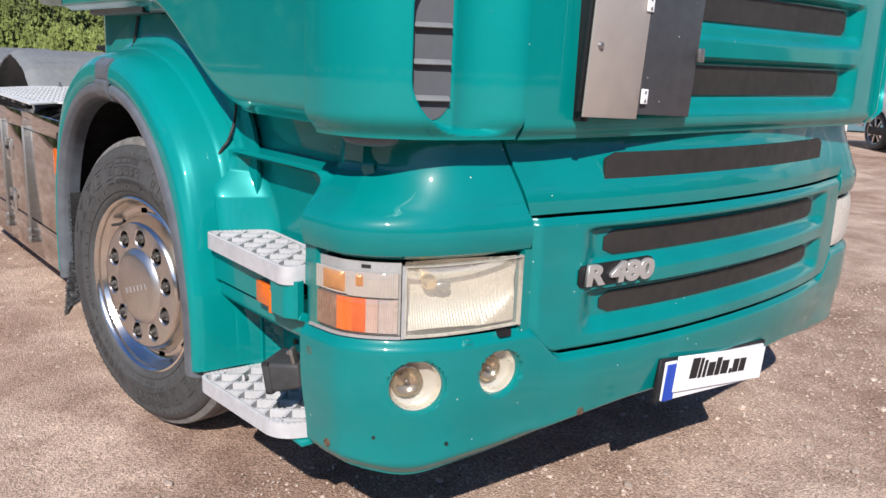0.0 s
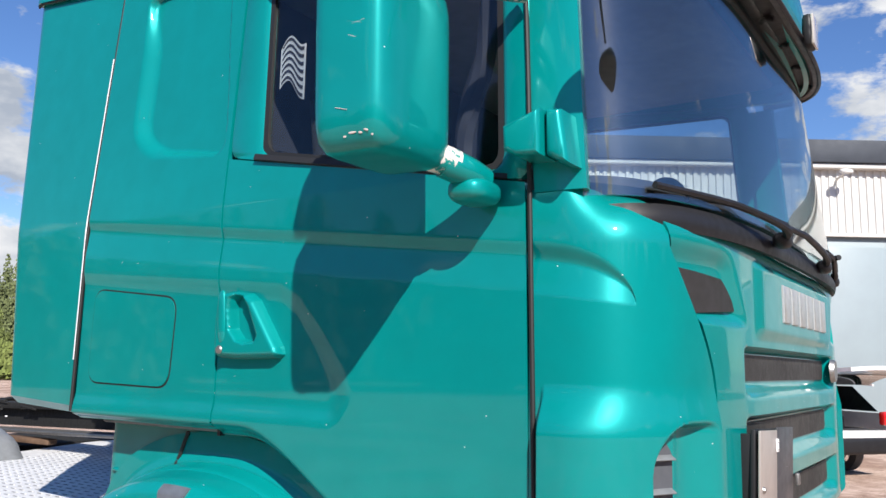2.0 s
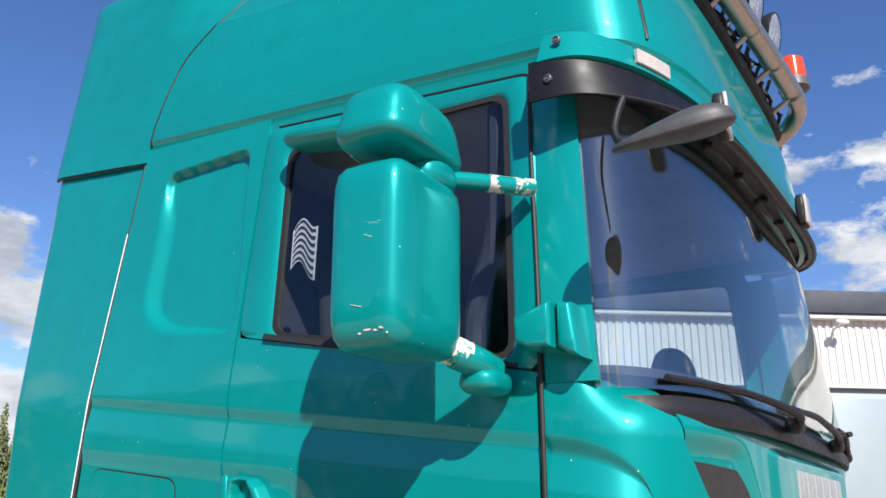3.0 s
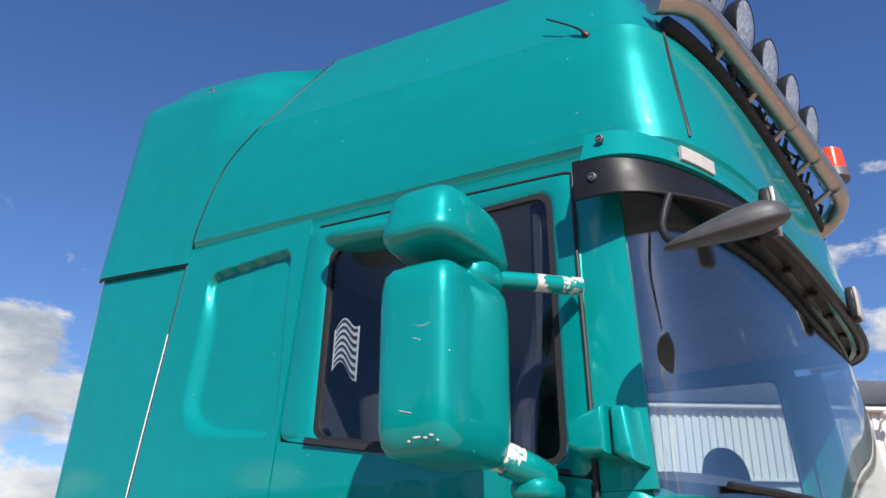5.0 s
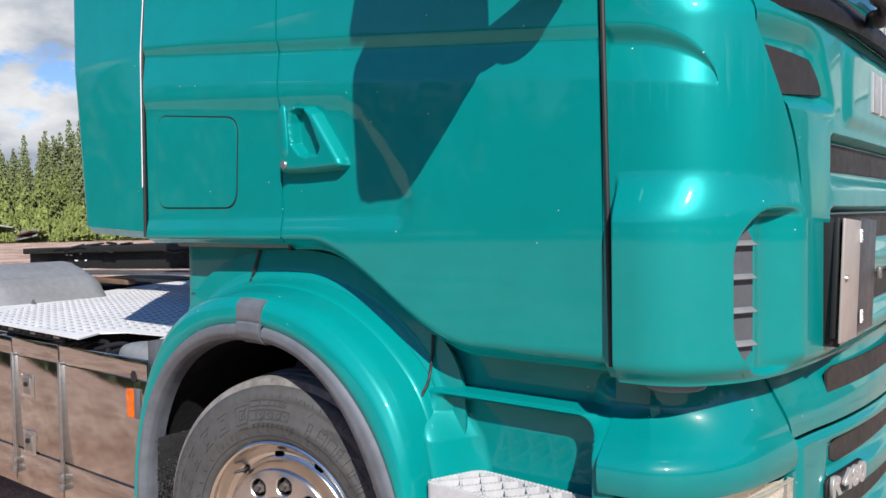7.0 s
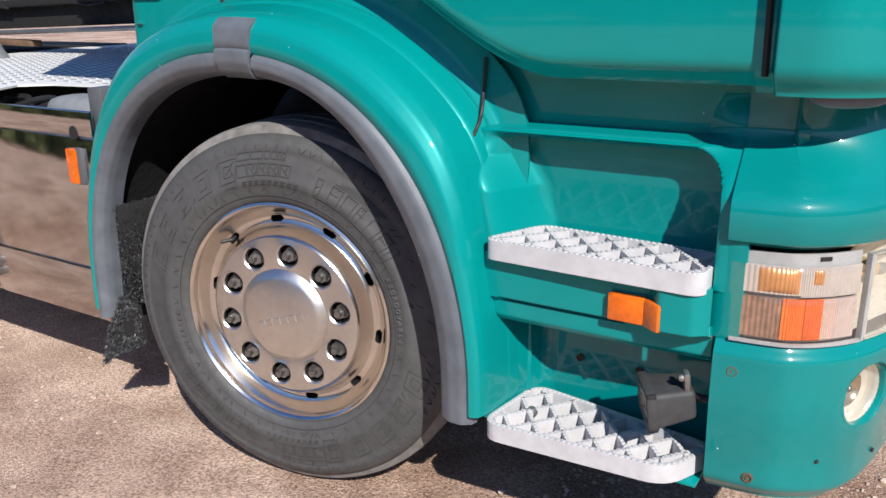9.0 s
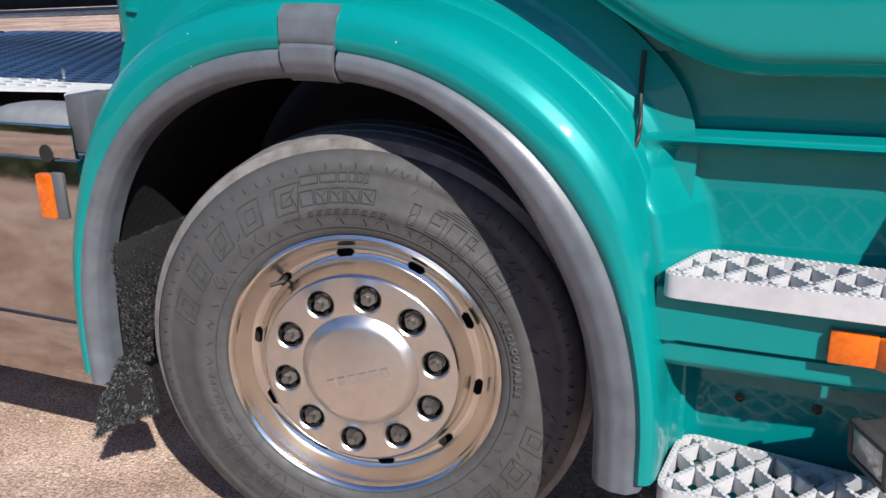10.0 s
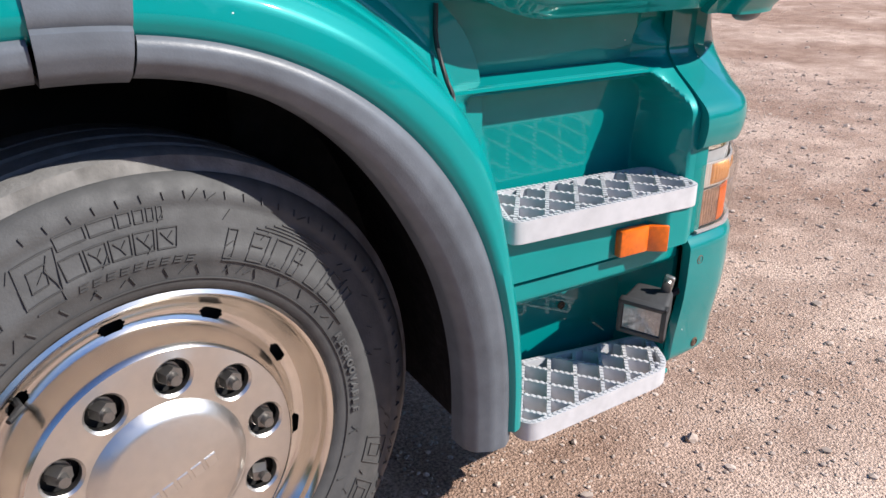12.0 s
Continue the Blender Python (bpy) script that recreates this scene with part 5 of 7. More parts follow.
TREAD = [(0.4735, -0.022), (0.482, -0.027), (0.4935, -0.034), (0.4975, -0.046), (0.499, -0.075), (0.487, -0.079), (0.487, -0.087), (0.500, -0.091), (0.502, -0.130), (0.489, -0.134), (0.489, -0.143), (0.502, -0.147), (0.502, -0.19), (0.489, -0.194), (0.489, -0.203), (0.500, -0.207), (0.497, -0.265), (0.470, -0.295), (0.40, -0.31), (0.31, -0.29)]
part("tread", lathe(TREAD[2:], 160, angle=30), TREADDUST, wheel, "dusty ribbed tread")
part("worn_shoulder", lathe(TREAD[:3], 160, angle=60), shader("scuffed_pale_shoulder", (0.25, 0.24, 0.23), 0.85, grain=0.6, grain_scale=26, bump=0.3, bump_scale=150), wheel, "pale scuffed tyre shoulder")


def on_wall(r):
    for (r0, h0), (r1, h1) in zip(SIDEWALL, SIDEWALL[1:]):
        if r0 <= r <= r1:
            return h0 + (h1 - h0) * (r - r0) / (r1 - r0)
    return 0.0


def wall_stroke(bm, pts, w=0.0042, lift=0.0030):
    """A raised moulded line on the sidewall through (angle in degrees, radius) points."""
    line = []
    for (a, r), (b, q) in zip(pts, pts[1:]):
        n = max(1, int(max(abs(a - b) / 2.0, abs(r - q) / 0.02)))
        line += [(a + (b - a) * k / n, r + (q - r) * k / n) for k in range(n)]
    line.append(pts[-1])
    vs = []
    for i, (a, r) in enumerate(line):
        a2, r2 = line[min(i + 1, len(line) - 1)]
        a1, r1 = line[max(i - 1, 0)]
        d = Vector((radians(a2 - a1) * r, r2 - r1))
        d = d.normalized() if d.length else Vector((1, 0))
        for sgn, up in ((-1, -0.0004), (-0.45, lift), (0.45, lift), (1, -0.0004)):
            rr, aa = r + sgn * d.x * w / 2, radians(a) - sgn * d.y * w / 2 / r
            vs.append(bm.verts.new((rr * math.cos(aa), -(on_wall(rr) + up), rr * math.sin(aa))))
    for i in range(len(line) - 1):
        for q in range(3):
            bm.faces.new((vs[4 * i + q], vs[4 * i + q + 1], vs[4 * i + q + 5], vs[4 * i + q + 4]))





bm = bmesh.new()
rng = random.Random(23)


def frame_at(bm, a0, a1, r0, r1, lean=0.0, w=0.0026):
    """An outlined, slightly leaning box moulded on the sidewall."""
    wall_stroke(bm, [(a0, r0), (a1, r0), (a1 - lean, r1), (a0 - lean, r1), (a0, r0)], w, 0.0024)


for base in (0, 180):
    # a row of boxed signs under a row of shortening bars, with a small word below
    for k in range(5):
        a = base + 105 - 4.7 * k
        frame_at(bm, a, a - 4.0, 0.375, 0.404, 0.2)
        if k:
            wall_stroke(bm, [(a - 0.8, 0.398), (a - 2.0, 0.388), (a - 3.2, 0.398)], 0.0024, 0.002)
            wall_stroke(bm, [(a - 2.0, 0.388), (a - 2.2 - 0.3 * k, 0.379)], 0.0024, 0.002)
    a = base + 104.0
    for wide in (5.2, 4.6, 2.2, 1.7, 1.2, 1.0):
        frame_at(bm, a, a - wide, 0.416, 0.433, 0.1)
        a -= wide + 0.7
    wall_stroke(bm, [(base + 113, 0.356), (base + 106.7, 0.354), (base + 106.7, 0.380), (base + 107.6, 0.402), (base + 106.0, 0.418)], 0.003, 0.0026)
    for k in range(9):
        a = base + 104 - 3.0 * k
        wall_stroke(bm, [(a - 1.8, 0.353), (a, 0.353), (a - 0.5, 0.362), (a - 2.4, 0.362)], 0.0022, 0.002)
        wall_stroke(bm, [(a - 0.3, 0.3575), (a - 1.8, 0.3575)], 0.0020, 0.002)
    # tall outlined bars with hatching over them
    for k in range(7):
        a = base + 71 - 6.2 * k
        frame_at(bm, a, a - (4.4 if k % 3 else 2.2), 0.357, 0.400, 0.4, 0.003)
        if k % 2:
            wall_stroke(bm, [(a - 0.6, 0.380), (a - 3.6, 0.380)], 0.0026, 0.0022)
    for k in range(4):
        wall_stroke(bm, [(base + 64 - 2.0 * k, 0.407 + 0.005 * k), (base + 46 - 1.0 * k, 0.407 + 0.005 * k)], 0.0026, 0.0024)
    wall_stroke(bm, [(base + 71, 0.352), (base + 27, 0.352)], 0.0026, 0.0024)
    # broad slanting shapes further round
    for k in range(5):
        a = base - 14 - 13.0 * k
        frame_at(bm, a, a - 7.6, 0.370, 0.424, 2.0, 0.0026)
        frame_at(bm, a - 2.6, a - 6.0, 0.384, 0.410, 1.0, 0.0022)
# rubber hairs left by the mould
for k in range(130):
    a, r = rng.uniform(0, 360), rng.choice((0.334, 0.350, 0.372, 0.392, 0.412, 0.438))
    wall_stroke(bm, [(a, r), (a - rng.uniform(1.2, 2.2), r + rng.uniform(0.008, 0.016))], 0.0016, 0.0022)
for k in range(90):
    a = 4.0 * k
    wall_stroke(bm, [(a, 0.441), (a + 0.25, 0.451)], 0.003)
    if k % 2:
        wall_stroke(bm, [(a, 0.331), (a + 1.2, 0.345)], 0.0022)
wall_stroke(bm, [(3.0 * k, 0.3235) for k in range(121)], 0.002)
# toned slightly darker than the sidewall to paint shade along the marks' edges
part("sidewall_relief", from_bm("sidewall_relief", bm, 20), shader("shade_toned_relief_rubber", (0.062, 0.061, 0.062), 0.65, grain=0.4, grain_scale=30), wheel, "raised moulded marks")

# words moulded beside the rim, letter by letter round the arc
for word, a0, r, size in (("REGROOVABLE", 24.0, 0.338, 0.017), ("TUBELESS", 205.0, 0.338, 0.017)):
    bm = bmesh.new()
    for k, ch in enumerate(word):
        me = letters(ch, size, 0.003, pose(0, -on_wall(r) - 0.0012, 0) @ pose(0, 0, 0, 0, 90 - a0 + k * 2.75, 0) @ pose(0, 0, r, 90, 0, 0), "letter")
        bm.from_mesh(me)
        bpy.data.meshes.remove(me)
    part("sidewall_print", from_bm("sidewall_print", bm, 20), RUBBER, wheel, "small raised word on the sidewall")

# spray flap behind the wheel: black bristle mat, its torn foot curled outwards
rng = random.Random(5)


def bristles(bm, p, out, count, reach):
    """A tuft of stiff curled fibres standing out of the mat at p."""
    for _ in range(count):
        d = (out + Vector((rng.uniform(-1, 1), rng.uniform(-1, 1), rng.uniform(-1, 0.7)))).normalized() * reach * rng.uniform(0.5, 1.2)
        q = d.cross(Vector((rng.uniform(-1, 1), 0.4, 0.9))).normalized() * 0.0028
        a, b, c = bm.verts.new(p), bm.verts.new(p + q), bm.verts.new(p + d)
        bm.faces.new((a, b, c))


TORN = [(-0.600, 0.465), (-0.530, 0.445), (-0.515, 0.335), (-0.585, 0.300), (-0.650, 0.272), (-0.735, 0.212), (-0.700, 0.300), (-0.655, 0.385)]


bm = bmesh.new()
box(bm, (0.014, 0.34, 0.30), (-0.590, 0.178, 0.590), 0.004, (0, 3, 0))
flap = part("spray_flap", bm, MAT, truck, "black bristle spray flap, torn at the foot")
bm = bmesh.new()
for _ in range(2600):
    bristles(bm, Vector((-0.583, rng.uniform(0.0, 0.26), rng.uniform(0.43, 0.742))), Vector((1.1, -0.5, 0)), 4, 0.013)
part("bristle", bm, BRISTLE, flap, "stiff black plastic bristles")
bm = bmesh.new()
prism(bm, TORN, 0.014, pose(0, 0.012, 0, 90, 0, 0), 0.003, 1)
flap = part("torn_flap", bm, MAT, truck, "torn foot of the spray flap, bent backwards")
bm = bmesh.new()
for _ in range(1900):
    x, z = rng.uniform(-0.74, -0.51), rng.uniform(0.205, 0.47)
    if edge_gap(x, z, TORN) > -0.004 and math.hypot(x + 0.580, (z - 0.372) * 0.9) > rng.uniform(0.022, 0.034):
        bristles(bm, Vector((x, rng.uniform(-0.004, 0.006), z)), Vector((0.1, -1.0, 0)), 5, 0.012)
part("bristle", bm, BRISTLE, flap)


# ---- mirrors ----
mirror = part("main_mirror", housing(0.190, 0.302, 0.424, 6.5, 8.0, 0.01), TEAL, truck, "teal wing mirror housing with paint chips", at=pose(0.918, -0.255, 2.268, 2, 0, 4))
part("mirror_glass", block((0.004, 0.22, 0.34), (-0.083, 0, 0), 0.001), ALU, mirror)
part("mirror_rim", block((0.012, 0.25, 0.37), (-0.077, 0, 0), 0.004), BLACK, mirror)
for k, (x, z, w) in enumerate(((0.020, -0.176, 0.020), (0.040, -0.178, 0.010), (0.054, -0.174, 0.012), (0.000, -0.182, 0.008), (0.066, -0.184, 0.006))):
    ring_r = (1 - (abs(z) / 0.212) ** 8) ** (1 / 8)
    y = -0.1505 * ring_r * (1 - (x / (0.0945 * ring_r)) ** 6.5) ** (1 / 6.5)
    part("paint_chip", soft_box(w, 0.0012, 0.0045, 2.4, n=8), CHIPPED, mirror, at=pose(x, y + 0.0008, z, 12, 8 * (k % 3), 0))
for x0, z0, x1, z1 in ((0.004, 0.060, 0.044, 0.050), (0.020, 0.052, 0.052, 0.056), (0.010, 0.030, 0.030, 0.022), (-0.02, -0.120, 0.010, -0.128)):
    bm = bmesh.new()
    tube(bm, [(x, -0.1508 * (1 - (abs(x) / 0.095) ** 6.5) ** (1 / 6.5), z0 + (z1 - z0) * k / 5) for k, x in enumerate(np.linspace(x0, x1, 6))], 0.0007, 5)
    part("scratch", bm, CHIPPED, mirror)
wide = part("wide_mirror", housing(0.196, 0.312, 0.186, 4.4, 4.2, -0.12, flat=0.78), TEAL, truck, "rounded teal wide-angle mirror housing", at=pose(0.912, -0.255, 2.589, 0, 0, 4))
part("mirror_glass", block((0.004, 0.18, 0.12), (-0.078, 0, -0.01), 0.001), ALU, wide)
part("mirror_neck", soft_box(0.10, 0.14, 0.085, 2.5), TEAL, truck, at=pose(0.956, -0.190, 2.498))


def arm(pts, rad, name, mat, parent, label=""):
    bm = bmesh.new()
    tube(bm, bezier(pts, 6), rad, 12)
    return part(name, bm, mat, parent, label)


arm([(0.962, -0.155, 2.508), (1.02, -0.07, 2.518), (1.070, 0.005, 2.524)], 0.022, "upper_arm", TEAL, truck, "mirror arm with worn paint")
arm([(1.030, -0.055, 2.519), (1.062, 0.000, 2.5245), (1.096, 0.062, 2.534)], 0.0232, "worn_arm_end", WORN_ARM, truck, "arm end worn to bare white")
arm([(0.950, -0.140, 2.100), (0.972, -0.105, 2.092), (0.990, -0.075, 2.082)], 0.036, "worn_arm_end", WORN, truck)
arm([(0.972, -0.100, 2.088), (1.000, -0.05, 2.072), (1.012, 0.005, 2.056)], 0.038, "lower_arm", TEAL, truck)
part("arm_foot", soft_box(0.105, 0.135, 0.062, 2.8), TEAL, truck, at=pose(1.000, -0.006, 2.030))
part("rain_wing", soft_box(0.40, 0.14, 0.070, 2.6, 0.1), TEAL, truck, "teal wind deflector over the side window", at=pose(0.385, 0.080, 2.872, 0, 5, 4))
# hinge cover between door and pillar
bm = bmesh.new()
prism(bm, [(1.083, 2.176), (1.178, 2.206), (1.180, 2.098), (1.120, 2.100), (1.086, 2.118)], 0.125, pose(0, 0.095, 0, 90, 0, 0), 0.014, 4)
part("hinge_cover", bm, TEAL, truck, "teal hinge cover on the pillar")
bm = bmesh.new()
prism(bm, [(1.184, 2.206), (1.222, 2.202), (1.234, 2.120), (1.240, 2.076), (1.216, 2.080), (1.198, 2.092), (1.186, 2.100)], 0.110, pose(0, 0.100, 0, 90, 0, 0), 0.016, 4)
part("hinge_cover_front", bm, TEAL, truck)
# door handle
HANDLE = [(0.060, 1.834), (0.120, 1.836), (0.185, 1.828), (0.216, 1.806), (0.318, 1.668), (0.326, 1.644), (0.306, 1.632), (0.160, 1.628), (0.060, 1.632), (0.046, 1.648), (0.044, 1.740), (0.050, 1.812)]
GRIP_HOLE = [(0.128, 1.822), (0.168, 1.816), (0.196, 1.782), (0.236, 1.700), (0.226, 1.680), (0.180, 1.676), (0.150, 1.684), (0.118, 1.716), (0.108, 1.780), (0.112, 1.810)]


def handle_skin(u, v):
    x, z = 0.036 + 0.300 * u, 1.618 + 0.226 * v
    d = edge_gap(x, z, HANDLE)
    rise = 0.062 * math.sqrt(max(0.0, 1 - (1 - min(1.0, max(0.0, d) / 0.020)) ** 2))
    hole = edge_gap(x, z, GRIP_HOLE)
    rise -= 0.054 * smooth(-0.004, 0.016, hole)
    return x, 0.094 - rise, z


han = part("door_handle", sheet(handle_skin, 92, 80, 0.0, name="door_handle"), TEAL, truck, "moulded teal door handle with lock")
part("grip_bar", soft_box(0.034, 0.020, 0.160, 2.8), TEAL, han, at=pose(0.086, 0.036, 1.756, 0, -4, 0))
part("lock", lathe([(0.0, 0.006), (0.010, 0.005), (0.013, 0.0)], 18), STEEL, han, at=pose(0.085, 0.0305, 1.658))

# spotter mirror in front of the visor: thin at one end, blunt at the other
def spotter_shell():
    bm = housing(0.262, 0.17, 0.080, 3.0, 2.6, -0.06, flat=0.50)
    for v in bm.verts:
        k = smooth(-0.131, 0.10, v.co.x)
        v.co.z *= 0.46 + 0.72 * k
        v.co.y *= 0.62 + 0.38 * k
    return bm


spot = part("spotter_mirror", spotter_shell(), shader("dusty_black_plastic", (0.060, 0.062, 0.066), 0.55, grain=0.5, grain_scale=26, bump=0.15, bump_scale=200), truck, "grey black spotter mirror on a bent arm", at=pose(1.512, -0.085, 2.514, 16, -11, 18))
arm([(1.44, -0.03, 2.545), (1.36, 0.03, 2.575), (1.325, 0.06, 2.64), (1.335, 0.10, 2.74)], 0.010, "spotter_arm", BLACK, truck)


# ---- windscreen, cowl, wipers ----
def screen(u, v):
    z = 2.015 + (2.84 - 2.015) * v
    x, y = plan(0.03 + 1.94 * u, 1.205 - 0.05 * v, 1.505 - 0.10 * v, 0.085 + 0.05 * v, 2.7)
    return x, y, z


ws = part("windscreen", sheet(screen, 70, 24, 0.006, name="windscreen"), WINDSCREEN, truck, "curved windscreen reflecting sky and clouds")
ws.visible_shadow = False


def cowl(u, v):
    z = 1.945 + 0.065 * v
    x, y = plan(0.15 + 1.70 * u, 1.20, 1.505 - 0.02 * v, 0.10, 2.9)
    return x + 0.012 * math.sin(math.pi * v) - 0.03 * abs(2 * u - 1) ** 6, y, z - 0.012 * abs(2 * u - 1) ** 4


part("cowl", sheet(cowl, 60, 8, 0.03, name="cowl"), BLACK, truck, "black plastic cowl under the windscreen")
for y0, x0, y1, x1 in ((0.75, 1.525, 0.16, 1.36), (1.42, 1.52, 0.80, 1.49), (1.92, 1.47, 1.45, 1.51)):
    bm = bmesh.new()
    tube(bm, bezier([(x0, y0 + 0.02, 1.985), (x0 + 0.022, y0 - 0.06, 2.008), ((x0 + x1) / 2 + 0.028, (y0 + y1) / 2, 2.040), (x1 + 0.03, y1 + 0.2, 2.045)], 6), [0.014] * 6 + [0.010] * 13, 8)
    wiper = part("wiper_arm", bm, BLACK, truck, "black wiper arm and blade")
    bm = bmesh.new()
    tube(bm, bezier([(x0 + 0.02, y0 - 0.02, 2.020), ((x0 + x1) / 2 + 0.028, (y0 + y1) / 2, 2.040), (x1 + 0.02, y1, 2.040)], 8), 0.0085, 6)
    part("wiper_blade", bm, BLACK, wiper)
    part("wiper_hub", soft_box(0.050, 0.085, 0.045, 2.5, n=10), BLACK, wiper, at=pose(x0, y0 + 0.02, 1.985))


# ---- visor ----
def visor_rise(u):
    return 0.100 * smooth(0.15, 1.0, u)


def visor_fn(u, v):
    s = 0.008 + 1.984 * u
    drop = 0.112 - 0.050 * smooth(0.12, 0.42, u)
    x, y = plan(s, 1.10, 1.448 + 0.042 * (1 - v), 0.005, 3.0)
    return x, y, 2.862 - drop * (1 - v) - 0.010 * math.sin(math.pi * u) + visor_rise(u)


part("sun_visor", sheet(visor_fn, 110, 10, 0.012, name="sun_visor"), GLOSSBLACK, truck, "smoked dark sun visor")


def visor_lip(u, v):
    """The lip turned in along the visor's foot."""
    x, y, z = visor_fn(u, 0.0)
    a = (0.008 + 1.984 * u) * math.pi / 2
    return x - 0.034 * v * math.sin(a), y + 0.026 * v * math.cos(a), z + 0.004 + 0.012 * v


def visor_roof(u, v):
    """The dark plate that closes the visor between its skin and the screen."""
    s = 0.03 + 1.94 * u
    x, y = plan(s, 1.10, 1.457 - 0.11 * v, 0.012 + 0.10 * v, 3.0)
    return x, y, 2.846 - 0.010 * math.sin(math.pi * u) + visor_rise(u) - 0.004 - 0.012 * v


part("visor_roof", sheet(visor_roof, 90, 4, 0.008, name="visor_roof"), BLACK, truck)
part("visor_lip", sheet(visor_lip, 110, 3, 0.006, name="visor_lip"), shader("brown_grey_lip_plastic", (0.085, 0.072, 0.066), 0.45, grain=0.3, grain_scale=30), truck, "brown grey lip under the visor")


def visor_top(u, v):
    s = 0.012 + 1.976 * u
    x, y = plan(s, 1.12, 1.462 - 0.03 * v, 0.004 + 0.045 * v, 3.0)
    return x, y, 2.858 - 0.010 * math.sin(math.pi * u) + visor_rise(u) + (0.105 - 0.03 * math.sin(math.pi * u)) * v


part("visor_carrier", sheet(visor_top, 110, 10, 0.02, name="visor_carrier"), TEAL, truck, "teal carrier above the visor")
for u, z in ((0.02, 2.80), (0.022, 2.915)):
    x, y, _ = visor_top(u, 0.3) if z > 2.86 else visor_fn(u, 0.6)
    bolt_on(x + 0.01, y - 0.002, z, 0, 0.0115, truck, VENTGREY)
PALE = shader("pale_marker_lens", (0.50, 0.46, 0.42), 0.2, coat=0.6, grain=0.2, grain_scale=50)
for u in (0.230, 0.770):
    mk = sheet(lambda p, q: (visor_top(u - 0.035 + 0.07 * p, 0.0)[0] + 0.001, visor_top(u - 0.035 + 0.07 * p, 0.0)[1] - 0.002, visor_top(u, 0.0)[2] + 0.018 + 0.040 * q), 8, 3, 0.01)
    part("marker_lamp", mk, PALE, truck, "pale marker lamp in the visor carrier")
for x, y, z, yaw in ((1.492, 0.43, 2.790, 28), (1.500, 1.50, 2.865, 20)):
    fl = part("visor_lamp", soft_box(0.04, 0.10, 0.13, 4.0, n=12), BLACK, truck, "square lamp on the visor", at=pose(x, y, z, 0, 0, yaw - 20))
    part("lens", block((0.010, 0.085, 0.115), (0.018, 0, 0), 0.003), PALE, fl)
# dark underside frame of the visor
for k in range(7):
    bm = bmesh.new()
    y = 0.35 + 0.3 * k
    up = 0.055 * smooth(0.3, 2.2, y)
    tube(bm, [(1.36, y, 2.835 + up), (1.43 - 0.04 * abs(y - YC), y, 2.815 + up)], 0.010, 6)
    part("visor_bracket", bm, BLACK, truck)


# ---- roof ----
both("cantrail", sheet(lambda u, v: (-0.62 + 1.72 * u, side_y(2.95) + 0.014 - 0.004 * v, 3.03 - 0.093 * (-0.62 + 1.72 * u) - 0.03 + 0.09 * v), 30, 4, 0.02, name="cantrail"), TEAL)
part("corner_rubber", soft_box(0.13, 0.05, 0.04, 2.6, n=12), LIPGREY, truck, "brown grey rubber foot under the corner panel", at=pose(1.255, 0.115, 1.128, 0, 0, 28))
def roof_level(v):
    """Side lean, front edge, height at x = 0 and its fall towards the front, at each level of the roof."""
    tab = [(0.0, 0.140, 1.435, 2.985, -0.087), (0.07, 0.128, 1.448, 3.060, -0.088), (0.085, 0.116, 1.455, 3.075, -0.090), (0.14, 0.116, 1.452, 3.13, -0.095), (0.55, 0.160, 1.385, 3.565, -0.140), (0.565, 0.170, 1.378, 3.580, -0.142),
           (0.70, 0.266, 1.28, 3.79, -0.142), (0.80, 0.37, 1.12, 3.985, -0.135), (0.90, 0.62, 0.85, 4.085, -0.12), (1.0, 1.20, 0.25, 4.13, -0.10)]
    for a, b in zip(tab, tab[1:]):
        if v <= b[0]:
            f = (v - a[0]) / (b[0] - a[0])
            return [p + (q - p) * f for p, q in zip(a[1:], b[1:])]
    return tab[-1][1:]


def fairing_edge(z):
    """Where the roof side meets the fairing behind it, by height."""
    zs, xs = (3.065, 3.21, 3.51, 3.64, 3.85, 4.10), (-0.668, -0.637, -0.526, -0.370, -0.270, -0.17)
    return float(np.mean([np.interp(z + d, zs, xs) for d in (-0.09, -0.06, -0.03, 0.0, 0.03, 0.06, 0.09)]))


def roof_fn(u, v):
    ys, xf, z0, k = roof_level(v)
    back = fairing_edge(z0 - k * 0.5) + 0.014
    side = 0.40
    if u < side:
        f = u / side
        x, y = back + (1.10 - 0.25 * max(0, v - 0.6) - back) * f, ys
    elif u > 1 - side:
        f = (1 - u) / side
        x, y = back + (1.10 - 0.25 * max(0, v - 0.6) - back) * f, 2 * YC - ys
    else:
        x, y = plan(2 * (u - side) / (1 - 2 * side), 1.10 - 0.25 * max(0, v - 0.6), max(xf, 1.12 - 0.25 * max(0, v - 0.6)), ys, 3.6)
    bulge = 0.010 * smooth(0.09, 0.30, v) * (1 - smooth(0.4, 0.56, v))
    return x, y - bulge * (1 if y < YC else -1) * min(1, abs(y - YC) / 0.8), z0 + k * x


part("roof", sheet(roof_fn, 200, 80, 0.02, 16, name="roof"), TEAL, truck, "tall teal sleeper cab roof")
# black trim line between roof side and roof front, and the rail on the front edge
bm = bmesh.new()
tube(bm, [Vector(roof_fn(0.440, v)) + Vector((0.0, -0.002, 0)) for v in np.linspace(0.115, 0.62, 24)], 0.0055, 6)
part("roof_joint", bm, SEAL_SHADE, truck)
bm = bmesh.new()
tube(bm, [Vector(roof_fn(u, 0.585)) + Vector((0.012, 0, 0.015)) for u in np.linspace(0.44, 0.56, 30)], 0.026, 8)
part("roof_rail", bm, BLACK, truck, "black rail along the roof front")

bm = bmesh.new()
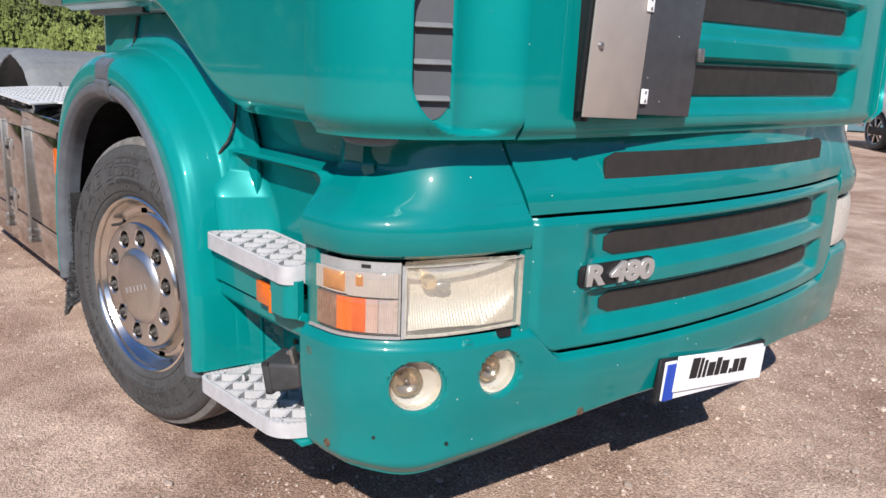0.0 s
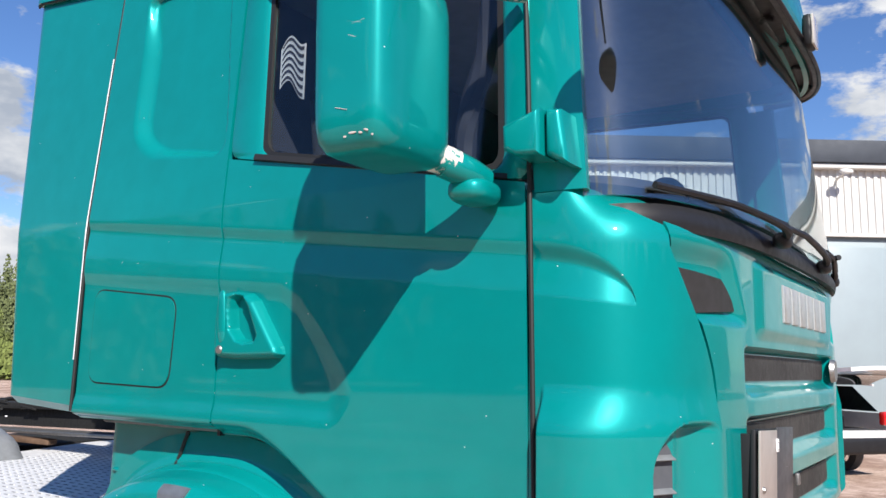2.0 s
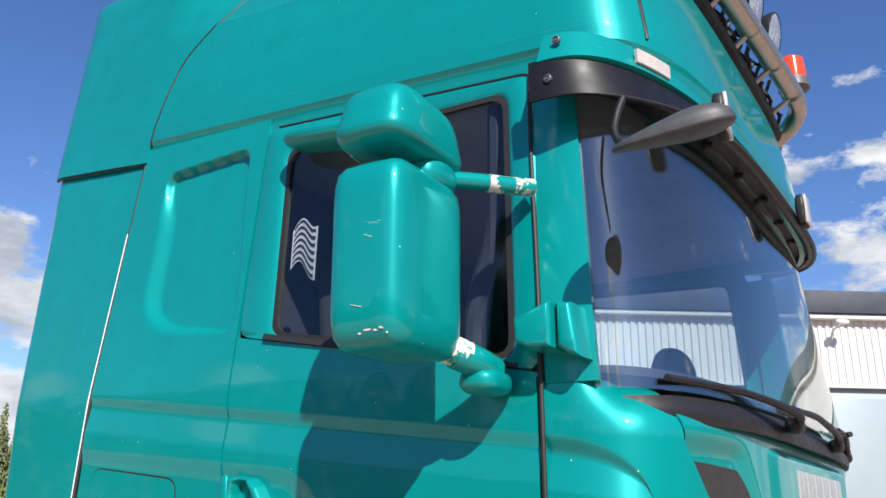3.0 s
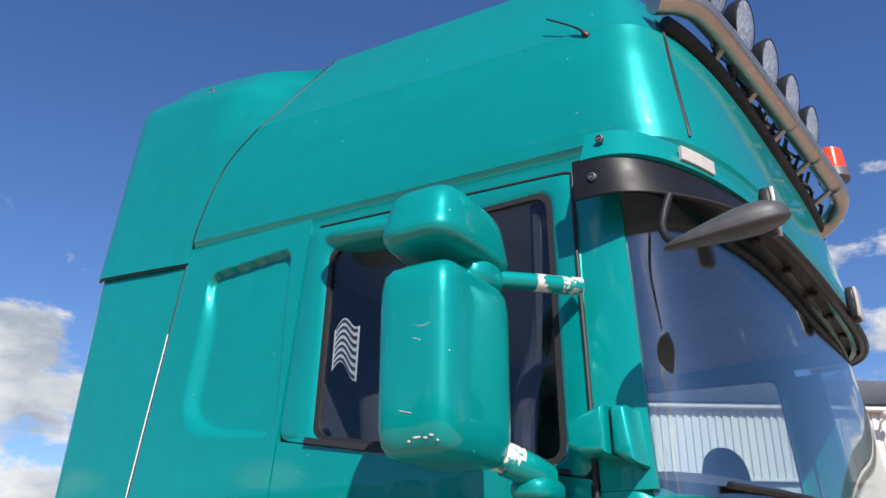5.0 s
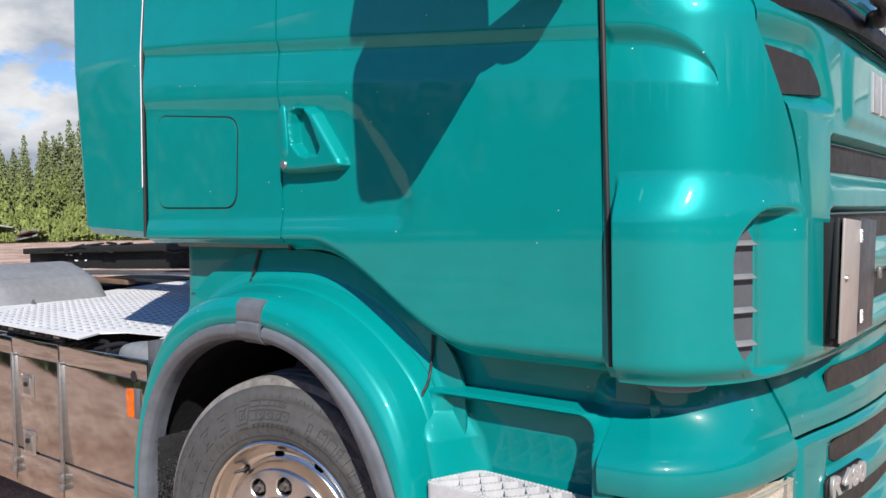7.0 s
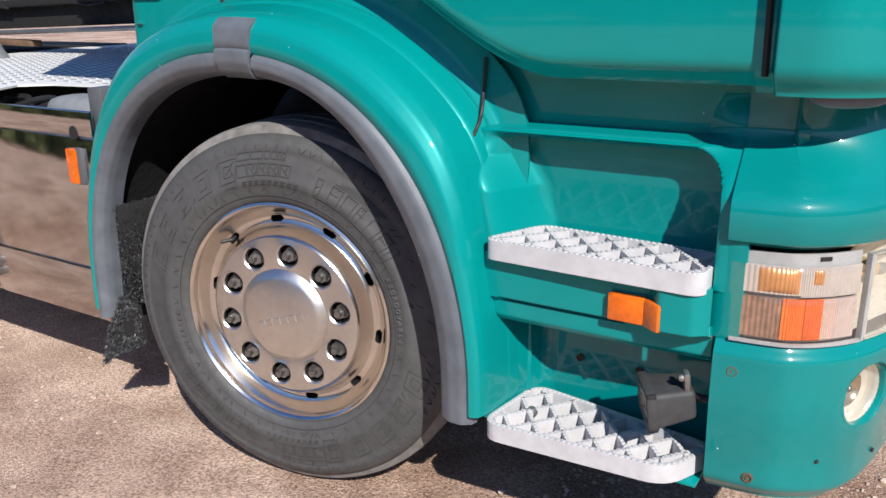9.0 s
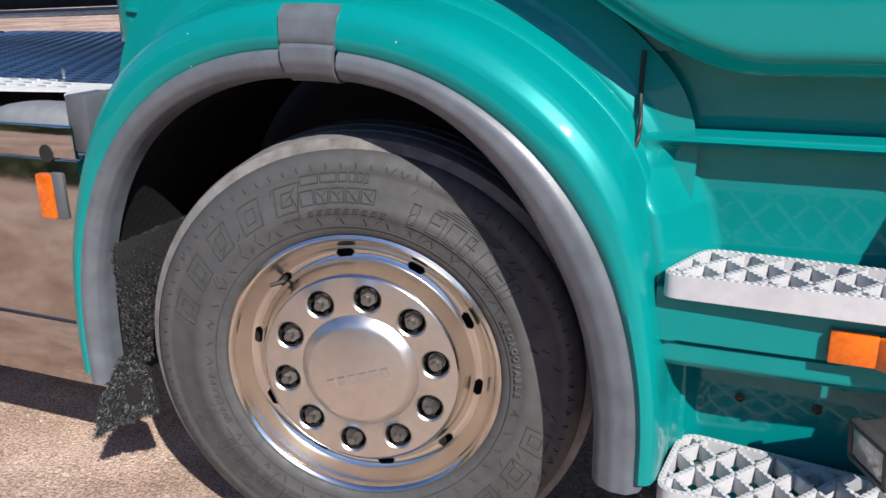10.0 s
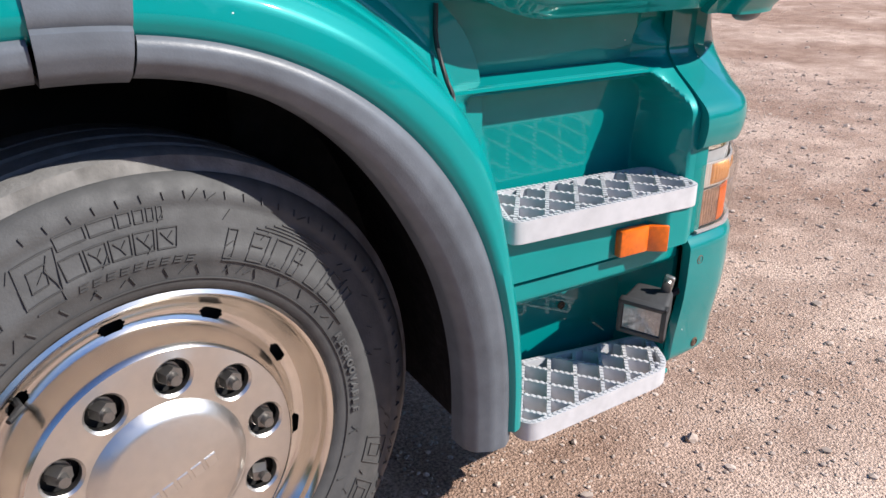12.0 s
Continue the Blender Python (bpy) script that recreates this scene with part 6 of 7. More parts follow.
tube(bm, bezier([(1.31, 0.22, 3.47), (1.37, 0.30, 3.49), (1.409, 0.45, 3.50), (1.448, 1.05, 3.505), (1.474, 1.60, 3.512), (1.478, 1.86, 3.515), (1.455, 1.97, 3.505), (1.40, 2.03, 3.47), (1.33, 2.04, 3.43)], 8), 0.041, 16)
light_bar = part("light_bar", bm, PIPE, truck, "metal light bar with round lamps across the roof")
for y in (0.56, 0.86, 1.16, 1.46, 1.76):
    bx = float(np.interp(y, (0.45, 1.05, 1.60, 1.86), (1.409, 1.448, 1.474, 1.478)))
    bm = bmesh.new()
    tube(bm, [(bx - 0.0005, y - 0.006, 3.506), (bx + 0.0005, y + 0.006, 3.507)], 0.0435, 16)
    part("pipe_clamp", bm, STEEL, light_bar)
    bm = bmesh.new()
    tube(bm, [(bx, y, 3.49), (1.36, y, 3.42)], 0.012, 8)
    part("stay", bm, STEEL, light_bar)
for y in (0.44, 0.70, 0.96, 1.22, 1.48):
    rl = part("round_lamp", lathe([(0.0, -0.075), (0.05, -0.070), (0.085, -0.035), (0.097, 0.0), (0.096, 0.008), (0.093, 0.010)], 32), BLACK, truck, "round chrome-faced driving lamp", at=pose(1.425 + 0.035 * y, y, 3.640, 14, 0, 90))
    part("lens", lathe([(0.0, 0.024), (0.05, 0.019), (0.094, 0.007)], 32), shader("patterned_lamp_glass", (0.72, 0.73, 0.74), 0.15, 0.6, grain=0.5, grain_scale=45, bump=0.8, bump_scale=55), rl)
    bm = bmesh.new()
    tube(bm, bezier([(0, 0.08, 0), (0.03, 0.10, -0.06), (-0.02, 0.06, -0.12), (0.02, 0.02, -0.13)], 5), 0.007, 6)
    part("cable", bm, SEAL_SHADE, rl)
rng = random.Random(19)
for k in range(9):
    y = 0.40 + 0.17 * k
    bm = bmesh.new()
    tube(bm, bezier([(1.39 + 0.03 * rng.random(), y, 3.60), (1.36, y + 0.05, 3.53 + 0.03 * rng.random()), (1.40, y + 0.10, 3.47), (1.37, y + 0.17, 3.45), (1.39, y + 0.20, 3.52)], 6), 0.008, 6)
    part("lamp_cable", bm, SEAL_SHADE, light_bar)
beacon = part("beacon", lathe([(0.0, 0.10), (0.040, 0.098), (0.054, 0.085), (0.060, 0.0), (0.060, -0.02)], 28), BEACON, truck, "orange warning beacon", at=pose(1.472, 1.88, 3.645, -90, 0, 0))
part("beacon_base", lathe([(0.0, -0.02), (0.066, -0.02), (0.066, -0.06), (0.03, -0.07), (0.0, -0.07)], 28), VENTGREY, beacon)
bm = bmesh.new()
tube(bm, bezier([(1.118, 0.19, 3.375), (1.112, 0.155, 3.395), (1.08, 0.145, 3.43), (0.98, 0.16, 3.52)], 4), [0.016, 0.016, 0.016, 0.014, 0.010, 0.006, 0.004, 0.004, 0.003, 0.003, 0.003, 0.003, 0.003], 8)
part("roof_antenna", bm, BLACK, truck, "short black roof antenna")


# ---- side fairings behind the cab ----
def fair_low(u, v):
    z = 1.432 + (3.127 - 1.432) * v
    xb, xf = -1.172 - 0.178 * v ** 1.1, -0.738 + 0.045 * v
    x = xb + (xf - xb) * u
    z += (1 - u) * (0.022 + 0.035 * v) - u * 0.02 * v - 0.05 * v * u
    y = side_y(z) + 0.02 * (1 - smooth(0, 0.10, u)) ** 2 + 0.03 * (1 - smooth(0, 0.02, v)) ** 2 + 0.012
    return x, y, z


both("side_fairing", sheet(fair_low, 30, 60, 0.025, name="side_fairing"), TEAL, "teal side fairing behind the cab")


def roof_side(x, z):
    """Where the roof's side skin lies at a place, for the panel that meets it."""
    for k in range(6, 60):
        ys, xf, z0, fall = roof_level(k / 59)
        if z0 + fall * x >= z:
            return min(ys, 0.33)
    return 0.33


def fair_up(u, v):
    zb = 3.135 - 0.085 * u
    zt = 4.21 - 0.20 * u - 0.05 * u * u
    z = zb + (zt - zb) * v
    xb, xf = -1.350 - 0.02 * v + 0.12 * smooth(0.90, 1.0, v) ** 2, fairing_edge(3.05 + 0.91 * v)
    x = xb + (xf - xb) * u
    y = side_y(z) - 0.010 + 0.10 * smooth(0.82, 1.0, v) ** 2
    y += (roof_side(x, z) + 0.006 - y) * smooth(0.62, 1.0, u)
    y += 0.02 * (1 - smooth(0, 0.10, u)) ** 2
    return x, y, z


both("upper_fairing", sheet(fair_up, 30, 40, 0.025, name="upper_fairing"), TEAL)
bm = bmesh.new()
tube(bm, [Vector(roof_fn(0.0, v)) + Vector((-0.004, 0.001, 0)) for v in np.linspace(0.075, 0.80, 60)], 0.0045, 6)
part("fairing_joint", bm, SEAL_SHADE, truck)
bm = bmesh.new()
tube(bm, [Vector(fair_up(u, 0.0)) + Vector((0, 0.008, -0.003)) for u in np.linspace(0, 1, 12)], 0.005, 6)
part("fairing_joint", bm, SEAL_SHADE, truck)
for off, rad, mat, z0, z1 in ((0.0, 0.0065, SEAL_SHADE, 1.44, 3.09), (-0.009, 0.0050, SIGNWHITE, 1.62, 2.75)):
    bm = bmesh.new()
    tube(bm, [(-0.7225 + 0.042 * (z - 1.43) / 1.67 + off, side_y(z) + 0.008, z) for z in np.linspace(z0, z1, 20)], rad, 8)
    part("panel_joint", bm, mat, truck)
for x, z in ((-0.50, 3.46), (-0.86, 4.03)):
    bolt_on(x, side_y(z) + 0.03, z, 0, 0.018, truck)
# top panel between the fairings
part("roof_spoiler", sheet(lambda u, v: (-1.15 + 0.86 * u, 0.36 + (2 * YC - 0.72) * v, 4.13 - 0.30 * u + 0.03 * math.sin(math.pi * v)), 20, 20, 0.02, name="roof_spoiler"), TEAL, truck)
part("cab_back", block((0.03, 2.20, 1.62), (-0.64, YC, 2.23), 0.01), TEAL, truck)


# ---- inside the cab ----
part("cab_floor", block((1.95, 2.22, 0.03), (0.35, YC, 1.42), 0.01), LINING, truck)
part("cab_ceiling", block((1.85, 2.1, 0.03), (0.28, YC, 2.96), 0.01), LINING, truck)
part("bunk_curtain", block((0.04, 2.1, 1.4), (-0.05, YC, 2.2), 0.015), CURTAIN, truck)


def dash(u, v):
    s = 0.07 + 1.86 * u
    x, y = plan(s, 1.12, 1.42, 0.16, 2.7)
    k = v * 0.42
    return x - k, YC + (y - YC) * (1 - 0.05 * v), 2.085 - 0.06 * v - 0.02 * math.sin(3 * math.pi * v)


part("dashboard", sheet(dash, 60, 12, 0.03, name="dashboard"), DASH, truck, "dark dashboard behind the windscreen")
bm = bmesh.new()
tube(bm, [(0.90 + 0.10 * math.cos(a), 1.80 + 0.22 * math.cos(a + math.pi / 2), 2.05 + 0.21 * math.sin(a + math.pi / 2)) for a in np.linspace(0, 2 * math.pi, 33)], 0.016, 8)
part("steering_wheel", bm, DASH, truck, "dark steering wheel")
for y in (0.62, 1.84):
    seat = part("seat_cushion", block((0.52, 0.52, 0.16), (0.42, y, 1.88), 0.05, (0, 0, 0), 3), SEATCLOTH, truck, "dark cloth cab seat")
    part("seat_back", block((0.14, 0.50, 0.72), (0.16, y, 2.24), 0.05, (0, -8, 0), 3), SEATCLOTH, seat)
    part("head_rest", block((0.10, 0.28, 0.20), (0.10, y, 2.66), 0.04, (0, -8, 0), 3), SEATCLOTH, seat)
    part("seat_base", block((0.40, 0.40, 0.38), (0.42, y, 1.62), 0.03), DASH, seat)
part("binnacle", soft_box(0.16, 0.34, 0.30, 2.4, n=14), DASH, truck, "dark instrument hood", at=pose(0.86, 1.80, 2.30))
# pennant inside the side window
def pennant(u, v):
    x = 0.200 + 0.110 * u
    return x, side_y(2.5) + 0.024 + 0.004 * math.sin(4 * u), 2.44 + 0.155 * v + 0.03 * math.sin(math.pi * u) - 0.05 * (1 - v) * (u - 0.5) + 0.018 * math.sin(2 * math.pi * u)


pen_thing = thing("pennant", pose(0.25, 0.12, 2.44), "pale printed pennant hung inside the side window", "pennant")
pen = part("cloth", sheet(pennant, 14, 8, 0.001, name="cloth"), FLAGCLOTH, pen_thing)
for k in range(7):
    part("print_row", sheet(lambda u, v: tuple(Vector(pennant(0.06 + 0.88 * u, (k + 0.25 + 0.45 * v) / 7)) + Vector((0, -0.0015, 0))), 12, 1, 0.0004), CURTAIN, pen)
bm = bmesh.new()
tube(bm, bezier([(0.93, 0.17, 2.86), (0.92, 0.18, 2.5), (0.86, 0.18, 2.3), (0.85, 0.18, 2.15)], 6), 0.03, 8)
part("gathered_curtain", bm, CURTAIN, truck)


# ---- chassis behind the cab ----
DECK_Z = 1.035
X_BACK = -7.6
part("chassis_rail", block((7.9, 0.09, 0.28), (-3.9, 0.85, 0.86), 0.01), TAR, truck, "black chassis rail")
part("chassis_rail", block((7.9, 0.09, 0.28), (-3.9, 1.63, 0.86), 0.01), TAR, truck)


def deck_plate():
    """A perforated walkway plate: rows of small raised slots on a thin plate."""
    bm = bmesh.new()
    pts = [(-0.91, 0.27), (-0.86, 0.20), (-0.84, 2.42), (-3.50, 2.42), (-3.36, 1.80), (-3.15, 1.30), (-2.98, 0.85), (-2.72, 0.40), (-2.45, 0.085), (-1.34, 0.035), (-1.145, 0.025), (-1.225, 0.155), (-1.155, 0.232)]
    prism(bm, pts, 0.006, pose(0, 0, DECK_Z))
    rows = 0
    y = 0.11
    while y < 2.3:
        x = -0.98 - (0.036 if rows % 2 else 0.0)
        while x > -3.1:
            if not (x < -2.4 - 0.42 * (y - 0.1)) and not (x > -1.30 and y < 0.30):
                box(bm, (0.030, 0.007, 0.003), (x, y, DECK_Z + 0.0075))
            x -= 0.072
        y += 0.052
        rows += 1
    return bm


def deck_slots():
    """Grey quads that paint the shade of the openings under the walkway plate's raised lips."""
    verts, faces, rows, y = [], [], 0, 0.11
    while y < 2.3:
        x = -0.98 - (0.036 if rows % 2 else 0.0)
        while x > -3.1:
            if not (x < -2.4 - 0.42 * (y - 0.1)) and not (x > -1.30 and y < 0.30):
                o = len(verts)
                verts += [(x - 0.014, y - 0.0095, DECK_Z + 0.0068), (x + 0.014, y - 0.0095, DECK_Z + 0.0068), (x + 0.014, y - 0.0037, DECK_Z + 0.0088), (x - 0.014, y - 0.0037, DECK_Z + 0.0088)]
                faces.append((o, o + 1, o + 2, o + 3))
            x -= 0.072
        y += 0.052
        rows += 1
    return mesh_of("slot_shade_quads", verts, faces)


deck = part("deck_plate", deck_plate(), DECK, truck, "pale worn perforated walkway plate")
tagged(part("slot_shade_quads", deck_slots(), shader("slot_shade", (0.24, 0.24, 0.25), 0.7), deck), "painted shade in the slots of the walkway plate", kind="stuff")
part("deck_edge", block((1.3, 0.02, 0.03), (-1.98, 0.088, DECK_Z - 0.016), 0.003, (0, 0, -2.0)), TAR, truck)
for k in range(14):
    part("edge_hole", block((0.05, 0.006, 0.012), (-1.38 - 0.075 * k, 0.052 + 0.0026 * k, DECK_Z - 0.012), 0.002), STEEL if k % 3 == 0 else SEAL_SHADE, deck)

# bright steel side lockers
SEAMS = [-0.665, -1.315, -1.735, -2.45, -3.25]
for k, (xa, xb) in enumerate(zip(SEAMS, SEAMS[1:])):
    w = xa - xb - 0.012
    xm = (xa + xb) / 2
    locker = part("side_locker", block((w, 0.30, 0.58), (xm, 0.185, 0.635), 0.006), INOX, truck, "polished steel side locker reflecting the ground")
    part("locker_top", block((w, 0.012, 0.075), (xm, 0.030, 0.963), 0.004), INOX, locker)
    part("locker_lid", block((w, 0.010, 0.40), (xm, 0.032, 0.722), 0.003), INOX, locker)
    part("locker_skirt", block((w, 0.010, 0.155), (xm, 0.032, 0.437), 0.003), INOX, locker)
    part("hinge_post", block((0.016, 0.014, 0.50), (xb + 0.001, 0.026, 0.68), 0.004), STEEL, locker)
    part("hinge", block((0.020, 0.016, 0.030), (xb + 0.001, 0.020, 0.455), 0.004), STEEL, locker)
    part("hinge", block((0.020, 0.016, 0.030), (xb + 0.001, 0.020, 0.415), 0.004), STEEL, locker)
    if k in (1, 3):
        for z in (0.80, 0.555):
            lt = part("paddle_latch", block((0.105, 0.006, 0.105), (xm - 0.07, 0.025, z), 0.004), ALUSATIN, locker, "recessed paddle latch")
            part("paddle", block((0.060, 0.008, 0.070), (xm - 0.07, 0.022, z), 0.006), STEEL, lt)
            part("grip", block((0.020, 0.016, 0.020), (xm - 0.065, 0.014, z + 0.01), 0.005), BLACK, lt)
            for dx, dz in ((-0.045, -0.045), (0.045, -0.045), (-0.045, 0.045), (0.045, 0.045)):
                part("rivet", lathe([(0.0, 0.002), (0.004, 0.0015), (0.005, 0.0)], 8), STEEL, lt, at=pose(xm - 0.07 + dx, 0.022, z + dz))
marker = part("side_marker", block((0.045, 0.022, 0.105), (-0.762, 0.016, 0.838), 0.006), AMBER, truck, "orange side marker on the locker")
part("marker_foot", block((0.030, 0.016, 0.110), (-0.735, 0.020, 0.838), 0.005), VENTGREY, marker)
part("round_sticker", lathe([(0.0, 0.002), (0.020, 0.002), (0.021, 0.0)], 22), SEAL_SHADE, truck, at=pose(-0.755, 0.024, 0.935))
# clutter in the gap between deck and locker
rng = random.Random(11)
for k in range(5):
    bm = bmesh.new()
    x0 = -0.72 - 0.13 * k
    tube(bm, bezier([(x0, 0.12, 0.93), (x0 - 0.10, 0.16 + 0.03 * rng.random(), 1.0), (x0 - 0.26, 0.14, 0.97), (x0 - 0.42, 0.22, 0.92)], 6), 0.011, 7)
    part("hose", bm, BLACK, truck, "black air hose")
part("reservoir", soft_box(0.34, 0.16, 0.12, 3.0, n=14), MUDGREY, truck, "grey reservoir beside the deck", at=pose(-0.92, 0.20, 0.96))
part("junction_box", block((0.06, 0.10, 0.13), (-0.675, 0.10, 1.00), 0.006), VENTGREY, truck)


# rear wheels with grey mudguards
def mudguard(x0, name):
    def fn(u, v):
        a = radians(14 + 152 * u)
        r = 0.62 + 0.010 * (1 if int(u * 15) % 3 == 1 else 0)
        y = 0.40 + 0.64 * v
        edge = 0.03 * (1 - min(1.0, min(v, 1 - v) / 0.10)) ** 2
        return x0 + (r - edge) * math.cos(a), y, 0.62 + (r - edge) * math.sin(a)
    return sheet(fn, 60, 20, 0.008, name=name, flip=True)


for x0 in (-3.17, -4.55):
    mg = part("rear_mudguard", mudguard(x0, "rear_mudguard"), MUDGREY, truck, "grey plastic rear mudguard with ribs")
    part("mudguard_recess", block((0.10, 0.012, 0.09), (x0 + 0.50, 0.56, 1.005), 0.006, (0, 40, 0)), VENTGREY, mg)
    rear = part("rear_wheel", lathe(SIDEWALL, 72, angle=60), RUBBER, truck, "dusty rear truck tyre", at=pose(x0, 0.43, 0.508))
    part("tread", lathe(TREAD, 72, angle=30), TREADDUST, rear)
    part("rim", lathe([(0.30, 0.0), (0.28, -0.03), (0.22, -0.12), (0.12, -0.11), (0.10, -0.02), (0.0, -0.02)], 48), ALUSATIN, rear)
# loading beams lying on the frame
rng = random.Random(31)
for y, xa, xb in ((1.45, -4.66, -1.3), (2.0, -4.9, -1.5)):
    ln, xm = xb - xa, (xa + xb) / 2
    bm = bmesh.new()
    box(bm, (ln, 0.10, 0.045), (xm, y, 1.318), 0.008, (0, -1.6, 0))
    box(bm, (ln, 0.03, 0.13), (xm, y + 0.02, 1.245), 0.006, (0, -1.6, 0))
    for k in range(14):
        box(bm, (rng.uniform(0.1, 0.35), 0.03, 0.012), (rng.uniform(xa + 0.2, xb), y - 0.045, 1.30 + rng.uniform(-0.03, 0.03)), 0.004, (rng.uniform(-20, 20), rng.uniform(-8, 8), 0))
    beam = part("loading_beam", bm, TAR, truck, "black tarred steel beam with rough flaking edge")
    part("lower_flange", block((ln - 0.7, 0.16, 0.022), (xm + 0.3, y - 0.06, 1.165), 0.004, (0, -1.6, 0)), STEEL, beam)
    for k in range(5):
        part("white_scrape", soft_box(rng.uniform(0.03, 0.07), 0.004, 0.012, 2.4, n=6), SIGNWHITE, beam, at=pose(-4.05 + 0.07 * k, y - 0.002, 1.235 + rng.uniform(-0.03, 0.03)))
for k, (x, y, sx, sy) in enumerate(((-3.75, 1.25, 0.55, 0.10), (-3.45, 1.12, 0.25, 0.30), (-3.25, 1.32, 0.42, 0.08), (-3.95, 1.08, 0.30, 0.12))):
    part("frame_bracket", block((sx, sy, 0.035), (x, y, 1.075 + 0.012 * k), 0.008, (0, 3 * k - 4, 9 * k)), RUST, truck, "rusty frame bracket")
part("frame_cross", block((0.9, 1.5, 0.04), (-3.85, 1.5, 1.03), 0.01), TAR, truck)
for k in range(6):
    bm = bmesh.new()
    tube(bm, [(-3.42 - 0.05 * k, 1.02 + 0.02 * k, 1.04), (-3.40 - 0.05 * k, 1.03 + 0.02 * k, 1.12)], 0.010, 6)
    part("upright_bolt", bm, STEEL, truck)
# added block, out of sight: stops sun slipping under the bumper onto the ground
part("underbody_light_block", block((0.80, 1.5, 0.05), (0.62, YC + 0.1, 0.47), 0.02), TAR, truck)
part("axle", block((0.16, 2.1, 0.16), (0.0, YC, 0.50), 0.03), TAR, truck)
# plain dark block added in the engine's place to keep light out
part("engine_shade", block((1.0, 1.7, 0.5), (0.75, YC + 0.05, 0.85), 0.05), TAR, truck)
far_wheel = part("front_wheel", lathe(SIDEWALL, 72, angle=60), RUBBER, truck, "far front tyre", at=pose(0.0, 2 * YC - 0.05, 0.508, 0, 0, 190.5))
part("tread", lathe(TREAD, 72, angle=30), TREADDUST, far_wheel)


# ---- ground ----
def ground_mesh():
    """One sheet out to the horizon, finer near the truck, with shallow ruts and lumps."""
    def axis(c, fine, span):
        inner = list(np.arange(c - span, c + span + 1e-6, fine))
        step, out, p = fine, [], c + span
        while p < 1600:
            step *= 1.35
            p += step
            out.append(p)
        return [2 * c - q for q in out[::-1]] + inner + out
    xs, ys = axis(2.0, 0.085, 7.0), axis(2.0, 0.085, 7.0)
    verts = []
    for x in xs:
        for y in ys:
            z = 0.0
            if abs(x) < 60 and abs(y) < 60:
                z = 0.022 * noise.noise(Vector((x * 0.55, y * 0.55, 0.3))) + 0.010 * noise.noise(Vector((x * 1.9, y * 1.9, 1.7))) + 0.003 * noise.noise(Vector((x * 5.3, y * 5.3, 4.1)))
                near = max(smooth(0.9, 0.4, math.hypot(x, (y - 0.2))), smooth(0.9, 0.4, math.hypot(x + 3.17, y - 0.55)))
                z = z * (1 - near) - 0.006
            verts.append((x, y, z))
    n = len(ys)
    faces = [(i * n + j, (i + 1) * n + j, (i + 1) * n + j + 1, i * n + j + 1) for i in range(len(xs) - 1) for j in range(n - 1)]
    return mesh_of("ground", verts, faces, 180)


def gravel_material():
    m = bpy.data.materials.new("packed_gravel")
    m.use_nodes = True
    n, l = m.node_tree.nodes, m.node_tree.links
    b = n["Principled BSDF"]
    b.inputs["Roughness"].default_value = 0.95
    b.inputs["Specular IOR Level"].default_value = 0.15
    tc = n.new("ShaderNodeTexCoord")
    def nz(scale, detail, rough=0.6):
        k = n.new("ShaderNodeTexNoise")
        k.inputs["Scale"].default_value, k.inputs["Detail"].default_value, k.inputs["Roughness"].default_value = scale, detail, rough
        l.new(tc.outputs["Object"], k.inputs["Vector"])
        return k
    patch, mid, grit = nz(0.55, 5), nz(4.0, 6), nz(110.0, 6, 0.75)
    r1 = n.new("ShaderNodeValToRGB")
    e = r1.color_ramp.elements
    e[0].position, e[0].color = 0.40, (0.405, 0.284, 0.222, 1)
    e[1].position, e[1].color = 0.58, (0.63, 0.492, 0.408, 1)
    l.new(patch.outputs["Fac"], r1.inputs[0])
    r2 = n.new("ShaderNodeValToRGB")
    e = r2.color_ramp.elements
    e[0].position, e[0].color = 0.33, (0.70, 0.645, 0.62, 1)
    e[1].position, e[1].color = 0.66, (1.10, 1.08, 1.07, 1)
    l.new(mid.outputs["Fac"], r2.inputs[0])
    r3 = n.new("ShaderNodeValToRGB")
    e = r3.color_ramp.elements
    e[0].position, e[0].color = 0.38, (0.43, 0.41, 0.40, 1)
    e[1].position, e[1].color = 0.60, (1.28, 1.27, 1.26, 1)
    l.new(grit.outputs["Fac"], r3.inputs[0])
    m1, m2 = n.new("ShaderNodeMix"), n.new("ShaderNodeMix")
    for k, (a, c) in zip((m1, m2), ((r1, r2), (None, r3))):
        k.data_type, k.blend_type = "RGBA", "MULTIPLY"
        k.inputs[0].default_value = 1.0
        l.new(c.outputs[0], k.inputs[7])
    l.new(r1.outputs[0], m1.inputs[6])
    l.new(m1.outputs[2], m2.inputs[6])
    l.new(m2.outputs[2], b.inputs["Base Color"])
    vor = n.new("ShaderNodeTexVoronoi")
    vor.inputs["Scale"].default_value = 150
    l.new(tc.outputs["Object"], vor.inputs["Vector"])
    add = n.new("ShaderNodeMath")
    add.operation = "SUBTRACT"
    l.new(grit.outputs["Fac"], add.inputs[0])
    l.new(vor.outputs["Distance"], add.inputs[1])
    bp = n.new("ShaderNodeBump")
    bp.inputs["Strength"].default_value, bp.inputs["Distance"].default_value = 1.0, 0.0045
    l.new(add.outputs[0], bp.inputs["Height"])
    l.new(bp.outputs[0], b.inputs["Normal"])
    return m


ground = new("ground", ground_mesh())
ground.data.materials.append(gravel_material())
tagged(ground, "dry pinkish brown packed gravel yard in sunlight", "ground", kind="structure")

STONE = shader("gravel_stone", (0.50, 0.395, 0.335), 0.9, grain=0.3, grain_scale=60, island=0.35)
rng = random.Random(3)
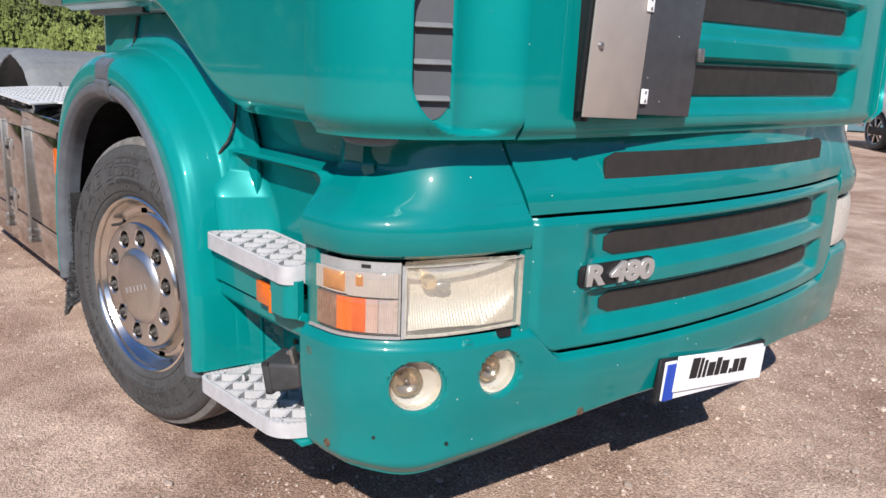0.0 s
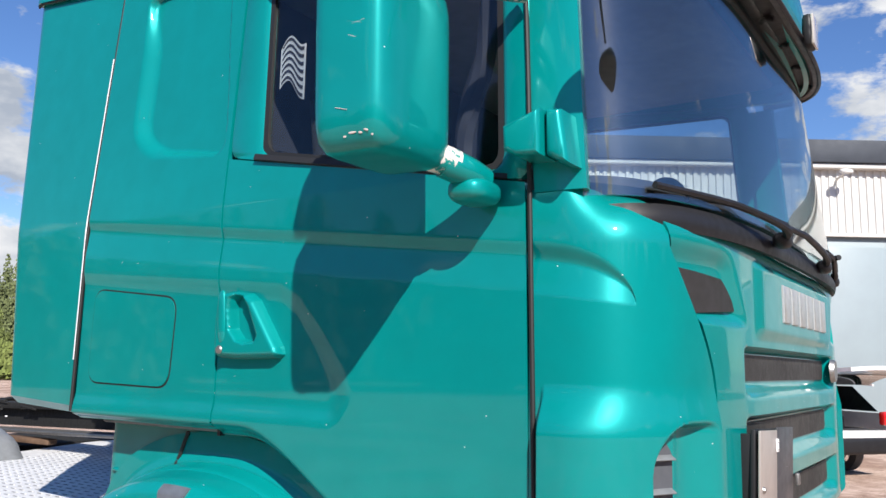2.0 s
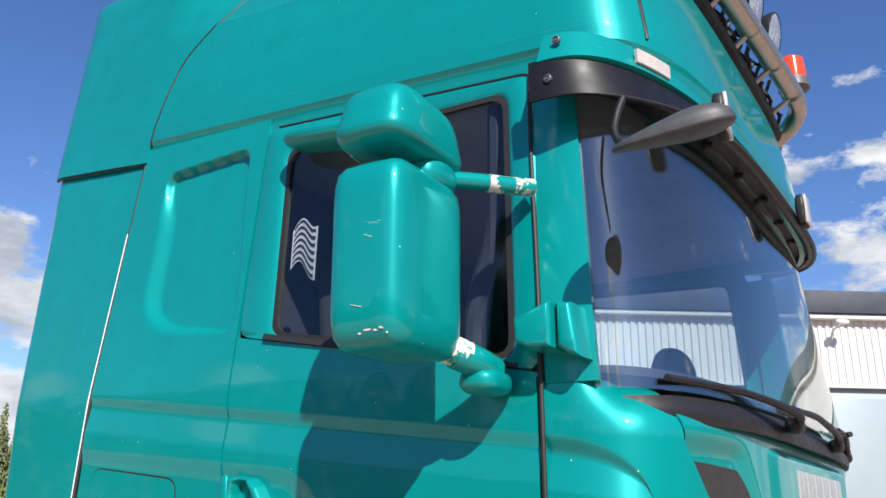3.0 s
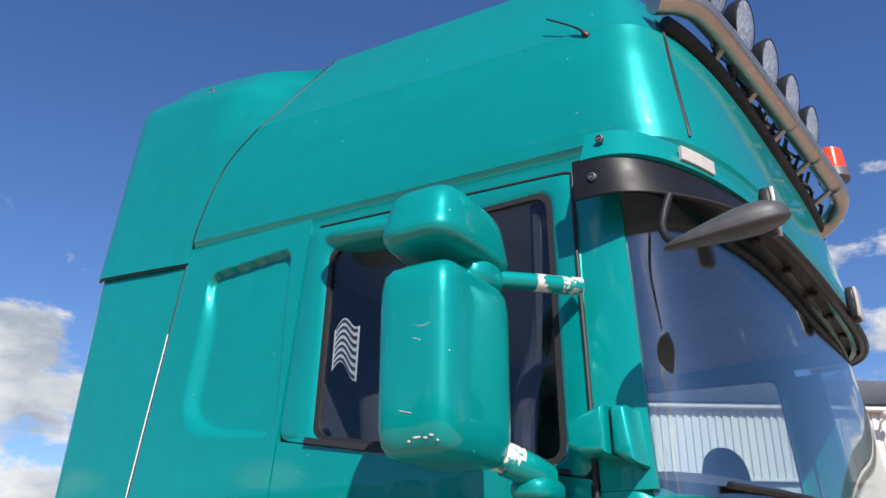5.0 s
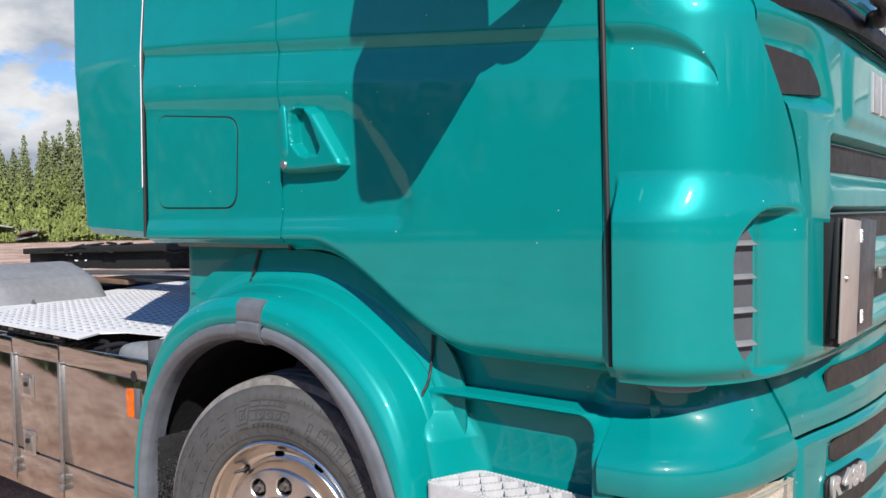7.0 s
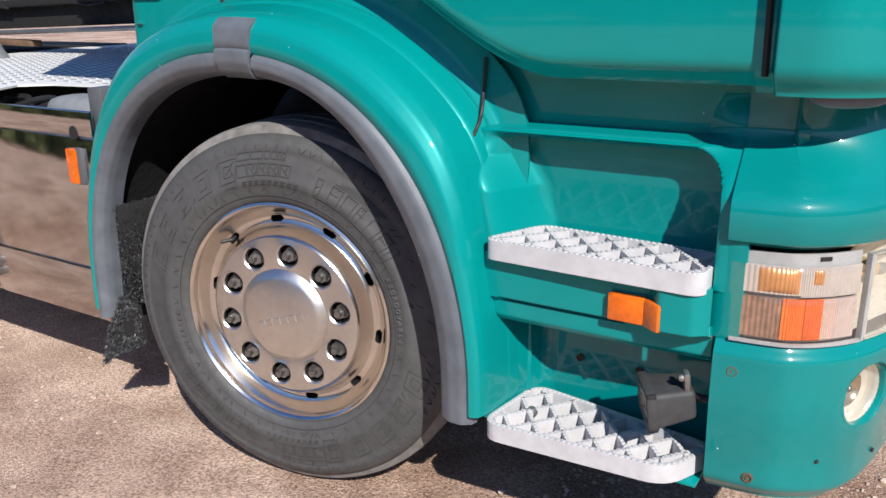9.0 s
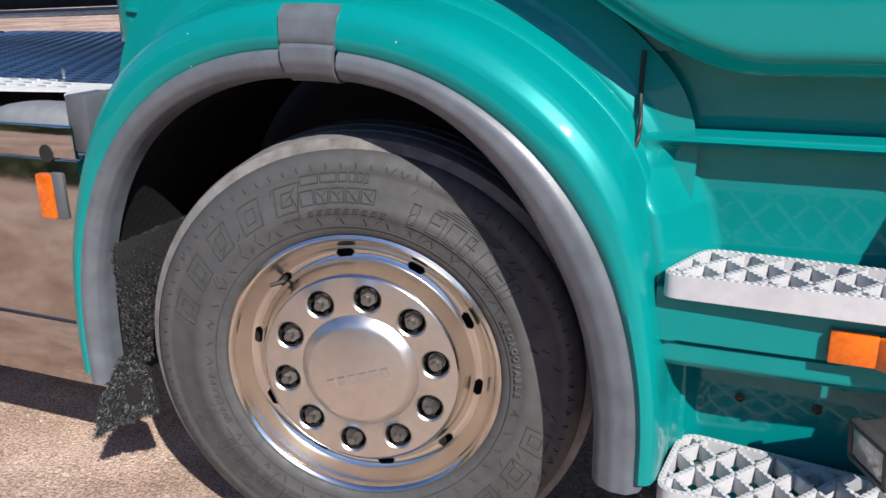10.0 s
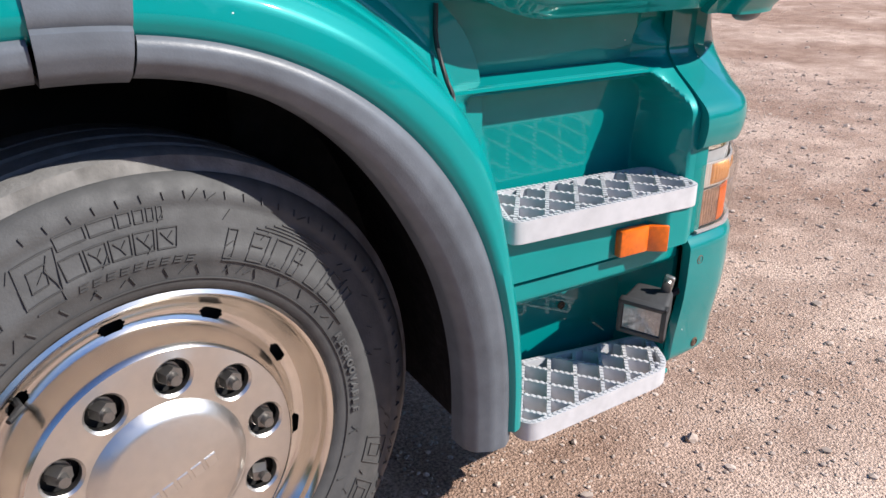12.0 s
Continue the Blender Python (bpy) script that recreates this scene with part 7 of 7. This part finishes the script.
verts, faces = [], []
ICO = [(0, 0, 1), (0.894, 0, 0.447), (0.276, 0.851, 0.447), (-0.724, 0.526, 0.447), (-0.724, -0.526, 0.447), (0.276, -0.851, 0.447), (0.724, 0.526, -0.447), (-0.276, 0.851, -0.447), (-0.894, 0, -0.447), (-0.276, -0.851, -0.447), (0.724, -0.526, -0.447)]
ICOF = [(0, 1, 2), (0, 2, 3), (0, 3, 4), (0, 4, 5), (0, 5, 1), (1, 6, 2), (2, 7, 3), (3, 8, 4), (4, 9, 5), (5, 10, 1), (6, 7, 2), (7, 8, 3), (8, 9, 4), (9, 10, 5), (10, 6, 1)]
for k in range(52000):
    if k < 16000 or k > 24600:
        x, y = rng.uniform(0.6, 6.5), rng.uniform(-0.8, 5.5)
    elif k < 20500 or k > 24000:
        x, y = rng.uniform(-4.5, 3.0), rng.uniform(-1.3, 1.0)
    else:
        x, y = rng.uniform(1.0, 16.0), rng.uniform(1.0, 16.0)
    if math.hypot(x, y - 0.2) < 0.5:
        continue
    r = 0.0029 * math.exp(rng.gauss(0.20, 0.52)) * (1 if k < 20500 or k > 24000 else 2.2)
    r = min(r, 0.026)
    if k % 240 == 0:
        r = rng.uniform(0.008, 0.021)
    o = len(verts)
    zz = 0.022 * noise.noise(Vector((x * 0.55, y * 0.55, 0.3))) + 0.010 * noise.noise(Vector((x * 1.9, y * 1.9, 1.7))) + 0.003 * noise.noise(Vector((x * 5.3, y * 5.3, 4.1))) - 0.006
    sx, sy, sz, a = r * rng.uniform(0.8, 1.4), r * rng.uniform(0.7, 1.1), r * rng.uniform(0.45, 0.85), rng.uniform(0, 6.3)
    ca, sa = math.cos(a), math.sin(a)
    for px, py, pz in ICO:
        j = rng.uniform(0.8, 1.15)
        qx, qy = px * sx * j, py * sy * j
        verts.append((x + qx * ca - qy * sa, y + qx * sa + qy * ca, zz + pz * sz * j + sz * 0.25))
    faces += [tuple(o + i for i in f) for f in ICOF]
stones = new("gravel_stones", mesh_of("gravel_stones", verts, faces, 25))
stones.data.materials.append(STONE)
tagged(stones, "loose small stones scattered on the gravel", "gravel", kind="stuff")


# ---- forest edge ----
LEAF = shader("spruce_and_pine_needles", (0.150, 0.178, 0.075), 0.8, grain=0.45, grain_scale=1.2, island=0.35, spec=0.2)
LEAFMID = shader("young_pine_needles", (0.175, 0.212, 0.066), 0.8, grain=0.45, grain_scale=1.6, island=0.4, spec=0.2)
LEAFLIGHT = shader("bright_sapling_leaves", (0.19, 0.23, 0.065), 0.75, grain=0.4, grain_scale=2.0, island=0.35, spec=0.2)


def conifer(verts, faces, rng, x, y, h, w, shaggy, dense=1.0):
    """Whorls of drooping boughs, each a fan of small needle clumps, round a tapered stem."""
    levels = int((10 + h * 2.0) * min(1.0, dense * 1.6))
    shaggy = shaggy / dense ** 0.7
    for i in range(levels):
        f = i / (levels - 1)
        z = h * (0.10 + 0.88 * f)
        reach = w * (1 - f) ** 0.85 * rng.uniform(0.75, 1.15) + 0.10
        boughs = max(4, int(9 * (1 - f) + 4))
        a0 = rng.uniform(0, 6.28)
        for b in range(boughs):
            a = a0 + 6.283 * b / boughs + rng.uniform(-0.3, 0.3)
            rr = reach * rng.uniform(0.6, 1.15)
            for c in range(max(1, int((3 + int(rr * 4.0)) * dense))):
                t = rng.uniform(0.25, 1.0)
                s = (0.085 + 0.09 * rr * (1.1 - t)) * shaggy * rng.uniform(0.7, 1.3)
                px, py = x + math.cos(a) * rr * t + rng.uniform(-0.1, 0.1), y + math.sin(a) * rr * t + rng.uniform(-0.1, 0.1)
                pz = z + (0.10 - 0.32 * t) * rr * 0.5 + rng.uniform(-0.1, 0.1)
                o = len(verts)
                d = rng.uniform(0, 6.28)
                verts += [(px, py, pz + s * 1.7), (px + s * math.cos(d), py + s * math.sin(d), pz - s * 0.35), (px + s * math.cos(d + 2.1), py + s * math.sin(d + 2.1), pz - s * 0.25), (px + s * math.cos(d + 4.2), py + s * math.sin(d + 4.2), pz - s * 0.4)]
                faces += [(o, o + 1, o + 2), (o, o + 2, o + 3), (o, o + 3, o + 1)]


def wood(name, az0, az1, r0, r1, count, h0, h1, material, label, seed, shaggy=1.0, fat=0.2, dense=1.0):
    rng = random.Random(seed)
    verts, faces = [], []
    for k in range(count):
        a = radians(az0 + (az1 - az0) * (k + rng.random()) / count)
        r = r0 + (r1 - r0) * rng.random()
        h = rng.uniform(h0, h1)
        conifer(verts, faces, rng, 2 + r * math.cos(a), -1.6 + r * math.sin(a), h, h * fat * rng.uniform(0.8, 1.2), shaggy, dense)
    ob = new(name, mesh_of(name, verts, faces, 5))
    ob.data.materials.append(material)
    return tagged(ob, label, "trees", kind="stuff")


wood("far_trees", 146, 172, 82, 112, 150, 6.0, 11.6, LEAF, "dense dark green edge of a spruce and pine wood", 21, 1.1, 0.17)
wood("young_trees", 146, 172, 74, 88, 170, 2.4, 6.6, LEAFMID, "young pines in front of the wood", 22, 1.15, 0.25)
wood("saplings", 147, 171, 69, 76, 170, 1.0, 3.0, LEAFLIGHT, "bright green saplings and scrub along the yard edge", 23, 1.5, 0.42)
# added out of view: covers the low sky so side panels reflect dark
wood("unseen_reflection_wood", -178, 62, 48, 64, 320, 8.5, 13.0, LEAF, "unseen dark wood added to darken reflections in the paint", 24, 1.9, 0.28, 0.35)
rng = random.Random(8)
verts, faces = [], []
for k in range(9000):
    a, r = radians(rng.uniform(146, 172)), rng.uniform(66, 78)
    x, y, h = 2 + r * math.cos(a), -1.6 + r * math.sin(a), rng.uniform(0.2, 0.8)
    o = len(verts)
    dx = rng.uniform(-0.12, 0.12)
    verts += [(x - 0.06, y + 0.03, 0), (x + 0.06, y - 0.03, 0), (x + dx, y + dx, h)]
    faces.append((o, o + 1, o + 2))
grass = new("tall_grass", mesh_of("tall_grass", verts, faces, 5))
grass.data.materials.append(shader("dry_green_grass", (0.20, 0.22, 0.07), 0.8, grain=0.4, grain_scale=3, island=0.4))
tagged(grass, "tall green and dry grass at the wood's foot", "grass", kind="stuff")

# heap of scrap panels by the wood
rng = random.Random(4)
heap = thing("scrap_heap", pose(-62, 26, 0), "heap of bent grey scrap panels by the wood", "scrap heap")
SCRAP = shader("grey_scrap_sheet", (0.30, 0.30, 0.29), 0.5, 0.4, grain=0.3, grain_scale=4)
for k in range(9):
    part("scrap_panel", block((rng.uniform(1.2, 2.8), rng.uniform(0.6, 1.4), 0.12), (-62 + rng.uniform(-2.2, 2.2), 26 + rng.uniform(-1.5, 1.5), 0.25 + 0.13 * k), 0.03, (rng.uniform(-20, 20), rng.uniform(-20, 20), rng.uniform(0, 180))), SCRAP if k % 3 else RUST, heap)


# ---- workshop building ----
BDIR = Vector((0.82, 0.572, 0)).normalized()
BORG = Vector((-0.7, 21.8, 0))
CLAD = shader("off_white_ribbed_cladding", (0.62, 0.61, 0.585), 0.5, grain=0.08, grain_scale=2)
ROOFDARK = shader("dark_grey_roof_edge", (0.040, 0.048, 0.064), 0.7, grain=0.2, grain_scale=2)
GATE = shader("pale_blue_grey_gate", (0.27, 0.325, 0.35), 0.45, grain=0.12, grain_scale=1.5)
GATEDARK = shader("blue_green_gate", (0.12, 0.22, 0.27), 0.35, grain=0.15, grain_scale=1.5)
BM = Matrix.Translation(BORG) @ Matrix(((BDIR.x, -BDIR.y, 0, 0), (BDIR.y, BDIR.x, 0, 0), (0, 0, 1, 0), (0, 0, 0, 1)))
hall = thing("workshop_building", BM, "pale workshop hall with dark roof edge and tall gates", "building")
BFLAT = Matrix.Identity(4)


def bpart(name, bm, mat, parent=None, label=""):
    ob = part(name, bm, mat, parent or hall, label)
    ob.matrix_parent_inverse = Matrix.Identity(4)
    return ob


bpart("wall", block((29, 0.3, 5.35), (3.5, 0.35, 2.675), 0.02), GATE)
verts, faces = [], []
xx = np.arange(-11, 18, 0.2)
for i, x in enumerate(xx):
    for dx, dy in ((0.0, 0.0), (0.09, 0.0), (0.11, 0.045), (0.18, 0.045)):
        verts += [(x + dx, 0.10 + dy, 5.25), (x + dx, 0.10 + dy, 7.0)]
for i in range(len(xx) * 4 - 1):
    faces.append((2 * i, 2 * i + 2, 2 * i + 3, 2 * i + 1))
bpart("ribbed_cladding", mesh_of("ribbed_cladding", verts, faces, 20), CLAD, None, "off-white ribbed wall cladding")
bpart("cladding_sill", block((29, 0.10, 0.08), (3.5, 0.10, 5.22), 0.01), CLAD)
bpart("roof_edge", block((29.4, 0.5, 0.62), (3.5, 0.05, 7.42), 0.03), ROOFDARK)
bpart("eave_trim", block((29.4, 0.36, 0.12), (3.5, 0.06, 7.04), 0.02), CLAD)
bpart("roof", sheet(lambda u, v: (-11.2 + 29.4 * u, -0.2 + 11 * v, 7.70 + 1.9 * v), 4, 2, 0.15), ROOFDARK)
bpart("back_wall", block((29, 0.3, 7.0), (3.5, 10.5, 3.5), 0.02), CLAD)
for k, x in enumerate(np.arange(-9.6, 17, 2.3)):
    g = bpart("gate_panel", block((2.16, 0.06, 4.9), (x, 0.16, 2.47), 0.01), GATEDARK if k % 5 in (1, 2) else GATE, None, "tall gate panel")
    bpart("gate_post", block((0.12, 0.10, 5.1), (x + 1.15, 0.14, 2.55), 0.01), CLAD)
for x in (-0.6,):
    lampb = bpart("yard_lamp", soft_box(0.34, 0.22, 0.14, 2.6, n=12), CLAD, None, "small white yard lamp under the eave")
    lampb.matrix_basis = pose(x, -0.42, 6.82, 20, 0, 0)
    bm = bmesh.new()
    tube(bm, [(x, 0.1, 6.72), (x, -0.35, 6.8)], 0.03, 8)
    bpart("lamp_arm", bm, CLAD)


# ---- parked white car with its boot open ----
CARM = pose(-0.75, 13.3, 0, 0, 0, 143)   # local x points from boot to nose
WHITECAR = shader("white_car_paint", (0.78, 0.78, 0.78), 0.25, coat=0.8, grain=0.04, grain_scale=3)
CARGLASS = shader("dark_car_glass", (0.02, 0.03, 0.03), 0.05, coat=0.5)
car = thing("white_car", CARM, "white estate car parked with its boot lid open", "car")


def cpart(name, bm, mat, parent=None, label="", at=None):
    ob = part(name, bm, mat, parent or car, label)
    ob.matrix_parent_inverse = Matrix.Identity(4)
    if at is not None:
        ob.matrix_basis = at
    return ob


def car_side(sign):
    def fn(u, v):
        x = -0.9 + 4.5 * u
        z = 0.38 + 0.62 * v
        for wx in (0.0, 2.7):
            d = math.hypot(x - wx, 0.0)
            if d < 0.40:
                z = max(z, 0.34 + math.sqrt(0.40 ** 2 - d * d)) if v < 0.5 else z
        bulge = 0.90 + 0.03 * math.sin(math.pi * v) - 0.10 * smooth(3.0, 3.6, x) - 0.05 * smooth(-0.6, -0.9, x)
        return x, sign * bulge, z
    return sheet(fn, 80, 12, 0.03, flip=sign > 0)


for s in (-1, 1):
    cpart("body_side", car_side(s), WHITECAR)
    cpart("side_window", sheet(lambda u, v: (-0.65 + 2.6 * u + 0.35 * v * (2 * u - 1) * -1, s * (0.88 - 0.16 * v), 1.02 + 0.40 * v), 12, 6, 0.01, flip=s > 0), CARGLASS)
    cpart("sill", block((3.0, 0.06, 0.14), (1.35, s * 0.88, 0.34), 0.02), BLACK)
    cpart("tail_lamp", block((0.12, 0.16, 0.22), (-0.86, s * 0.80, 0.92), 0.03), shader("red_tail_lamp", (0.5, 0.01, 0.01), 0.2, coat=0.5), None, "red tail lamp")
cpart("car_roof", sheet(lambda u, v: (-0.75 + 2.4 * u, -0.72 + 1.44 * v, 1.46 + 0.07 * math.sin(math.pi * u) + 0.03 * math.sin(math.pi * v)), 16, 10, 0.03), WHITECAR)
cpart("bonnet", sheet(lambda u, v: (2.2 + 1.4 * u, -0.85 + 1.7 * v, 1.0 - 0.16 * u * u + 0.03 * math.sin(math.pi * v)), 12, 10, 0.03), WHITECAR)
cpart("front_screen", sheet(lambda u, v: (1.6 + 0.75 * (1 - u), -0.72 + 1.44 * v, 1.0 + 0.48 * u), 8, 8, 0.01, flip=True), CARGLASS)
cpart("rear_bumper", block((0.22, 1.72, 0.26), (-0.90, 0, 0.50), 0.06, (0, 0, 0), 3), BLACK)
cpart("bumper_top", block((0.16, 1.74, 0.14), (-0.88, 0, 0.67), 0.03), WHITECAR)
cpart("boot_floor", block((1.3, 1.4, 0.05), (-0.15, 0, 0.72), 0.01), SEATCLOTH)
cpart("boot_wall", block((0.08, 1.5, 0.75), (0.45, 0, 1.05), 0.02), SEATCLOTH)
cpart("boot_lid", sheet(lambda u, v: (-0.72 - 0.95 * u, -0.66 + 1.32 * v, 1.50 + 0.30 * u - 0.14 * u * u + 0.03 * math.sin(math.pi * v)), 10, 10, 0.06), WHITECAR, None, "raised white boot lid with glass")
cpart("boot_lid_glass", sheet(lambda u, v: (-0.80 - 0.55 * u, -0.56 + 1.12 * v, 1.45 + 0.26 * u - 0.10 * u * u), 8, 8, 0.01), CARGLASS)
for wx in (0.0, 2.7):
    for s in (-1, 1):
        wh = cpart("wheel", lathe([(0.20, 0.06), (0.235, 0.09), (0.30, 0.10), (0.335, 0.06), (0.34, -0.02), (0.335, -0.10), (0.22, -0.12)], 40), RUBBER, None, "", pose(wx, s * 0.80, 0.34, 0, 0, 180 if s > 0 else 0))
        for k in range(7):
            part("spoke", block((0.22, 0.03, 0.045), (0.115, -0.07, 0), 0.006), ALUSATIN, wh, at=pose(0, 0, 0, 0, 51.4 * k, 0)).matrix_parent_inverse = Matrix.Identity(4)
        part("hub", lathe([(0.0, 0.09), (0.06, 0.085), (0.07, 0.05)], 20), ALUSATIN, wh).matrix_parent_inverse = Matrix.Identity(4)
        part("rim_ring", lathe([(0.235, 0.09), (0.225, 0.085), (0.222, 0.0)], 40), ALUSATIN, wh).matrix_parent_inverse = Matrix.Identity(4)
crate = thing("storage_crate", CARM @ pose(-0.45, 0.1, 0.745), "dark plastic crate with pale parcels in the boot", "crate")
cr = part("crate_body", block((0.36, 0.6, 0.20), (0, 0, 0.10), 0.02), BLACK, crate)
cr.matrix_parent_inverse = Matrix.Identity(4)
pr = part("parcel", block((0.24, 0.30, 0.10), (0, 0.05, 0.22), 0.02), SIGNWHITE, crate)
pr.matrix_parent_inverse = Matrix.Identity(4)
